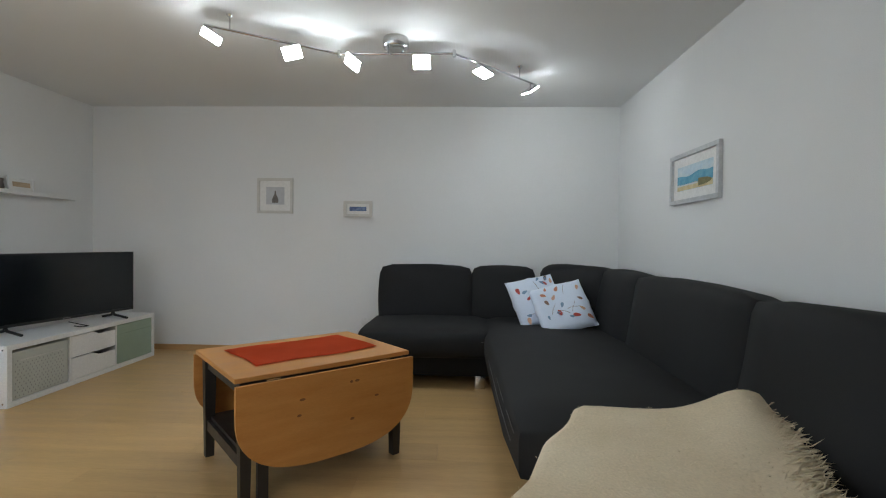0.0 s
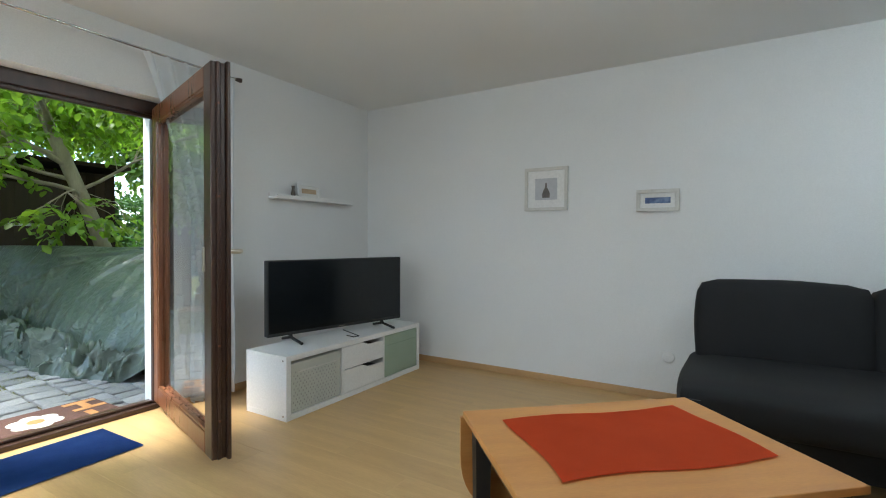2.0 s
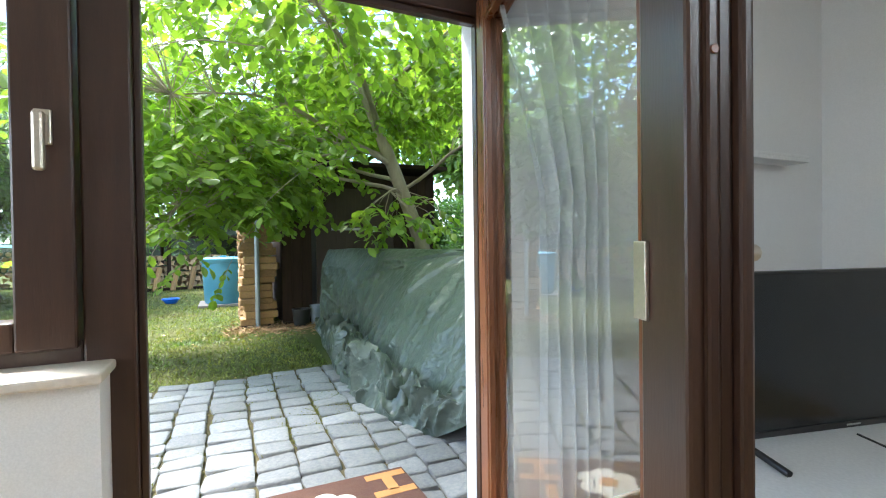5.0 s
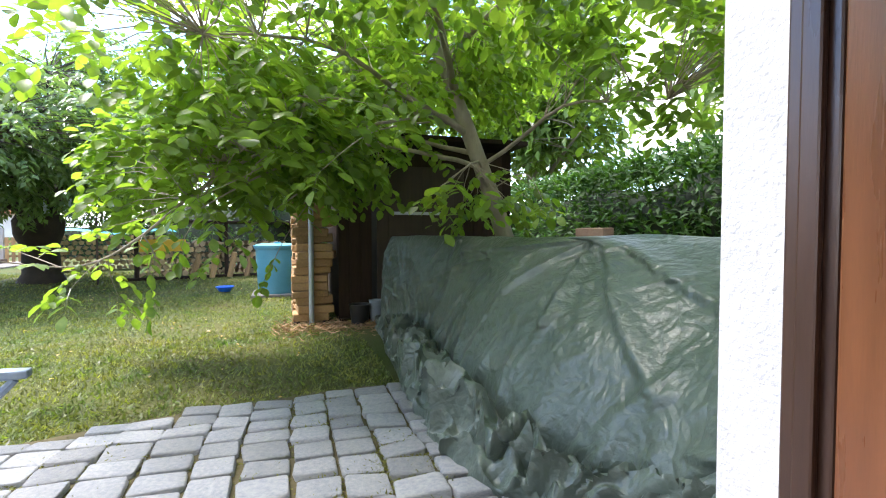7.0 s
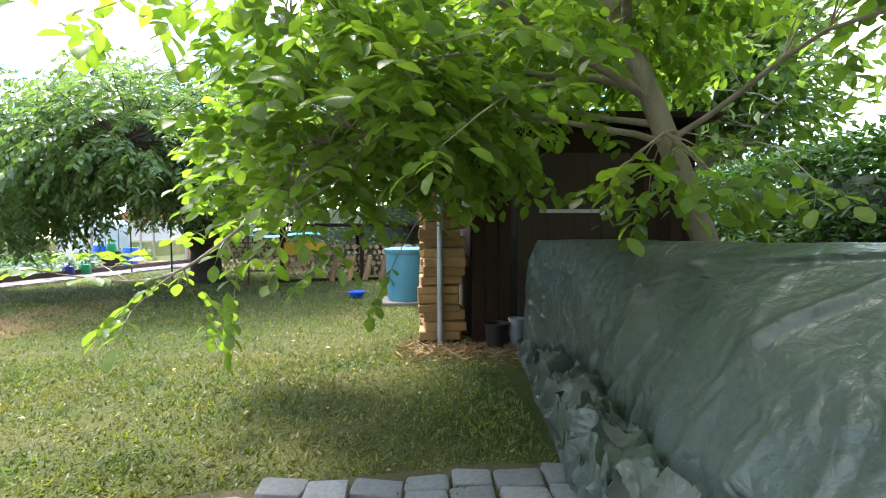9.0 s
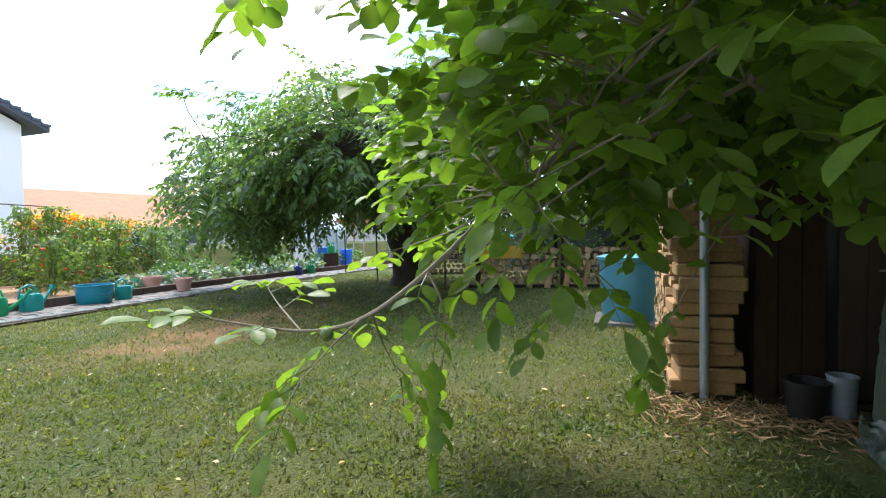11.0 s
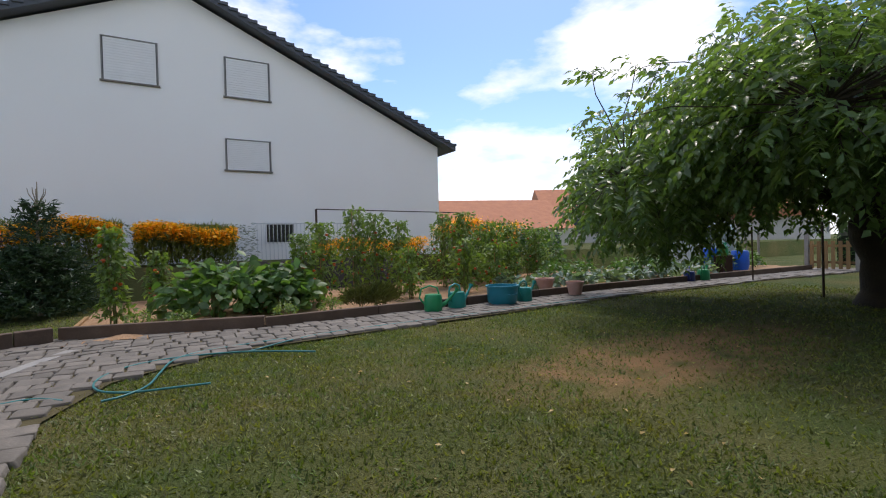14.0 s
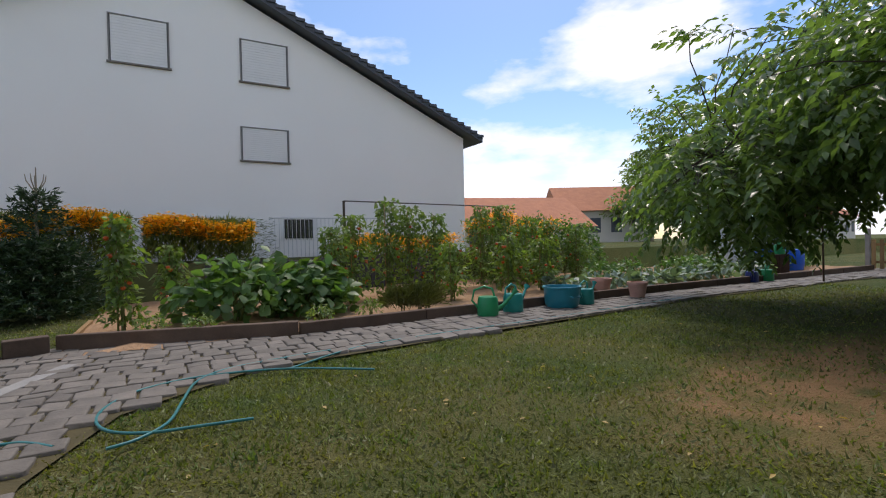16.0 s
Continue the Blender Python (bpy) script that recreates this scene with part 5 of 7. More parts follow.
ch_blobs = [((-15.6, -3.5, 3.0), (4.3, 4.0, 1.55)), ((-14.3, -6.4, 2.0), (1.7, 1.7, 1.15), 1.8), ((-12.6, -3.2, 2.7), (1.8, 2.0, 1.1), 1.5), ((-15.8, -3.2, 4.0), (2.6, 2.5, 0.9), 1.3), ((-12.4, -5.3, 2.0), (1.4, 1.2, 0.85), 1.6), ((-15.2, -5.6, 3.7), (1.8, 1.5, 0.9), 1.3), ((-14.6, -7.6, 2.9), (0.9, 1.0, 1.2), 1.6), ((-15.0, -1.6, 4.9), (1.3, 1.2, 0.7), 1.3), ((-15.0, -5.0, 4.9), (0.8, 0.7, 0.6), 1.2), ((-13.2, -1.0, 2.8), (1.6, 1.5, 1.0), 1.3)]
tree("cherry_tree", CB, ch_trunk, ch_limbs, ch_blobs, 4600, 14, 0.165, 0.074, M_CHERRY, M_BARKD, LEAF_SMALL, "old spreading cherry tree with a thick knobbly trunk", 5, 0.75, 0.55, twig_r=0.008, twig_share=0.2, floor_z=0.85, pinnate=True, rough=0.38)


def plain_tree(at, h, r, seed, label, m=M_BACKTREE, n=1500, leaf=0.28, name="tree"):
    x, y = at
    z = terrain(x, y) - 0.03
    tr = [((x, y, z), 0.03 * h), ((x + 0.1, y, z + h * 0.3), 0.022 * h), ((x, y + 0.1, z + h * 0.6), 0.014 * h), ((x, y, z + h * 0.85), 0.005 * h)]
    rr = random.Random(seed)
    lb_ = [((x, y, z + h * (0.25 + 0.07 * k)), (x + r * 0.8 * math.cos(k * 2.1), y + r * 0.8 * math.sin(k * 2.1), z + h * (0.45 + 0.06 * k)), 0.01 * h, 0.2) for k in range(7)]
    bl = [((x + rr.uniform(-.45, .45) * r, y + rr.uniform(-.45, .45) * r, z + h * rr.uniform(0.38, 0.85)), (r * rr.uniform(.45, .7), r * rr.uniform(.45, .7), h * rr.uniform(.14, .22))) for k in range(7)]
    return tree(name, (x, y, z), tr, lb_, bl, n, 9, leaf, leaf * 0.5, m, M_BARK, LEAF_SMALL, label, seed, 0.3, 0.045 * h, twig_share=0.1, twig_r=0.01, floor_z=z + 0.6)


plain_tree((-26, 1.0), 10.5, 3.6, 31, "tall light green tree behind the woodpiles", n=1900)
plain_tree((-24, 6.0), 9.0, 3.4, 32, "broad light green tree beyond the shed", n=1500)
plain_tree((-31, -4.5), 7.5, 3.0, 33, "light green tree at the end of the garden", n=1100)
plain_tree((-14.5, 8.5), 8.0, 3.2, 34, "leafy tree behind the garden shed", n=1500)
plain_tree((-44, -30), 8.0, 4.0, 36, "round tree beside the far houses", n=700, leaf=0.5)
plain_tree((-20, 3.2), 6.5, 2.4, 37, "leafy tree behind the second woodpile", n=1100)

plain_tree((-7.5, 10.5), 8.5, 3.6, 38, "light green tree behind the laurel hedge", n=1500)
plain_tree((-2.5, 11.5), 8.0, 3.4, 39, "broad leafy tree beyond the laurel hedge", n=1300)


def hedge(name, x0, y0, x1, y1, h, w, n, label, seed, m=M_HEDGE, leaf=0.09):
    r = np.random.RandomState(seed)
    ang = math.atan2(y1 - y0, x1 - x0)
    L = math.hypot(x1 - x0, y1 - y0)
    t = thing(name, ((x0 + x1) / 2, (y0 + y1) / 2, GZ), label, "hedge", rz=math.degrees(ang))
    # near-black inner sheet: the shade between the leaves put into its colour
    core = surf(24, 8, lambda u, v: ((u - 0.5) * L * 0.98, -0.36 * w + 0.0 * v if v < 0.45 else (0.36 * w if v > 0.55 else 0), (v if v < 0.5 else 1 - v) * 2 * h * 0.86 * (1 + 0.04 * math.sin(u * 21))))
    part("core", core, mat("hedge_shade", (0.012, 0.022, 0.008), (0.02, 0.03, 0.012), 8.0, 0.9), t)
    P_ = np.stack([r.uniform(-L / 2, L / 2, n), np.where(r.rand(n) < 0.5, -1, 1) * w / 2 * (0.75 + 0.3 * r.rand(n)), h * r.rand(n)], 1)
    top = r.rand(n) < 0.25
    P_[top, 1] = r.uniform(-w / 2, w / 2, top.sum())
    P_[top, 2] = h * (0.9 + 0.14 * r.rand(top.sum()))
    D_ = np.stack([r.normal(0, 0.6, n), np.sign(P_[:, 1]) * 0.6 + r.normal(0, 0.4, n), r.normal(0.25, 0.5, n)], 1)
    tagged(part("foliage", leaves("foliage", m, P_, D_, np.stack([r.normal(0, .5, n), np.sign(P_[:, 1]) * 0.6, np.full(n, 0.8)], 1), leaf * r.uniform(0.7, 1.3, n), leaf * 0.42 * r.uniform(0.8, 1.2, n), LEAF_SMALL), None, t), kind="stuff")


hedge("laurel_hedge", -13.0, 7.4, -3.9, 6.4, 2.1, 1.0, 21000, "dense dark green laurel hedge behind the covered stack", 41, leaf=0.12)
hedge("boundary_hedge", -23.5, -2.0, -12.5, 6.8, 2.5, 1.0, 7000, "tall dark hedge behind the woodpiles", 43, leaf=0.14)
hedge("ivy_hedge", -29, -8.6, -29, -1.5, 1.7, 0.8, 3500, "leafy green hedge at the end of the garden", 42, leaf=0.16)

# ---- tarpaulin over a stack, beside the terrace ----
M_TEAL = mat("teal_pool_liner", (0.010, 0.115, 0.14), (0.015, 0.15, 0.18), 3.0, 0.3, 0.2, 40.0)


rk = random.Random(66)
CREASES = [(0.64, 0.98, 0.64 + dx, ky, 0.075, 0.06) for dx, ky in ((0.24, 0.30), (0.06, 0.45), (-0.08, 0.55), (-0.30, 0.80), (0.30, 0.55))]
for _k in range(46):
    cu, ck = rk.uniform(0.02, 0.98), rk.uniform(0.0, 0.95)
    CREASES.append((cu, ck, cu + rk.gauss(0, 0.07), ck - rk.uniform(0.08, 0.4), rk.uniform(0.008, 0.03), rk.uniform(0.02, 0.05)))


def ridge(x, y, z):
    """Sharp-crested noise, 0 to 1."""
    return max(0.0, 1 - 2.2 * abs(noise.noise((x, y, z)))) ** 1.4


def tarp_fn(u, v):
    # u along the stack from its far end to the house, v from the ground in front over the top to the back
    bx, by = -8.42 + 4.72 * u, 3.22 + 0.10 * math.sin(u * 7) + 0.12 * u
    tx, ty = -8.36 + 4.68 * u, 3.30 + 1.42 * u - 0.25 * u * u
    top = 1.115 + 0.05 * u + 0.012 * math.sin(u * 8) - 0.03 * abs(math.sin(u * 5)) * u
    hem = 0.42 * max(0.0, (u - 0.86) / 0.14) ** 1.2
    if v < 0.22:
        k = v / 0.22
        heap = (0.35 + 0.65 * min(1, u * 4)) * (1 - 0.75 * max(0.0, (u - 0.74) / 0.26))
        x, y, z = bx, by - 0.36 * (1 - k) * heap, 0.015 + 0.15 * k
        fold = math.sin(k * math.pi) ** 0.7
        z += heap * fold * (0.20 * ridge(u * 15 + k * 1.8, k * 2.2, 1) + 0.13 * ridge(u * 34 - k * 3, k * 4.0, 5))
        y += heap * fold * (0.12 * noise.noise((u * 22, k * 2.6, 7)) - 0.12 * ridge(u * 24 - k * 1.5, k * 1.6, 11))
        x += 0.10 * fold * noise.noise((u * 16, k * 3, 17))
        z += hem
    elif v < 0.76:
        k = (v - 0.22) / 0.54
        x, y = bx + (tx - bx) * k, by + (ty - by) * k ** 1.45
        z = 0.165 + hem * (1 - k) + (top - 0.165) * (1 - (1 - k) ** 1.22)
        y -= 0.07 * math.sin(k * math.pi) * (0.4 + 0.9 * noise.noise((u * 2.6, k * 0.9, 3)))
        soft = math.sin(k * math.pi) ** 0.5
        y -= soft * (0.020 * ridge(u * 7 + k * 1.1, k * 2.0, 21) + 0.011 * ridge(u * 16 - k * 2.0, k * 4.5, 23) + 0.006 * ridge(u * 34, k * 12.0, 29))
        y -= 0.05 * (1 - k) ** 3 * ridge(u * 13, k * 1.0, 31)
        for u0, k0, u1, k1, amp, wid in CREASES:
            du, dk = (u1 - u0) * 4.2, (k1 - k0) * 1.3
            t_ = max(0.0, min(1.0, ((u - u0) * 4.2 * du + (k - k0) * 1.3 * dk) / (du * du + dk * dk)))
            d_ = math.hypot((u - u0) * 4.2 - t_ * du, (k - k0) * 1.3 - t_ * dk)
            if d_ < wid:
                y -= amp * (1 - d_ / wid) * (1 - 0.5 * t_)
    else:
        k = (v - 0.76) / 0.24
        x, y, z = tx + 0.1 * k, ty + 1.25 * k, top + 0.02 * noise.noise((u * 8, k * 4, 1)) - 0.05 * math.sin(k * math.pi) - (0.6 * max(0, k - 0.8) / 0.2)
    return (x, y, GZ + max(0.018, z))


tp = thing("tarpaulin", (-6.0, 3.6, GZ), "grey-green creased tarpaulin draped over a long stack", "tarpaulin")
bm = surf(300, 150, tarp_fn)
bmesh.ops.transform(bm, matrix=Matrix.Translation((6.0, -3.6, -GZ)), verts=bm.verts[:])
part("sheet", bm, M_TARP, tp, smooth=75)


def tarp_end(u, v):
    a = Vector(tarp_fn(0.0, 0.10 + 0.66 * v))
    p = a.lerp(Vector((a.x - 0.10, a.y + 1.2, a.z)), u)
    p.x -= (0.05 * ridge(u * 6, v * 2, 2) + 0.10 * (1 - v) ** 4) * min(1, u * 8)
    return p


bm = surf(14, 40, tarp_end)
bmesh.ops.transform(bm, matrix=Matrix.Translation((6.0, -3.6, -GZ)), verts=bm.verts[:])
part("end_flap", bm, M_TARP, tp, smooth=75)
br = solo("brick", B((-0.12, -0.055, 0, 0.12, 0.055, 0.07), bevel=0.006), mat("worn_clay_brick", (0.20, 0.12, 0.085), (0.27, 0.18, 0.13), 12.0, 0.9, 0.6, 60.0), "worn brown brick weighing down the tarpaulin", "brick")
br.matrix_basis = pose(-5.62, 4.12, GZ + 1.118, 3, 0, 14)
pl = thing("paddling_pool", (-4.33, 4.10, GZ), "teal plastic pool folded under the tarpaulin", "pool")
part("wall", lathe([(0.0001, 0.01), (0.62, 0.012), (0.66, 0.05), (0.68, 0.14), (0.66, 0.18), (0.62, 0.17), (0.60, 0.08), (0.0001, 0.05)], 40), M_TEAL, pl, smooth=60)

# ---- shed with stacked firewood ----
sh = thing("garden_shed", (-9.95, 4.2, GZ), "dark brown wooden garden shed with a tiled roof", "shed")
SX = 0.85
for i in range(17):
    y0 = -1.45 + i * 0.145
    if not -1.05 <= y0 < 0.30:
        part("board", B((SX - 0.022, y0, 0.05, SX, y0 + 0.139, 2.25), bevel=0.003, seg=1), M_SHEDW, sh)
for wall_box in ((-0.9, -1.45, 0.02, -0.85, 1.02, 2.2), (-0.85, -1.45, 0.02, SX - 0.05, -1.41, 2.38), (-0.85, 0.98, 0.02, SX - 0.05, 1.02, 2.38), (SX - 0.05, -1.45, 0.0, SX - 0.03, 1.02, 2.3)):
    part("wall", B(wall_box), M_SHEDW, sh)
dr = part("door", B((SX - 0.015, -0.95, 0.08, SX + 0.012, 0.28, 2.05), bevel=0.004), mat("lighter_shed_door", (0.034, 0.020, 0.014), (0.055, 0.034, 0.024), 3.0, 0.7, 0.4, 35.0, stretch=(1, 8, 0.8), dist=0.004), sh, "brown boarded shed door")
for k in range(8):
    part("door_board", B((SX + 0.012, -0.945 + k * 0.153, 0.085, SX + 0.02, -0.945 + k * 0.153 + 0.149, 2.045), bevel=0.003, seg=1), dr.data.materials[0], dr)
hb_ = B((SX + 0.02, -0.72, 1.40, SX + 0.027, -0.06, 1.44), bevel=0.002)
part("strap_hinge", hb_, mat("galvanised_steel", (0.55, 0.57, 0.60), (0.45, 0.47, 0.5), 20.0, 0.4, metal=0.6), dr, "pale galvanised strap hinge")
part("hinge_plate", B((SX + 0.02, -0.06, 1.37, SX + 0.03, 0.0, 1.47), bevel=0.003), M_CHROME, dr)
part("latch", T([(SX + 0.03, -0.74, 0.98), (SX + 0.03, -0.60, 0.98)], 0.006, 6), M_CHROME, dr)
# black strip on the wall: the gap's darkness painted, no real opening
part("gap_shade", B((SX - 0.02, -1.05, 0.05, SX - 0.012, -0.95, 2.1)), M_BLACKP, sh)
part("door_sill", B((SX - 0.02, -1.45, 0.0, SX + 0.10, 0.30, 0.05), bevel=0.004), M_SHEDW, sh)
M_TILE = mat("weathered_roof_tile", (0.10, 0.055, 0.04), (0.16, 0.10, 0.075), 8.0, 0.85, 0.4, 40.0, vary=0.2)
part("roof", B((-1.15, -1.75, 2.38, SX + 0.25, 1.15, 2.44)), M_SHEDW, sh)
tl = mesh_of("roof_tile", surf(6, 2, lambda u, v: (v * 0.34, (u - 0.5) * 0.24, 0.03 * math.sin(u * math.pi))), M_TILE)
for i in range(5):
    for j in range(12):
        q = new("roof_tile", tl)
        q.parent = sh
        q.matrix_basis = pose(-1.12 + i * 0.32, -1.65 + j * 0.235, 2.445 + 0.012 * (i % 2))
M_LOGEND = mat("split_log_end", (0.42, 0.29, 0.15), (0.55, 0.40, 0.24), 14.0, 0.85, 0.4, 50.0, vary=0.28)
M_LOGBARK = mat("split_log_side", (0.38, 0.23, 0.09), (0.27, 0.16, 0.08), 7.0, 0.85, 0.4, 40.0, vary=0.3, stretch=(1, 6, 6))


def log_mesh(seed, L, r):
    """A split log along x: a rough wedge with a cut face at both ends."""
    q = random.Random(seed)
    n = q.choice((3, 4, 4, 5, 6))
    a0 = q.uniform(0, 6)
    prof = [(r * q.uniform(0.75, 1.1) * math.cos(a0 + 2 * math.pi * k / n), r * q.uniform(0.75, 1.1) * math.sin(a0 + 2 * math.pi * k / n)) for k in range(n)]
    bm = bmesh.new()
    rings = [[bm.verts.new((x, y * s, z * s)) for y, z in prof] for x, s in ((0, 0.96), (L * 0.05, 1), (L * 0.95, 1), (L, 0.96))]
    for a, b in zip(rings, rings[1:]):
        for k in range(n):
            bm.faces.new((a[k], a[(k + 1) % n], b[(k + 1) % n], b[k])).material_index = 1
    bm.faces.new(rings[0])
    bm.faces.new(rings[-1][::-1])
    return mesh_of("log", bm, [M_LOGEND, M_LOGBARK])


LOGS = [log_mesh(s, 0.34, 0.055) for s in range(9)]


def log_stack(name, at, rz, length, height, label, seed, meshes=LOGS, step=0.094, depth=1, jitter=0.012, scale=1.0):
    t = thing(name, at, label, "woodpile", rz=rz)
    q = random.Random(seed)
    rows, cols = int(height / (step * 0.92)), int(length / step)
    for i in range(rows):
        for j in range(cols):
            o = new("log", q.choice(meshes))
            o.parent = t
            o.matrix_basis = pose(q.uniform(-0.02, 0.03), (j + 0.5 + 0.5 * (i % 2) * 0.9) * step + q.uniform(-jitter, jitter), (i + 0.5) * step * 0.92 + q.uniform(-0.006, 0.006), q.uniform(0, 360), 0, q.gauss(0, 3)) @ Matrix.Scale(scale * q.uniform(0.9, 1.12), 4)
    return t


# end of the stack beside the shed: logs point towards the lawn, squared ends to the house
sw = thing("firewood_stack", (-9.05, 2.2, GZ), "tall firewood stack of pale split logs beside the shed", "woodpile")
q = random.Random(77)
beam = [mesh_of("log", B((-0.34, -0.01, 0, 0.0, 0.44, 0.088 + 0.012 * k), bevel=0.012, seg=1), [M_LOGBARK]) for k in range(3)]
for i in range(16):
    o = new("log", q.choice(beam))
    o.parent = sw
    o.matrix_basis = pose(q.uniform(-0.04, 0.02), q.uniform(-0.04, 0.05), 0.03 + i * 0.099, q.gauss(0, 1.5), 0, q.gauss(0, 4))
for i in range(16):
    for j in range(1, 14):
        o = new("log", q.choice(LOGS))
        o.parent = sw
        o.matrix_basis = pose(-0.34 - j * 0.098 + 0.05 * (i % 2), q.uniform(-0.03, 0.02), 0.06 + i * 0.098, 0, 0, 90 + q.gauss(0, 3)) @ pose(0, 0, 0, q.uniform(0, 360))
part("ground_beam", B((-1.75, -0.02, 0, 0.02, 0.06, 0.035), (-1.75, 0.34, 0, 0.02, 0.42, 0.035)), M_SHEDW, sw)
dp = thing("steel_pole", (-9.0, 2.40, GZ), "slim galvanised pole before the firewood stack", "pole")
part("pipe", T([(0, 0, 0), (0, 0, 2.4)], 0.032, 14), mat("galvanised_pipe", (0.42, 0.47, 0.52), (0.34, 0.38, 0.42), 9.0, 0.45, 0.1, 80.0, metal=0.5), dp, smooth=50)
part("roof_beam", B((-1.9, -0.25, 2.32, 0.25, -0.17, 2.40), (-1.9, 0.15, 2.40, 0.25, 0.23, 2.42)), M_SHEDW, dp, "dark roof beam")
for x, y, r_, h_, m_, lab in ((-8.83, 2.98, 0.13, 0.26, M_BLACKP, "black plastic flower pot by the shed"), (-8.87, 3.19, 0.085, 0.30, mat("blue_grey_tin", (0.30, 0.36, 0.42), (0.24, 0.29, 0.34), 12.0, 0.4), "blue-grey tin standing by the shed")):
    solo("pot", lathe([(0.0001, 0), (r_ * 0.8, 0), (r_, h_ * 0.96), (r_ * 1.06, h_ * 0.96), (r_ * 1.06, h_), (r_ * 0.92, h_), (r_ * 0.76, 0.03), (0.0001, 0.03)], 24), m_, lab, "pot", smooth=45).matrix_basis = pose(x, y, GZ)

# ---- along the path: kerb, cans, pots ----
M_KERB = mat("dark_stained_kerb", (0.075, 0.048, 0.034), (0.125, 0.085, 0.062), 4.0, 0.9, 0.6, 40.0, vary=0.2)


def kerb_run(pts, height, thick, piece, label, grp):
    for a, b in zip(pts, pts[1:]):
        a, b = Vector(a), Vector(b)
        n = max(1, round((b - a).length / piece))
        for k in range(n):
            p, q_ = a.lerp(b, k / n), a.lerp(b, (k + 1) / n)
            L = (q_ - p).length
            bm = B((0.006, -thick / 2, -0.1, L - 0.006, thick / 2, height), bevel=0.012)
            for v in bm.verts:
                v.co += Vector((0, noise.noise(v.co * 4 + Vector((k, a.x, 0))), noise.noise(v.co * 3 + Vector((0, k, a.x))))) * 0.012
            o = solo("kerb", bm, M_KERB, label, "kerb", grp)
            o.matrix_basis = pose(p.x, p.y, GZ, 0, 0, math.degrees(math.atan2(q_.y - p.y, q_.x - p.x)))


kerb_run([(-24.5, -7.75), (-14.5, -8.12), (-6.9, -7.98)], 0.20, 0.11, 1.9, "dark weathered kerb along the vegetable bed", "kerbs of the vegetable bed")
kerb_run([(-6.9, -8.0), (-4.25, -8.72)], 0.22, 0.11, 2.75, "dark weathered kerb along the vegetable bed", "kerbs of the vegetable bed")
kerb_run([(-4.2, -8.62), (-2.2, -8.05)], 0.24, 0.16, 0.42, "squat dark stone edging block", "stone edging blocks")
M_GREENP = mat("green_can_plastic", (0.010, 0.25, 0.095), (0.012, 0.29, 0.11), 6.0, 0.35, 0.05, 60.0)
M_TEALP = mat("teal_can_plastic", (0.010, 0.25, 0.22), (0.012, 0.29, 0.26), 6.0, 0.35, 0.05, 60.0)
M_BLUEP = mat("blue_plastic", (0.01, 0.16, 0.33), (0.015, 0.19, 0.38), 6.0, 0.4, 0.05, 60.0)
M_BRBLUE = mat("bright_blue_plastic", (0.01, 0.12, 0.62), (0.015, 0.14, 0.68), 6.0, 0.4, 0.05, 60.0)
M_TERRA = mat("pink_terracotta", (0.55, 0.30, 0.24), (0.62, 0.38, 0.31), 9.0, 0.8, 0.2, 60.0)
M_TEALTUB = mat("petrol_tub_plastic", (0.010, 0.21, 0.28), (0.015, 0.25, 0.33), 5.0, 0.4, 0.05, 60.0)


def watering_can(at, rz, m, s, label):
    t = thing("watering_can", at, label, "watering can", "watering cans along the kerb", rz=rz)
    part("body", lathe([(0.0001, 0), (0.125 * s, 0), (0.135 * s, 0.02 * s), (0.13 * s, 0.20 * s), (0.115 * s, 0.245 * s), (0.07 * s, 0.25 * s), (0.0001, 0.245 * s)], 28), m, t, smooth=50)
    part("spout", T([(0.10 * s, 0, 0.06 * s), (0.20 * s, 0, 0.13 * s), (0.30 * s, 0, 0.235 * s), (0.34 * s, 0, 0.285 * s)], [0.035 * s, 0.026 * s, 0.018 * s, 0.016 * s], 10), m, t, smooth=60)
    part("rose", T([(0.33 * s, 0, 0.27 * s), (0.37 * s, 0, 0.32 * s)], [0.018 * s, 0.042 * s], 14), m, t, smooth=50)
    part("handle", T([(-0.12 * s, 0, 0.10 * s), (-0.20 * s, 0, 0.20 * s), (-0.17 * s, 0, 0.33 * s), (-0.04 * s, 0, 0.375 * s), (0.06 * s, 0, 0.34 * s), (0.09 * s, 0, 0.24 * s)], 0.014 * s, 8), m, t, smooth=60)


watering_can((-9.77, -7.72, GZ + 0.04), 155, M_GREENP, 1.25, "bright green plastic watering can on the path")
watering_can((-10.32, -7.78, GZ + 0.04), 200, M_TEALP, 1.25, "teal green plastic watering can beside the kerb")
watering_can((-11.92, -7.72, GZ + 0.04), 200, M_TEALP, 1.15, "teal green plastic watering can beside a tub")
watering_can((-17.98, -7.98, GZ + 0.04), 30, mat("navy_plastic", (0.015, 0.03, 0.16), (0.02, 0.04, 0.2), 6.0, 0.4), 1.1, "navy blue watering can on the path")
watering_can((-18.55, -7.92, GZ + 0.04), 200, M_GREENP, 1.2, "green watering can at the far kerb")
tb = thing("plastic_tub", (-11.35, -7.72, GZ + 0.04), "petrol blue plastic tub on the path", "tub")
part("bowl", lathe([(0.0001, 0), (0.25, 0), (0.29, 0.06), (0.315, 0.34), (0.335, 0.345), (0.335, 0.37), (0.30, 0.37), (0.27, 0.06), (0.0001, 0.03)], 36), M_TEALTUB, tb, smooth=45)
part("grip", T([(0.10, 0.30, 0.22), (0.08, 0.345, 0.2), (-0.08, 0.345, 0.2), (-0.10, 0.30, 0.22)], 0.012, 8), M_TEALTUB, tb)
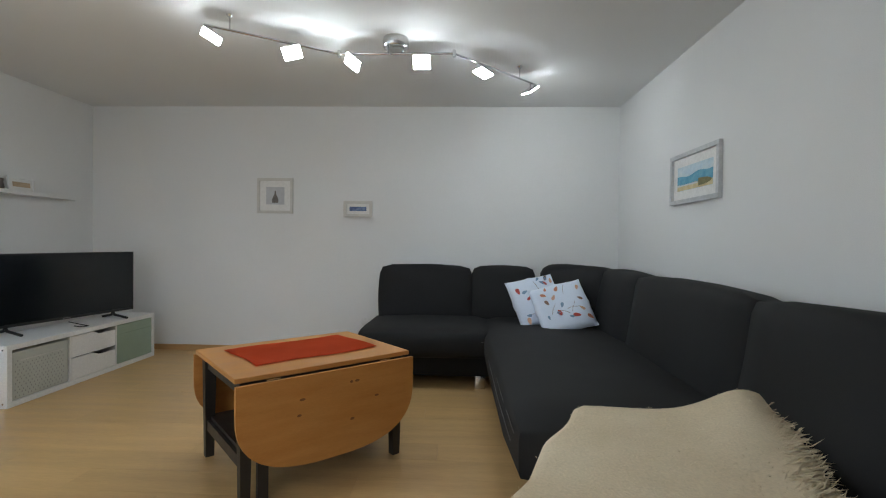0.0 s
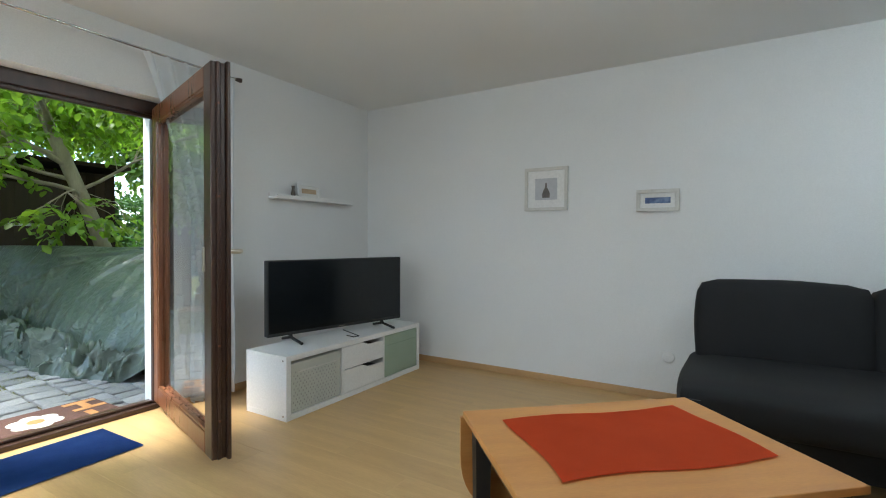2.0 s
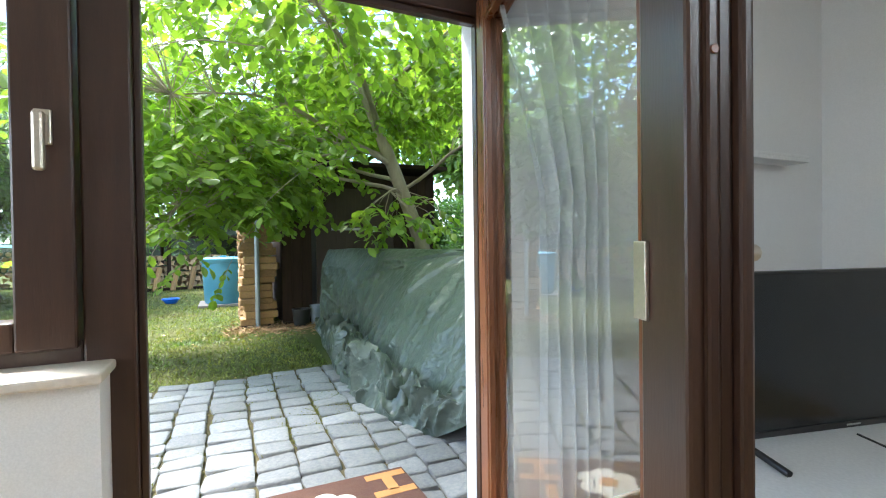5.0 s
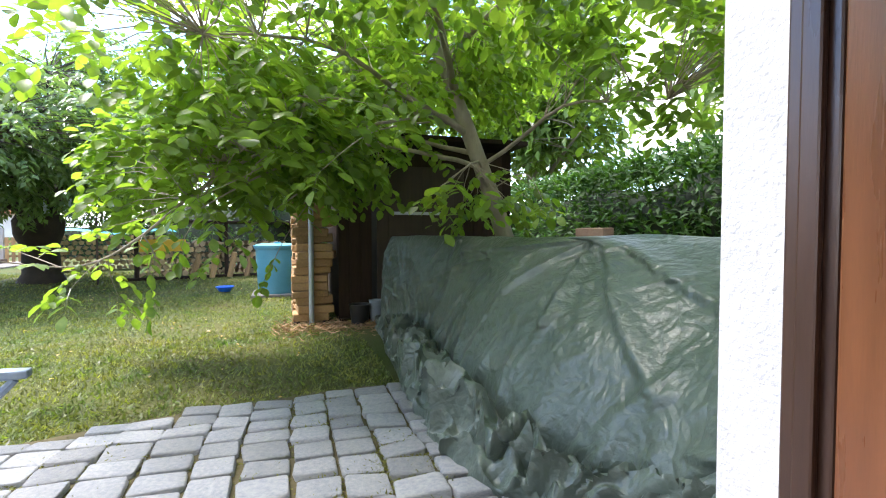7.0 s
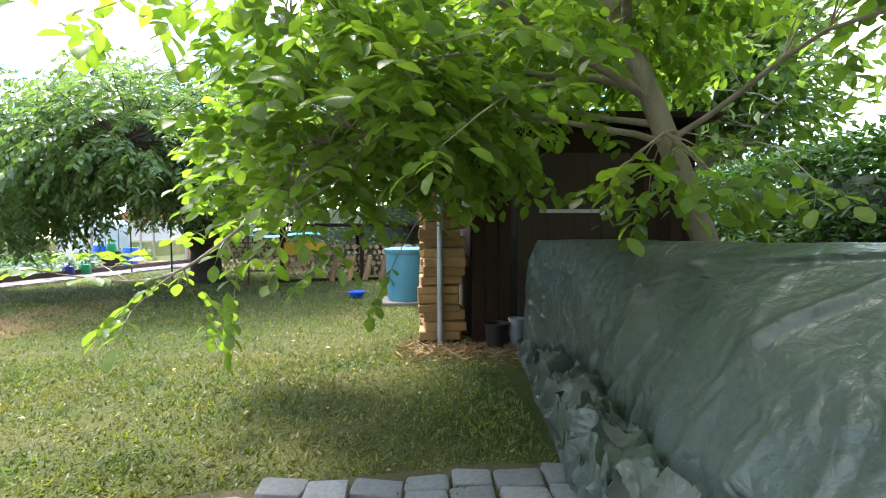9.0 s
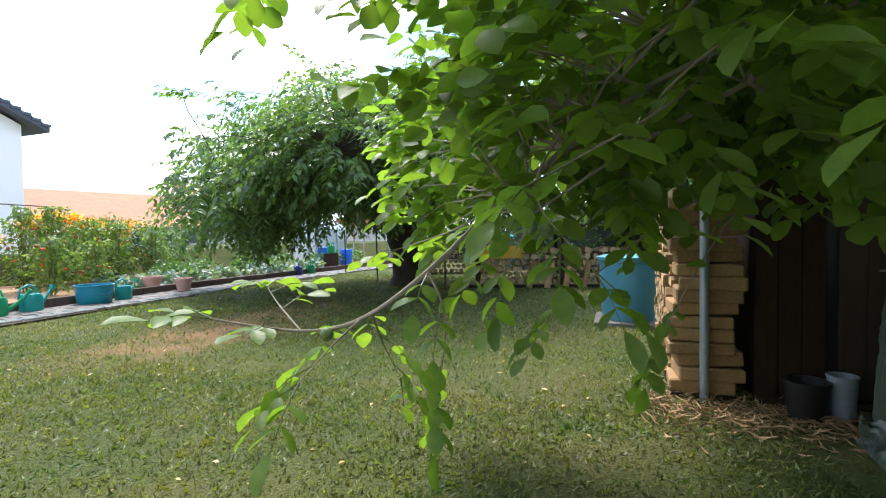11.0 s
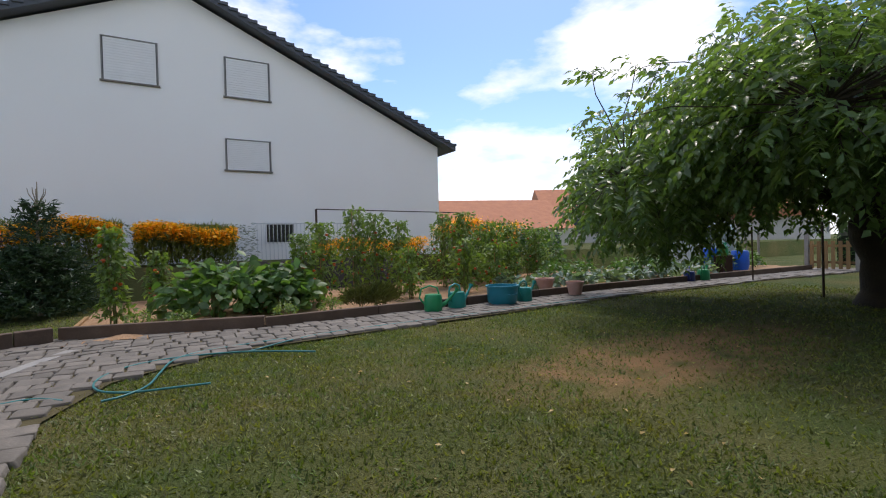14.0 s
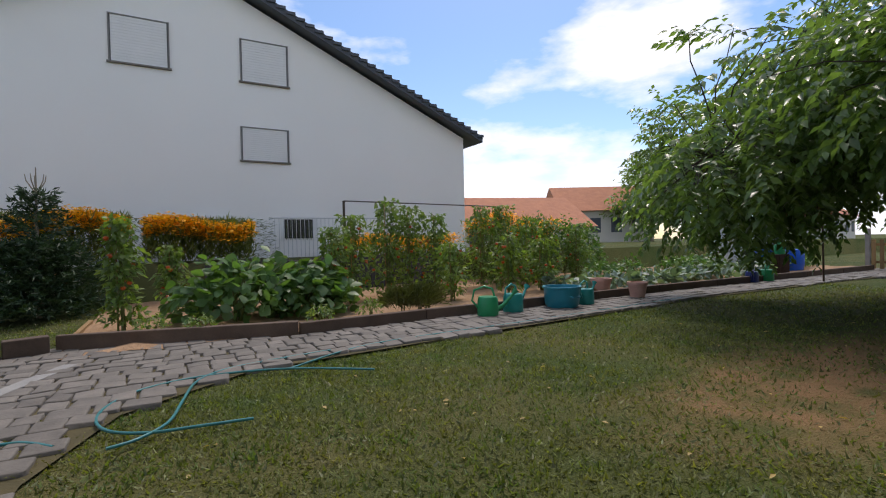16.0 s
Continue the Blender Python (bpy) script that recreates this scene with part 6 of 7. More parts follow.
for x, y, s in ((-13.42, -7.78, 1.0), (-13.15, -8.45, 1.1)):
    fp = thing("flower_pot", (x, y, GZ + (0.04 if y > -8 else 0.06)), "pale pink plastic flower pot by the kerb", "flower pot")
    part("pot", lathe([(0.0001, 0), (0.13 * s, 0), (0.18 * s, 0.26 * s), (0.20 * s, 0.26 * s), (0.20 * s, 0.31 * s), (0.17 * s, 0.31 * s), (0.12 * s, 0.04), (0.0001, 0.04)], 28), M_TERRA, fp, smooth=45)
rb = thing("rain_barrel", (-12.25, 1.95, GZ), "blue plastic rain barrel with a lid on slabs", "rain barrel")
part("slab", B((-0.48, -0.45, 0, 0.45, 0.45, 0.05), bevel=0.008), M_COBBLE2, rb)
part("barrel", lathe([(0.0001, 0.05), (0.33, 0.05), (0.35, 0.10), (0.39, 0.85), (0.41, 0.86), (0.41, 0.89), (0.0001, 0.90)], 36), mat("faded_blue_barrel", (0.06, 0.22, 0.30), (0.09, 0.27, 0.35), 4.0, 0.45, 0.05, 50.0), rb, smooth=40)
part("lid", lathe([(0.42, 0.89), (0.43, 0.93), (0.30, 0.96), (0.06, 0.96), (0.06, 0.99), (0.0001, 0.99)], 36), mat("faded_blue_lid", (0.08, 0.27, 0.36), (0.12, 0.33, 0.42), 4.0, 0.45), rb, smooth=40)
solo("bowl", lathe([(0.0001, 0), (0.10, 0), (0.16, 0.085), (0.17, 0.085), (0.17, 0.10), (0.145, 0.10), (0.09, 0.015), (0.0001, 0.012)], 24), M_BRBLUE, "bright blue plastic bowl lying on the lawn", "bowl", smooth=45).matrix_basis = pose(-13.0, 0.95, GZ + 0.01)

# ---- far end: woodpiles, barrels, fence ----
LOGF = [log_mesh(40 + s, 0.5, 0.085) for s in range(6)]
log_stack("long_woodpile", (-16.7, -1.5, GZ + 0.06), 14, 3.6, 1.0, "long low pile of split firewood under cover", 12, LOGF, 0.16)
ros = thing("woodpile_roof", (-16.9, 0.3, GZ), "dark lean-to roof over the long woodpile", "lean-to", rz=14)
part("roof", B((-0.9, -2.0, 1.42, 0.55, 2.3, 1.48), bevel=0.01), M_SHEDW, ros)
for y in (-1.8, 0.2, 2.1):
    part("post", T([(0.42, y, 0), (0.42, y, 1.43)], 0.05, 8), M_SHEDW, ros)
    part("post", T([(-0.75, y, 0), (-0.75, y, 1.43)], 0.05, 8), M_SHEDW, ros)
part("ground_beam", B((0.40, -2.0, 0.0, 0.55, 2.3, 0.07)), M_SHEDW, ros)
part("yellow_board", B((0.47, -1.75, 0.70, 0.50, -0.75, 1.0), bevel=0.004), mat("yellow_painted_board", (0.62, 0.36, 0.02), (0.68, 0.42, 0.03), 8.0, 0.6), ros, "yellow painted board")
for k in range(5):
    part("leaning_log", T([(0.62, -0.6 + 0.42 * k, 0), (0.48, -0.45 + 0.42 * k, 0.62)], 0.07, 7), M_LOGBARK, ros)
log_stack("far_woodpile", (-20.0, -4.9, GZ), 20, 3.4, 1.15, "pale round-log woodpile at the end of the lawn", 14, LOGF, 0.17)
solo("blue_cover", surf(20, 6, lambda u, v: (-20.3 - 1.1 * u + 0.6 * v, -4.9 + 3.3 * u + 0.2 * v, 1.17 + 0.06 * math.sin(u * 9) - 0.08 * v)), M_TEALTUB, "faded blue sheet covering the far woodpile", "cover", smooth=60)
for x, y in ((-16.8, -4.45), (-15.3, -1.9), (-19.3, -7.0)):
    solo("metal_stake", T([(x, y, GZ), (x + 0.03, y, GZ + 1.5)], 0.022, 6), M_FRAME, "thin dark stake standing in the lawn", "stake", "stakes in the lawn")
for x, y, s in ((-21.6, -9.4, 1.0), (-22.9, -9.2, 0.85)):
    bb = thing("blue_drum", (x, y, GZ + 0.05), "bright blue plastic drum in the garden", "drum")
    part("drum", lathe([(0.0001, 0), (0.28 * s, 0), (0.32 * s, 0.2), (0.32 * s, 0.62), (0.29 * s, 0.8 * s), (0.0001, 0.82 * s)], 28), M_BRBLUE, bb, smooth=40)
watering_can((-21.3, -8.9, 0.55), 200, M_GREENP, 1.2, "green watering can on a wooden stand")
solo("plant_stand", B((-21.6, -9.05, GZ, -21.0, -8.75, 0.55), bevel=0.02), M_SHEDW, "small wooden plant stand", "stand")
gh = thing("greenhouse", (-23.6, -11.0, GZ), "small pale plastic greenhouse", "greenhouse")
M_POLY = mat("cloudy_polycarbonate", (0.42, 0.52, 0.50), (0.55, 0.62, 0.60), 2.0, 0.25, 0.05, 20.0, spec=0.6)
part("panel", B((-0.8, -0.9, 0, 0.8, 0.9, 1.5), bevel=0.02), M_POLY, gh)
bm = bmesh.new()
tube(bm, [(-0.82, 0, 1.45), (0.82, 0, 1.45)], 0.9, 14)
for v in bm.verts:
    v.co.z = 1.5 + max(0, (v.co.z - 1.5)) * 0.6
part("roof", bm, M_POLY, gh)
for x in (-0.81, 0.0, 0.81):
    for y0 in (-0.92, 0.9):
        part("rib", B((x - 0.015, y0, 0, x + 0.015, y0 + 0.02, 1.5)), M_CHROME, gh)
gt = thing("garden_gate", (-24.6, -7.2, GZ), "weathered wooden garden gate at the path's end", "gate")
for k in range(6):
    part("slat", B((-0.02, -0.6 + k * 0.2, 0.08, 0.02, -0.6 + k * 0.2 + 0.1, 1.0), bevel=0.004), M_LOGBARK, gt)
for y in (-0.75, 0.65):
    part("post", B((-0.06, y, 0, 0.06, y + 0.12, 1.35), bevel=0.008), mat("grey_weathered_post", (0.32, 0.29, 0.26), (0.4, 0.37, 0.33), 6.0, 0.85, 0.3), gt)
for z in (0.25, 0.8):
    part("rail", B((-0.045, -0.65, z, -0.021, 0.65, z + 0.08)), M_LOGBARK, gt)
for k in range(5):
    x = -22.2 - k * 1.2
    solo("fence_post", T([(x, -10.2 - 0.1 * k, GZ), (x, -10.2 - 0.1 * k, 1.5)], 0.05, 8), mat("fence_post_wood", (0.35, 0.31, 0.27)) if k == 0 else bpy.data.materials["fence_post_wood"], "grey round fence post behind the beds", "post", "fence posts")

# ---- vegetable bed ----


def bush(name, at, label, cat, m, pts_fn, n, leaf, w, seed, shape=LEAF_SMALL, stems=6, h=1.0, r=0.4, droop=0.2, stem_r=0.008, spread=0.7):
    q = np.random.RandomState(seed)
    t = thing(name, at, label, cat)
    bm = bmesh.new()
    for k in range(stems):
        a = q.rand() * 6.28
        d = r * 0.8 * q.rand()
        tube(bm, [(0.05 * math.cos(a), 0.05 * math.sin(a), -0.02), (d * 0.5 * math.cos(a), d * 0.5 * math.sin(a), h * 0.5), (d * math.cos(a), d * math.sin(a), h * (0.8 + 0.2 * q.rand()))], [stem_r * 1.3, stem_r, stem_r * 0.6], 5)
    tagged(part("stalk_work", bm, M_STEM, t), kind="stuff")
    P_ = np.array([pts_fn(q) for _ in range(n)])
    D_ = np.stack([P_[:, 0], P_[:, 1], np.zeros(n)], 1) * spread / max(r, 0.1) + q.normal(0, 0.5, (n, 3)) + np.array((0, 0, -droop))
    tagged(part("foliage", leaves("foliage", m, P_, D_, np.array((0, 0, 1.0)) + q.normal(0, 0.4, (n, 3)), leaf * q.uniform(0.6, 1.25, n), w * q.uniform(0.7, 1.2, n), shape), None, t), kind="stuff")
    return t


def column(h, r):
    def f(q):
        while True:
            z = 0.10 + (h - 0.10) * q.rand() ** 0.85
            a = q.rand() * 6.28
            lump = 0.75 + 0.9 * noise.noise((1.1 * math.cos(a), 1.1 * math.sin(a), z * 2.6 + 7 * h + 3 * r))
            d = r * max(0.1, lump) * (0.65 + 0.45 * math.sin(2.6 * z / h + 0.4)) * q.rand() ** 0.5 * 1.25
            if q.rand() < 0.35 + 0.9 * lump - 0.35:
                return (d * math.cos(a), d * math.sin(a), z)
    return f


def dome(h, rx, ry):
    def f(q):
        a, b = q.rand() * 6.28, math.acos(q.rand() ** 0.7)
        k = 0.75 + 0.3 * q.rand()
        return (rx * k * math.sin(b) * math.cos(a), ry * k * math.sin(b) * math.sin(a), 0.08 + h * k * math.cos(b) * (0.85 + 0.15 * math.sin(a * 5)))
    return f


M_TOMRED = mat("ripe_tomato", (0.50, 0.06, 0.01), (0.60, 0.16, 0.02), 8.0, 0.3)
tom_me = mesh_of("fruit", lathe([(0.0001, -0.03), (0.025, -0.024), (0.036, -0.004), (0.033, 0.018), (0.016, 0.029), (0.0001, 0.026)], 10), M_TOMRED, 60)
rt = random.Random(55)
TOMS = [(-4.8, -9.75, 1.62, 0.24), (-5.45, -11.3, 1.2, 0.24), (-8.05, -10.2, 1.5, 0.34), (-8.6, -10.7, 1.75, 0.4), (-9.5, -11.1, 2.1, 0.42), (-10.1, -11.2, 2.0, 0.4), (-10.6, -10.9, 1.8, 0.4), (-12.2, -11.4, 2.05, 0.45), (-12.9, -11.5, 2.1, 0.42), (-11.9, -9.9, 1.3, 0.4), (-13.6, -11.3, 1.75, 0.42), (-14.6, -11.6, 1.7, 0.4), (-10.3, -9.7, 1.15, 0.35), (-12.9, -10.0, 1.2, 0.4), (-15.8, -11.7, 1.6, 0.45)]
for k, (x, y, h, r) in enumerate(TOMS):
    r *= 0.8
    t = bush("tomato_plant", (x, y, GZ + 0.06), "tall staked tomato plant with ripening fruit", "tomato plant", M_TOMATO, column(h, r), int(440 * h), 0.12, 0.066, 60 + k, h=h, r=r, droop=0.45)
    tagged(t, group="tomato plants in the bed")
    part("stake", T([(0.03, 0, -0.05), (0.03, 0, h * 0.97)], 0.011, 6), M_LOGBARK, t)
    for j in range(9):
        a = rt.uniform(0, 6.28)
        f_ = new("fruit", tom_me)
        f_.parent = t
        f_.location = (r * 0.85 * math.cos(a), r * 0.85 * math.sin(a), rt.uniform(0.2, 0.85 * h))
for k, (x, y, h, rx, ry) in enumerate(((-6.35, -9.75, 0.98, 1.05, 0.75), (-7.5, -9.75, 0.85, 0.75, 0.65), (-7.0, -10.6, 0.95, 1.2, 0.8))):
    t = bush("squash_plant", (x, y, GZ + 0.06), "broad squash plant with big dark leaves", "squash plant", M_SQUASH, dome(h, rx, ry), 420, 0.20, 0.20, 90 + k, LEAF_BIG, 14, h, rx, 0.3, 0.012)
    tagged(t, group="squash plants")
for k, (x, y) in enumerate(((-9.0, -8.6), (-8.75, -8.75), (-9.25, -8.8))):
    bush("lavender_tuft", (x, y, GZ + 0.05), "grey-green tuft of chives at the kerb", "herb", M_STEM, dome(0.32, 0.3, 0.22), 500, 0.22, 0.008, 100 + k, stems=4, h=0.25, r=0.2, droop=-0.9, spread=0.5)
M_CABB = leaf_mat("cabbage_leaf", (0.13, 0.20, 0.17), (0.18, 0.25, 0.20), 0.2)
for k in range(16):
    x, y = -13.0 - (k % 8) * 1.0 + rt.uniform(-.3, .3), -8.75 - (k // 8) * 0.75 + rt.uniform(-.15, .15)
    t = bush("cabbage_plant", (x, y, GZ + 0.05), "low blue-green cabbage plant in the bed", "cabbage", M_CABB, dome(0.3, 0.32, 0.32), 60, 0.2, 0.15, 120 + k, LEAF_BIG, 3, 0.2, 0.3, 0.1)
    tagged(t, group="cabbages")
for k in range(9):
    x, y = -15.0 - k * 1.25, -9.9 + rt.uniform(-.6, .4)
    tagged(bush("bean_bush", (x, y, GZ + 0.05), "leafy green vegetable bush in the bed", "vegetable", M_SQUASH, dome(0.6, 0.6, 0.5), 320, 0.13, 0.09, 150 + k, LEAF_SMALL, 6, 0.5, 0.5), group="vegetable bushes")
for k in range(4):
    x, y = -13.9 - k * 1.1, -12.5 + rt.uniform(-.3, .3)
    tagged(bush("bean_bush", (x, y, GZ + 0.05), "tall leafy bean plants at the back of the bed", "vegetable", M_SQUASH, dome(1.75 + rt.uniform(-.3, .3), 0.75, 0.5), 700, 0.15, 0.11, 180 + k, LEAF_SMALL, 6, 1.4, 0.5), group="vegetable bushes")
for k, (x, y) in enumerate(((-5.75, -8.5), (-8.15, -8.6), (-7.3, -8.45), (-5.2, -8.9))):
    bush("marigold", (x, y, GZ + 0.05), "small marigold with orange blossoms at the kerb", "flower", M_TOMATO, dome(0.25, 0.2, 0.2), 160, 0.07, 0.03, 170 + k, stems=4, h=0.2, r=0.15)


def bloom_bank(name, x0, x1, y, z0, h, n, label, seed, fl=0.10):
    """A bank of upright stems with flat golden heads."""
    q = np.random.RandomState(seed)
    t = thing(name, ((x0 + x1) / 2, y, z0), label, "flower bed")
    w = (x1 - x0) / 2
    P_ = np.stack([q.uniform(-w, w, n), q.normal(0, 0.35, n), h * q.rand(n) ** 0.8 * 0.95], 1)
    tagged(part("foliage", leaves("foliage", M_FERN, P_, np.stack([q.normal(0, .4, n), q.normal(0, .4, n), np.full(n, 0.8)], 1), q.normal(0, 1, (n, 3)), q.uniform(0.12, 0.25, n), q.uniform(0.02, 0.04, n), LEAF_SMALL), None, t), kind="stuff")
    m_ = int(n * 1.8)
    hx = q.uniform(-w, w, m_)
    top = h * (0.82 + 0.10 * np.sin(hx * 2.3) + 0.10 * q.rand(m_))
    C = np.stack([hx, q.normal(0.1, 0.35, m_), top + 0.15 * q.rand(m_) - 0.35 * q.rand(m_) ** 2], 1)
    ang = q.rand(m_) * 6.28
    D_ = np.stack([np.cos(ang), np.sin(ang), q.normal(0.1, 0.2, m_)], 1)
    tagged(part("blossoms", leaves("blossoms", M_GOLD, C, D_, np.array((0, 0, 1.0)) + q.normal(0, 0.3, (m_, 3)), np.full(m_, fl), np.full(m_, fl * 0.7), LEAF_SMALL), None, t, "golden yellow blossoms"), kind="stuff")


M_FERN = leaf_mat("yellow_green_leaf", (0.11, 0.15, 0.035), (0.17, 0.19, 0.05), 0.3)
UZ = GZ + 0.85
bloom_bank("golden_flower_bank", -7.3, -4.9, -14.9, UZ, 1.05, 3800, "bank of golden yellow coneflowers above the wall", 200)
bloom_bank("golden_flower_bank", -4.6, 1.5, -15.2, UZ, 1.2, 6500, "tall bank of golden yellow coneflowers", 201)
bloom_bank("golden_flower_bank", -13.2, -9.4, -14.6, UZ - 0.2, 0.75, 1700, "scattered golden flowers behind the tomatoes", 202)
bloom_bank("golden_flower_bank", -16.4, -13.4, -13.6, GZ, 2.0, 2200, "tall golden flowers at the end of the bed", 203)
tagged(bush("wild_stalks", (-5.8, -15.9, UZ), "pale wild flower stalks against the house", "wild plant", M_STEM, lambda q: (q.uniform(-2.2, 2.2), q.normal(0, .3), 1.15 * q.rand()), 1600, 0.12, 0.03, 210, stems=0 + 3, h=1.1, r=0.5, droop=-0.6), kind="stuff")

wl_ = thing("retaining_wall", (-6.0, -13.75, GZ), "dark timber retaining wall behind the vegetable bed", "retaining wall")
for k in range(20):
    x = -3.4 + k * 0.31 - 2.9
    part("board", B((x, -0.06, 0, x + 0.30, 0.06, 0.88 + 0.03 * math.sin(k * 2.3)), bevel=0.008, seg=1), mat("dark_grey_timber", (0.045, 0.042, 0.045), (0.075, 0.07, 0.07), 5.0, 0.85, 0.4, 30.0, vary=0.25) if k == 0 else bpy.data.materials["dark_grey_timber"], wl_)

sp = thing("spruce_tree", (-3.35, -12.75, GZ), "young dark green spruce with a bare leader", "spruce")
part("trunk", T([(0, 0, 0), (0.02, 0, 1.3), (0.0, 0, 2.75)], [0.06, 0.035, 0.008], 8), M_BARK, sp, smooth=60)
q = np.random.RandomState(8)
P_, D_ = [], []
whorls = [(0.10 + 1.30 * (k / 130) ** 1.05, k * 2.4, 70) for k in range(130)] + [(1.45 + 0.16 * (k // 5), k * 1.35, 46) for k in range(25)]
for z, a, needles in whorls:
    R = (1.22 * (1 - z / 2.5) ** 0.9 if z < 1.42 else 0.62 * (1 - (z - 1.4) / 1.25)) * (0.75 + 0.4 * q.rand())
    for j in range(needles):
        s = q.rand() ** 0.7
        lift = 0.14 * s * s if z < 1.42 else 0.32 * s
        P_.append((R * s * math.cos(a) + q.normal(0, .035), R * s * math.sin(a) + q.normal(0, .035), z - 0.10 * s + lift + q.normal(0, .03)))
        D_.append((math.cos(a) * 0.7 + q.normal(0, .6), math.sin(a) * 0.7 + q.normal(0, .6), q.normal(0.15, .4)))
P_, D_ = np.array(P_), np.array(D_)
tagged(part("needles", leaves("needles", M_SPRUCE, P_, D_, q.normal(0, 1, P_.shape), q.uniform(0.09, 0.16, len(P_)), np.full(len(P_), 0.035), LEAF_SMALL), None, sp), kind="stuff")
for k in range(5):
    a = k * 1.26
    part("leader_twig", T([(0, 0, 2.25), (0.14 * math.cos(a), 0.14 * math.sin(a), 2.5), (0.16 * math.cos(a), 0.16 * math.sin(a), 2.62)], [0.012, 0.01, 0.006], 5), M_BARK, sp)

# log shelter with tiled roof
lg_ = thing("log_shelter", (-1.55, -12.9, GZ), "small wooden log shelter with a tiled roof", "log shelter")
for x in (-0.9, -0.05, 0.85):
    part("post", B((x, 0.42, 0, x + 0.11, 0.53, 1.5), bevel=0.006), M_LOGBARK, lg_)
    part("post", B((x, -0.5, 0, x + 0.11, -0.39, 1.6), bevel=0.006), M_LOGBARK, lg_)
part("back_wall", B((-0.9, -0.55, 0, 0.95, -0.5, 1.5)), M_SHEDW, lg_)
part("floor_board", B((-0.95, -0.5, 0.1, 1.0, 0.5, 0.14)), M_SHEDW, lg_)
for i in range(4):
    for j in range(9):
        o = new("roof_tile", tl)
        o.parent = lg_
        o.matrix_basis = pose(-0.95 + j * 0.235, -0.62 + i * 0.32, 1.62 - 0.03 * i, -6, 0, 90)
part("roof_board", B((-1.08, -0.62, 1.53, 1.12, 0.68, 1.57)), M_SHEDW, lg_)
for i in range(6):
    for j in range(9):
        o = new("log", LOGF[(i * 3 + j) % 6])
        o.parent = lg_
        o.matrix_basis = pose(-0.8 + j * 0.19, -0.05, 0.22 + i * 0.165, 0, 0, 90) @ pose(0, 0, 0, (i * 77 + j * 131) % 360)
solo("washing_pole", T([(-3.0, -10.9, 0.86), (-1.2, -10.9, 0.70)], 0.025, 8), M_CHROME, "pale metal rail beside the log shelter", "rail")
for x, z in ((-2.9, 0.851), (-1.4, 0.718)):
    solo("rail_support", T([(x, -10.9, GZ), (x, -10.9, z - 0.02)], 0.02, 8), M_FRAME, "dark post carrying a metal rail", "post")
pf = thing("bean_trellis", (-8.85, -11.95, GZ), "dark metal trellis above the tomato plants", "trellis")
part("post", T([(0, 0, 0), (0, 0, 2.2)], 0.03, 8), M_FRAME, pf)
part("post", T([(-4.2, 0, 0), (-4.2, 0, 2.15)], 0.03, 8), M_FRAME, pf)
part("rail", T([(0, 0, 2.2), (-4.2, 0, 2.15)], 0.015, 6), M_FRAME, pf)

# ---- the neighbouring house ----
HY = -17.0
M_SLATE = mat("slate_blue_fascia", (0.055, 0.065, 0.085), (0.08, 0.09, 0.11), 4.0, 0.6, 0.2, 40.0)
M_SHUT = mat("white_roller_shutter", (0.78, 0.78, 0.77), (0.74, 0.74, 0.73), 3.0, 0.5, 0.05, 40.0)
M_SHUTF = mat("grey_brown_shutter_rail", (0.20, 0.19, 0.18), (0.26, 0.25, 0.24), 6.0, 0.6)
hs_ = thing("neighbour_house", (-6.0, -22.0, GZ), "large white gabled house with closed roller shutters", "house", kind="structure")
AX, AZ, EX, EZ = -6.05, 9.34, -15.3, 5.2
WX = 2 * AX - EX
bm = bmesh.new()
prof = [(EX, 0), (WX, 0), (WX, EZ - 0.1), (AX, AZ - 0.1), (EX, EZ - 0.1)]
f0 = [bm.verts.new((x + 6.0, HY + 22.0, z - GZ)) for x, z in prof]
f1 = [bm.verts.new((x + 6.0, HY + 10.0, z - GZ)) for x, z in prof]
bm.faces.new(f0)
bm.faces.new(f1[::-1])
for k in range(5):
    bm.faces.new((f0[k], f1[k], f1[(k + 1) % 5], f0[(k + 1) % 5]))
part("wall", bm, M_HOUSE, hs_)
for x0, z0, x1, z1 in ((EX - 0.6, EZ - 0.28, AX, AZ), (2 * AX - EX + 0.6, EZ - 0.35, AX, AZ)):
    bm = bmesh.new()
    th = 0.22
    vs = [bm.verts.new((x + 6.0, y + 22.0, z - GZ)) for y in (HY + 0.45, HY - 12.5) for x, z in ((x0, z0), (x1, z1), (x1, z1 + th), (x0, z0 + th))]
    bmesh.ops.convex_hull(bm, input=vs)
    rf = part("roof", bm, M_SLATE, hs_, "slate-coloured gable roof")
    n = 34
    for k in range(n):
        t_ = k / n
        xx, zz = x0 + (x1 - x0) * t_, z0 + (z1 - z0) * t_ + th
        part("verge_tile", B((xx + 6.0 - 0.02, HY + 22.0 + 0.30, zz - GZ - 0.03, xx + 6.0 + (x1 - x0) / n * 0.9, HY + 22.0 + 0.50, zz - GZ + 0.06)), M_SLATE, rf)
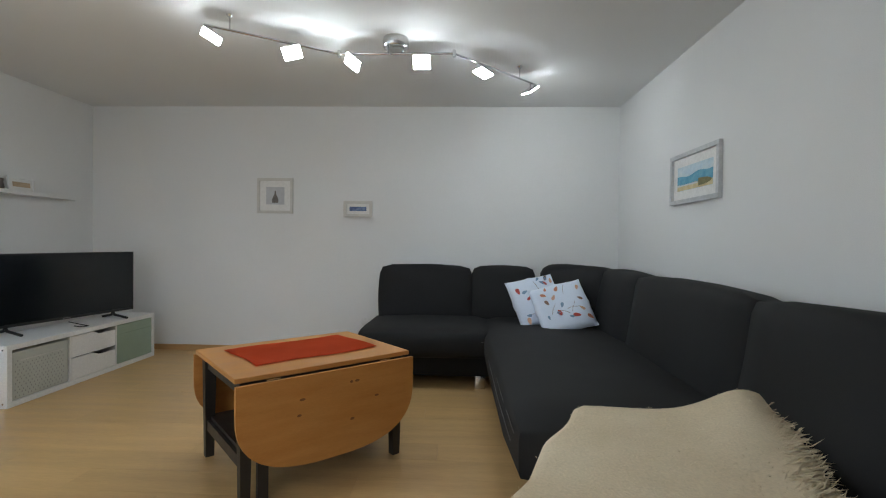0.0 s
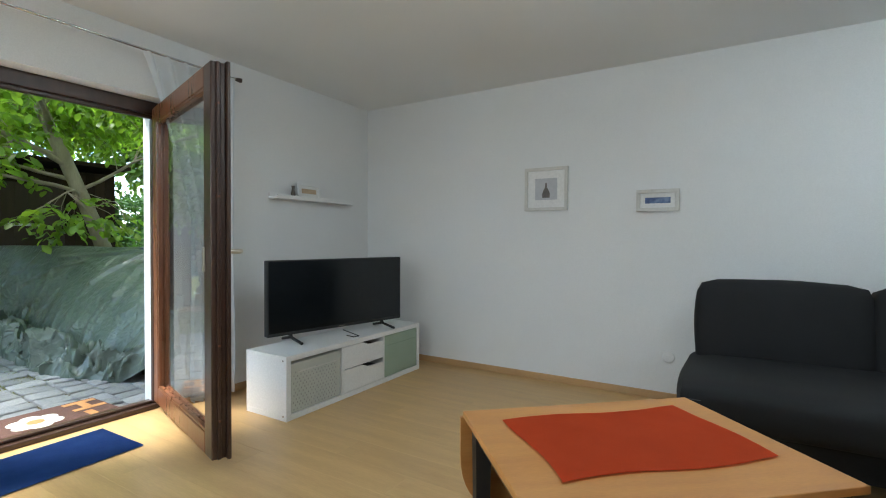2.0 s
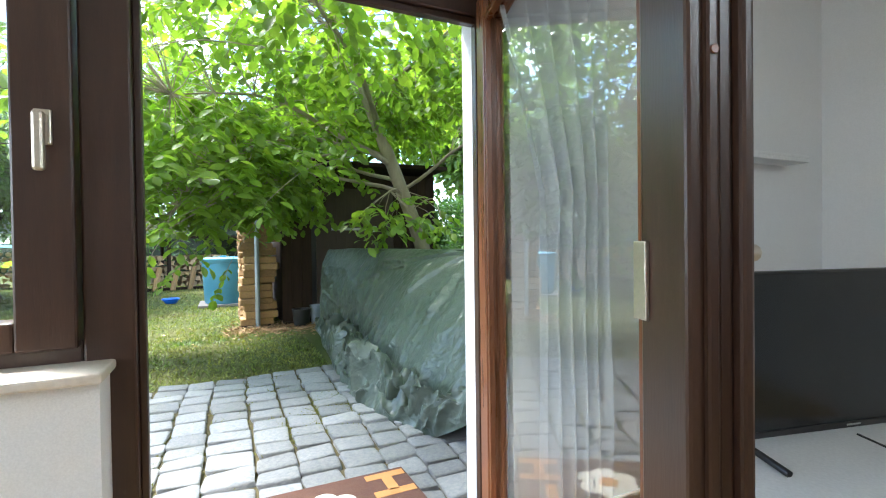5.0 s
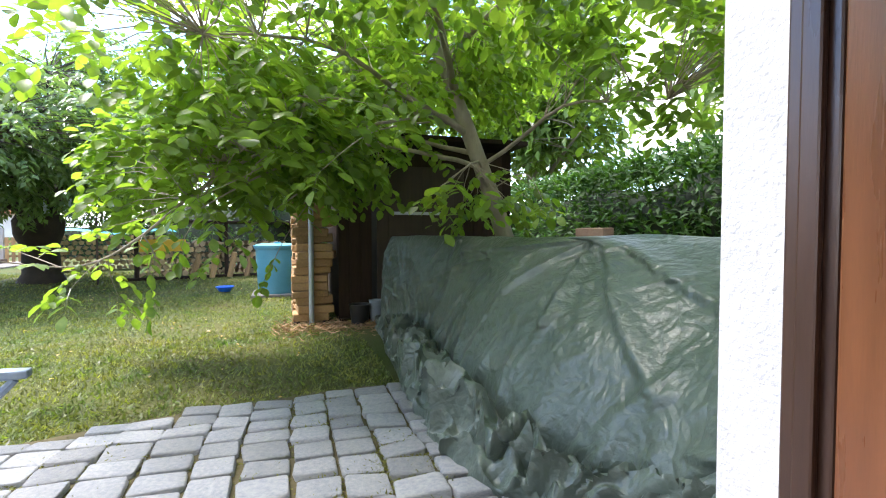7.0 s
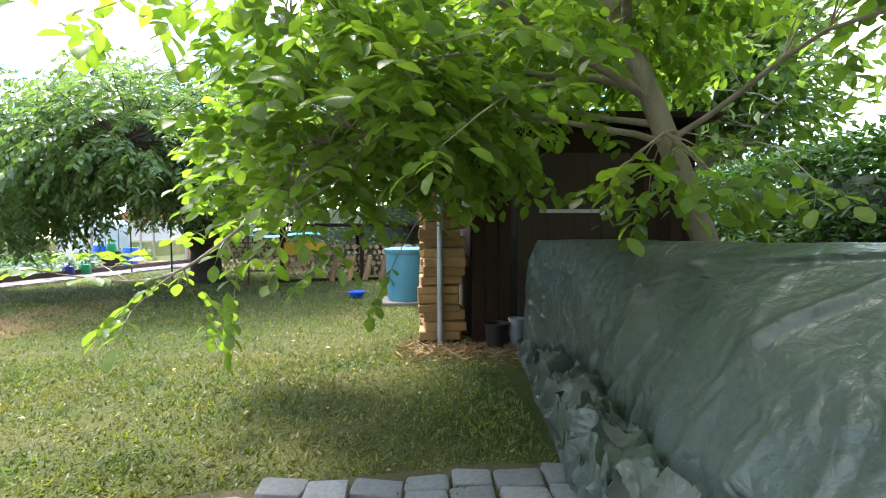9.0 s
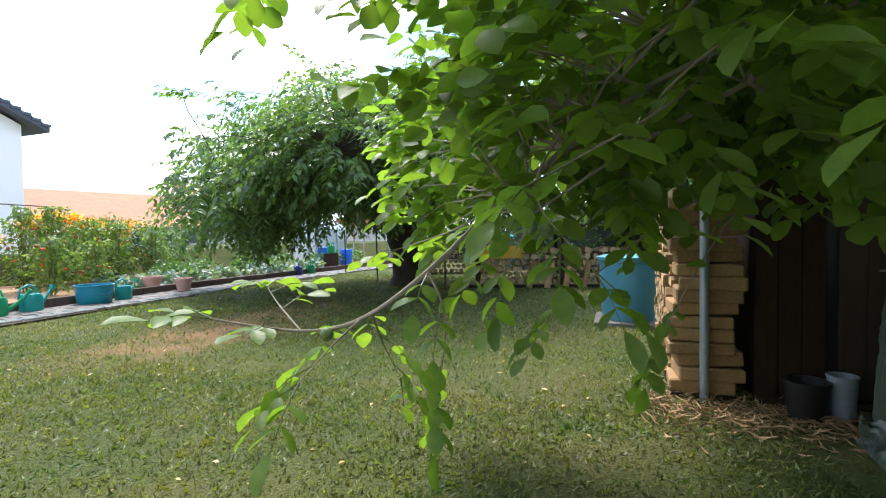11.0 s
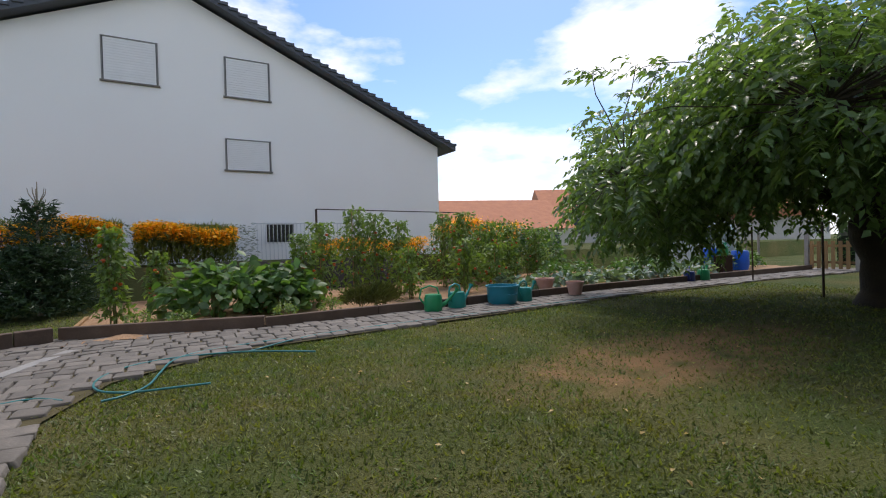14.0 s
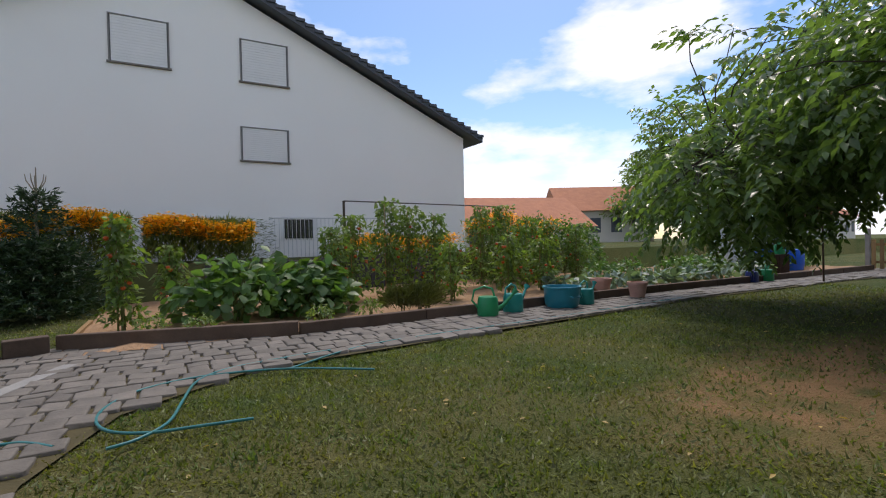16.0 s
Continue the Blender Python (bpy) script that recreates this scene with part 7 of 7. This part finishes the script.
for x0, x1, z0, z1 in ((-5.55, -4.14, 6.20, 7.45), (-8.79, -7.40, 6.14, 7.38), (-8.76, -7.36, 3.76, 4.74)):
    w_ = part("window", B((x0 + 6, HY + 22.0, z0 - GZ, x1 + 6, HY + 22.012, z1 - GZ)), mat("shutter_recess", (0.10, 0.10, 0.10)) if "shutter_recess" not in bpy.data.materials else bpy.data.materials["shutter_recess"], hs_)
    n = 16
    for k in range(n):
        za, zb = z0 + (z1 - z0) * k / n, z0 + (z1 - z0) * (k + 0.93) / n
        part("shutter_slat", B((x0 + 6.05, HY + 22.012, za - GZ, x1 + 5.95, HY + 22.03, zb - GZ)), M_SHUT, w_)
    part("sill", B((x0 + 5.95, HY + 22.0, z0 - GZ - 0.05, x1 + 6.05, HY + 22.07, z0 - GZ - 0.005)), M_COBBLE2, w_)
    part("frame", B((x0 + 5.99, HY + 22.0, z0 - GZ, x0 + 6.02, HY + 22.05, z1 - GZ + 0.03), (x1 + 5.98, HY + 22.0, z0 - GZ, x1 + 6.01, HY + 22.05, z1 - GZ + 0.03), (x0 + 6.02, HY + 22.0, z1 - GZ, x1 + 5.98, HY + 22.05, z1 - GZ + 0.03)), M_SHUTF, w_)
for x0, x1 in ((-9.45, -8.55), (-7.05, -6.1)):
    w_ = part("cellar_window", B((x0 + 6, HY + 22.0, 1.45, x1 + 6, HY + 22.02, 2.05)), M_BLACKP, hs_)
    part("frame", B((x0 + 5.9, HY + 22.0, 1.38, x0 + 6.0, HY + 22.04, 2.15), (x1 + 6.0, HY + 22.0, 1.38, x1 + 6.1, HY + 22.04, 2.15), (x0 + 6.0, HY + 22.0, 2.05, x1 + 6.0, HY + 22.04, 2.15)), M_WHITE, w_)
    for k in range(7):
        part("bar", T([(x0 + 6.06 + k * 0.13, HY + 22.03, 1.4), (x0 + 6.06 + k * 0.13, HY + 22.03, 2.05)], 0.01, 5), M_CHROME, w_)
rl_ = thing("railing", (-9.6, -16.2, UZ), "pale metal railing beside the cellar window", "railing")
for k in range(28):
    part("bar", T([(-1.9 + k * 0.125, 0, 0), (-1.9 + k * 0.125, 0, 1.2)], 0.009, 5), M_SILVER, rl_)
part("top_rail", T([(-1.9, 0, 1.2), (1.5, 0, 1.2)], 0.018, 6), M_SILVER, rl_)
part("side_rail", T([(1.5, 0, 1.2), (1.5, -0.75, 1.2)], 0.018, 6), M_SILVER, rl_)

M_ROOFRED = mat("orange_clay_roof", (0.40, 0.15, 0.075), (0.50, 0.21, 0.11), 2.0, 0.85, 0.5, 14.0, dist=0.05)
M_CREAM = mat("cream_render", (0.58, 0.54, 0.48), (0.64, 0.60, 0.54), 1.0, 0.9)


def far_house(x, y, w, d, h, ridge, rz, label):
    t = thing("far_house", (x, y, GZ), label, "house", kind="structure", rz=rz)
    part("wall", B((-w / 2, -d / 2, -0.5, w / 2, d / 2, h)), M_CREAM, t)
    bm = bmesh.new()
    bmesh.ops.convex_hull(bm, input=[bm.verts.new(p) for p in ((-w / 2 - .5, -d / 2 - .5, h - .1), (w / 2 + .5, -d / 2 - .5, h - .1), (-w / 2 - .5, d / 2 + .5, h - .1), (w / 2 + .5, d / 2 + .5, h - .1), (-w / 2 - .5, 0, ridge), (w / 2 + .5, 0, ridge))])
    rf = part("roof", bm, M_ROOFRED, t, "orange clay tile roof")
    for k in range(4):
        xx = -w / 2 + (k + 0.5) * w / 4
        part("window", B((xx - 0.5, d / 2, h * 0.45, xx + 0.5, d / 2 + 0.04, h * 0.8)), M_SLATE, t)


far_house(-28.2, -31.5, 9.5, 9, 2.2, 4.6, -18, "low cream house with orange tiled roof")
far_house(-43.6, -36.6, 8, 8, 4.0, 6.6, -30, "distant cream house with orange tiled roof")
far_house(-60, -26, 10, 9, 3.0, 5.6, 10, "distant house with orange tiled roof")

# ---- small things outside ----
M_MATB = mat("brown_coir_mat", (0.075, 0.032, 0.022), (0.11, 0.05, 0.033), 20.0, 0.95, 0.8, 200.0, dist=0.005)
M_MATO = mat("orange_mat_print", (0.42, 0.19, 0.06), (0.48, 0.23, 0.08), 20.0, 0.95, 0.5, 200.0)
M_MATW = mat("cream_mat_print", (0.66, 0.60, 0.50), (0.60, 0.54, 0.45), 20.0, 0.95, 0.5, 200.0)
structure("door_step", B((XO - 0.02, D0 + 0.002, GZ - 0.1, XO + 0.158, D1 - 0.014, GZ + 0.045), bevel=0.008), M_COBBLE2, "low stone step before the garden door", "step")
dm = thing("outdoor_mat", (-3.76, 2.32, GZ + 0.058), "brown coir doormat with orange bars and pale blossom", "door mat", rz=1)
part("mat", B((-0.215, -0.46, 0, 0.215, 0.46, 0.014), bevel=0.004), M_MATB, dm)
for x0, y0, x1, y1 in ((-0.19, 0.26, -0.14, 0.45), (-0.14, 0.33, -0.02, 0.38), (-0.03, 0.26, 0.02, 0.45), (0.06, 0.29, 0.19, 0.34), (-0.18, -0.45, -0.13, -0.26), (-0.13, -0.38, 0.02, -0.33), (0.02, -0.45, 0.07, -0.26), (0.10, -0.42, 0.18, -0.3), (-0.05, -0.22, 0.17, -0.17)):
    part("printed_bar", B((x0, y0, 0.014, x1, y1, 0.0155)), M_MATO, dm)
for k in range(6):
    a = k * 1.047
    part("printed_petal", lathe([(0.0001, 0.0022), (0.055, 0.002), (0.058, 0.0)], 14, at=(0.02 + 0.085 * math.cos(a), 0.05 + 0.085 * math.sin(a), 0.014)), M_MATW, dm)
part("printed_petal", lathe([(0.0001, 0.004), (0.045, 0.0035), (0.047, 0.0)], 14, at=(0.02, 0.05, 0.014)), M_MATO, dm)

ch = thing("garden_chair", (-4.42, 1.02, GZ + 0.045), "blue-grey folding garden chair on the terrace", "garden chair", rz=4)
M_CHAIRF = mat("grey_blue_metal", (0.22, 0.28, 0.36), (0.28, 0.34, 0.42), 8.0, 0.4, 0.1, 80.0, metal=0.3)
M_CHAIRS = mat("blue_mesh_fabric", (0.06, 0.10, 0.17), (0.08, 0.13, 0.21), 8.0, 0.8, 0.4, 300.0)
part("seat", P(-0.24, -0.22, 0.41, 0.24, 0.24, 0.44, 0.012, 0.004), M_CHAIRS, ch, smooth=50)
part("backrest", P(-0.24, -0.36, 0.46, 0.24, -0.33, 1.0, 0.012, 0.004), M_CHAIRS, ch, smooth=50)
for s in (-1, 1):
    part("armrest", P(s * 0.27 - 0.028, -0.32, 0.64, s * 0.27 + 0.028, 0.32, 0.675, 0.012, 0.002), M_CHAIRF, ch, smooth=50)
    part("leg", T([(s * 0.27, -0.30, 0.0), (s * 0.27, 0.28, 0.64)], 0.013, 8), M_CHAIRF, ch)
    part("leg", T([(s * 0.25, 0.33, 0.0), (s * 0.25, -0.34, 0.66), (s * 0.25, -0.36, 1.02)], 0.013, 8), M_CHAIRF, ch)

M_HOSE = mat("teal_garden_hose", (0.02, 0.16, 0.17), (0.03, 0.20, 0.21), 10.0, 0.4, 0.1, 60.0)


def smooth_line(pts, n=6):
    pts = [Vector((*p, GZ + 0.05) if len(p) == 2 else p) for p in pts]
    out = []
    for i in range(len(pts) - 1):
        p0, p1, p2, p3 = pts[max(i - 1, 0)], pts[i], pts[i + 1], pts[min(i + 2, len(pts) - 1)]
        for k in range(n):
            t = k / n
            out.append(0.5 * (2 * p1 + (p2 - p0) * t + (2 * p0 - 5 * p1 + 4 * p2 - p3) * t * t + (3 * p1 - p0 - 3 * p2 + p3) * t ** 3))
    return out + [pts[-1]]


for hose_way, hose_label in (([(-7.07, -5.73), (-6.40, -6.22), (-5.74, -6.40), (-5.27, -6.29), (-5.04, -5.99), (-4.97, -5.64), (-5.06, -5.32), (-5.29, -5.13), (-5.60, -5.07), (-5.91, -5.02)], "teal garden hose looped at the lawn edge"),
                             ([(-6.96, -6.77), (-6.23, -6.66), (-5.83, -6.52), (-5.61, -6.23), (-5.50, -5.73), (-5.41, -5.28), (-5.25, -5.05), (-5.09, -4.98)], "thin teal garden hose lying on the grass"),
                             ([(-4.81, -5.19), (-4.61, -5.39), (-4.40, -5.39), (-4.23, -5.27)], "dark blue hose lying on the path"),
                             ([(-6.40, -6.22), (-7.5, -6.8), (-9.5, -6.9), (-12.0, -7.05), (-14.0, -7.2)], "teal garden hose running along the path")):
    solo("garden_hose", T(smooth_line(hose_way), 0.011, 8), M_HOSE, hose_label, "hose", "garden hoses", 60)
dc = thing("drain_channel", (-4.3, -7.1, GZ + 0.03), "pale concrete drain channel across the path", "drain", rz=68)
part("slab", B((-0.62, -0.075, -0.02, 0.62, 0.075, 0.03), bevel=0.006), mat("pale_concrete", (0.24, 0.235, 0.225), (0.31, 0.30, 0.285), 8.0, 0.85, 0.4, 60.0), dc)
dg = thing("drain_grate", (-3.95, -5.55, GZ + 0.02), "dark iron drain grate in a concrete rim", "drain", rz=10)
part("rim", B((-0.28, -0.24, 0, 0.28, -0.18, 0.08), (-0.28, 0.18, 0, 0.28, 0.24, 0.08), (-0.28, -0.18, 0, -0.22, 0.18, 0.08), (0.22, -0.18, 0, 0.28, 0.18, 0.08), bevel=0.006), M_COBBLE2, dg)
for k in range(9):
    part("bar", B((-0.21 + k * 0.05, -0.18, 0.05, -0.19 + k * 0.05, 0.18, 0.065)), M_BLACKP, dg)
for x, y, z, s in ((-15.75, -3.05, 1.66, 0.16), (-15.2, -2.35, 1.62, 0.2)):
    bm = lathe([(0.0001, -s), (s * 0.55, -s * 0.8), (s * 0.6, -s * 0.2), (s * 0.4, s * 0.35), (s * 0.08, s * 0.75), (s * 0.12, s), (0.0001, s * 0.95)], 18)
    for v in bm.verts:
        v.co += Vector((noise.noise(v.co * 14), noise.noise(v.co * 14 + Vector((5, 0, 0))), 0)) * 0.06
    bg = solo("white_bag", bm, M_PILLOW, "crumpled white plastic bag hanging in the cherry tree", "bag", "bags in the cherry tree", 70)
    bg.matrix_basis = pose(x, y, z)
for x0, y0, x1, y1, z0, z1 in ((-15.35, 1.5, -9.0, 2.3, 1.75, 1.9),):
    solo("washing_line", T([(x0, y0, z0), ((x0 + x1) / 2, (y0 + y1) / 2, z0 - 0.03), (x1, y1, z1)], 0.004, 5), M_BLACKP, "thin dark line strung between shed and tree", "line")
tiny = thing("bed_edging", (-4.3, -9.9, GZ), "pale wooden batten edging the vegetable bed", "edging")
part("batten", B((-0.03, -1.1, 0, 0.03, 1.1, 0.1), bevel=0.006), M_LOGBARK, tiny)

# grass, clover and fallen leaves
def inside(x, y, poly):
    hit = False
    j = len(poly) - 1
    for i in range(len(poly)):
        xi, yi = poly[i]
        xj, yj = poly[j]
        if (yi > y) != (yj > y) and x < (xj - xi) * (y - yi) / (yj - yi) + xi:
            hit = not hit
        j = i
    return hit


gr = np.random.RandomState(14)
GP, GL = [], []
zones = [(-8.6, -4.6, -6.9, 2.9, 125000), (-12.5, -8.6, -7.0, 3.0, 60000), (-19.0, -12.5, -7.2, 2.0, 30000), (-4.3, -1.5, -12.3, -8.9, 9000)]
for x0, x1, y0, y1, n in zones:
    for x, y in zip(gr.uniform(x0, x1, n), gr.uniform(y0, y1, n)):
        dry = noise.noise((x * 0.8, y * 0.8, 3)) + 0.9 * max(0, 1 - math.hypot((x + 10.6) / 2.9, (y + 3.4) / 1.1))
        if gr.rand() < 0.25 + dry * 0.7 or inside(x, y, PAVE):
            continue
        GP.append((x, y, terrain(x, y) - 0.003))
        GL.append(0.028 + 0.03 * gr.rand() ** 2 + 0.002 * max(0, -9 - x))
GP, GL = np.array(GP), np.array(GL)
n = len(GP)
GD = np.stack([gr.normal(0, 0.6, n), gr.normal(0, 0.6, n), gr.uniform(0.2, 0.9, n)], 1)
tagged(new("grass", leaves("grass", M_GRASSB, GP, GD, np.stack([gr.normal(0, .5, n), gr.normal(0, .5, n), np.ones(n)], 1), GL, GL * gr.uniform(0.3, 0.7, n), LEAF_TINY)), "short clover and grass blades of the lawn", "grass", "", "stuff")
n = 260
FX, FY = gr.uniform(-17, -5.5, n), gr.uniform(-6.0, 2.6, n)
keep = np.array([not inside(a, b, PAVE) for a, b in zip(FX, FY)])
FP2 = np.stack([FX, FY, np.array([terrain(a, b) for a, b in zip(FX, FY)]) + 0.015], 1)[keep]
n = len(FP2)
tagged(new("fallen_leaves", leaves("fallen_leaves", leaf_mat("withered_leaf", (0.35, 0.22, 0.07), (0.45, 0.33, 0.12), 0.2), FP2, np.stack([gr.normal(0, 1, n), gr.normal(0, 1, n), gr.normal(0, .1, n)], 1), np.array((0, 0, 1.0)) + gr.normal(0, .2, (n, 3)), gr.uniform(0.035, 0.065, n), gr.uniform(0.018, 0.03, n), LEAF_SMALL)), "withered yellow leaves scattered on the lawn", "fallen leaves", "", "stuff")
n = 1500
HP = np.stack([gr.normal(-8.75, 0.25, n), gr.uniform(2.0, 4.3, n), np.full(n, GZ + 0.02)], 1)
tagged(new("straw", leaves("straw", mat("dry_straw", (0.34, 0.20, 0.10), (0.42, 0.28, 0.15), 9.0, 0.9), HP, np.stack([gr.normal(0, 1, n), gr.normal(0, 1, n), gr.uniform(0, .3, n)], 1), gr.normal(0, 1, (n, 3)), gr.uniform(0.06, 0.15, n), np.full(n, 0.005), LEAF_SMALL)), "dry straw scattered before the shed", "straw", "", "stuff")

# cobblestones: single stones where one walks past, the rest joined
rc = random.Random(90)


def stone_mesh(seed, material):
    q = random.Random(seed)
    bm = bmesh.new()
    box(bm, -0.5, -0.5, -0.7, 0.5, 0.5, 0.5, bevel=0.11, seg=2)
    for v in bm.verts:
        v.co.x += 0.13 * noise.noise(v.co * 1.4 + Vector((seed, 0, 0)))
        v.co.y += 0.13 * noise.noise(v.co * 1.4 + Vector((0, seed, 0)))
        v.co.z += 0.18 * noise.noise(Vector((v.co.x * 2, v.co.y * 2, seed)))
    bmesh.ops.delete(bm, geom=[f for f in bm.faces if f.calc_center_median().z < -0.6], context="FACES")
    return mesh_of("cobblestone", bm, material, 60)


STONES = [stone_mesh(s, M_COBBLE_SKY) for s in range(7)]
tmpl = []
for me in STONES:
    co = np.empty(len(me.vertices) * 3)
    me.vertices.foreach_get("co", co)
    tmpl.append((co.reshape(-1, 3), [tuple(p.vertices) for p in me.polygons]))
JV, JL_, JC, base_i, near = [], [], [], 0, 0
y = 3.27
while y > -8.9:
    w = rc.uniform(0.175, 0.245)
    x = -3.66 + rc.uniform(0, 0.1)
    while x > -26:
        L = rc.uniform(0.14, 0.22) if y > 0 else rc.uniform(0.16, 0.30)
        cx, cy = x - L / 2, y - w / 2 + 0.035 * math.sin(x * 1.7 + y) - 0.05 * (x + 3.7) * (y > -1)
        if inside(cx, cy, PAVE) and inside(cx - 0.05, cy + 0.02, PAVE):
            k = rc.randrange(7)
            sl, sw_ = (rc.uniform(0.84, 0.91), rc.uniform(0.90, 0.96)) if cy > -3 else (rc.uniform(0.90, 0.95), rc.uniform(0.92, 0.97))
            m = pose(cx, cy, GZ + 0.024 + rc.uniform(-0.005, 0.006), rc.gauss(0, 1.6), rc.gauss(0, 1.6), rc.gauss(0, 2.2)) @ Matrix.Diagonal((L * sl, w * sw_, 0.06, 1))
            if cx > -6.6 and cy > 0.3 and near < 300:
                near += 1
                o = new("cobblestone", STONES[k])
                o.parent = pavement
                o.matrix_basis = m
            else:
                v, f = tmpl[k]
                mm = np.array(m)
                JV.append(v @ mm[:3, :3].T + mm[:3, 3])
                for face in f:
                    JL_.extend(i + base_i for i in face)
                    JC.append(len(face))
                base_i += len(v)
        x -= L
    y -= w
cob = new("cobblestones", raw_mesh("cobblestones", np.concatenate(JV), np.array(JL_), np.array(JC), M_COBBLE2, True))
cob.parent = pavement
tagged(cob, "old grey cobblestones of path and terrace", "", "", "stuff")

# moss in the joints of the terrace
q = np.random.RandomState(71)
MP = []
for mx, my, sd, n in ((-5.05, 2.62, 0.16, 1500), (-4.75, 2.35, 0.14, 700), (-5.5, 1.95, 0.25, 500), (-5.9, 2.3, 0.22, 700), (-5.3, 1.1, 0.3, 600), (-4.6, 1.7, 0.25, 400), (-5.7, 1.3, 0.2, 600), (-4.4, -5.3, 0.4, 700)):
    MP.append(np.stack([q.normal(mx, sd, n), q.normal(my, sd * 0.7, n), np.full(n, GZ + 0.034) + q.uniform(0, 0.012, n)], 1))
MP = np.concatenate(MP)
n = len(MP)
tagged(new("moss", leaves("moss", leaf_mat("yellow_green_moss", (0.10, 0.115, 0.025), (0.16, 0.15, 0.04), 0.2, 0.8), MP, np.stack([q.normal(0, 1, n), q.normal(0, 1, n), q.uniform(0.1, 0.8, n)], 1), q.normal(0, 1, (n, 3)), q.uniform(0.012, 0.026, n), q.uniform(0.008, 0.016, n), LEAF_TINY)), "yellow-green moss growing between the cobblestones", "moss", "", "stuff")
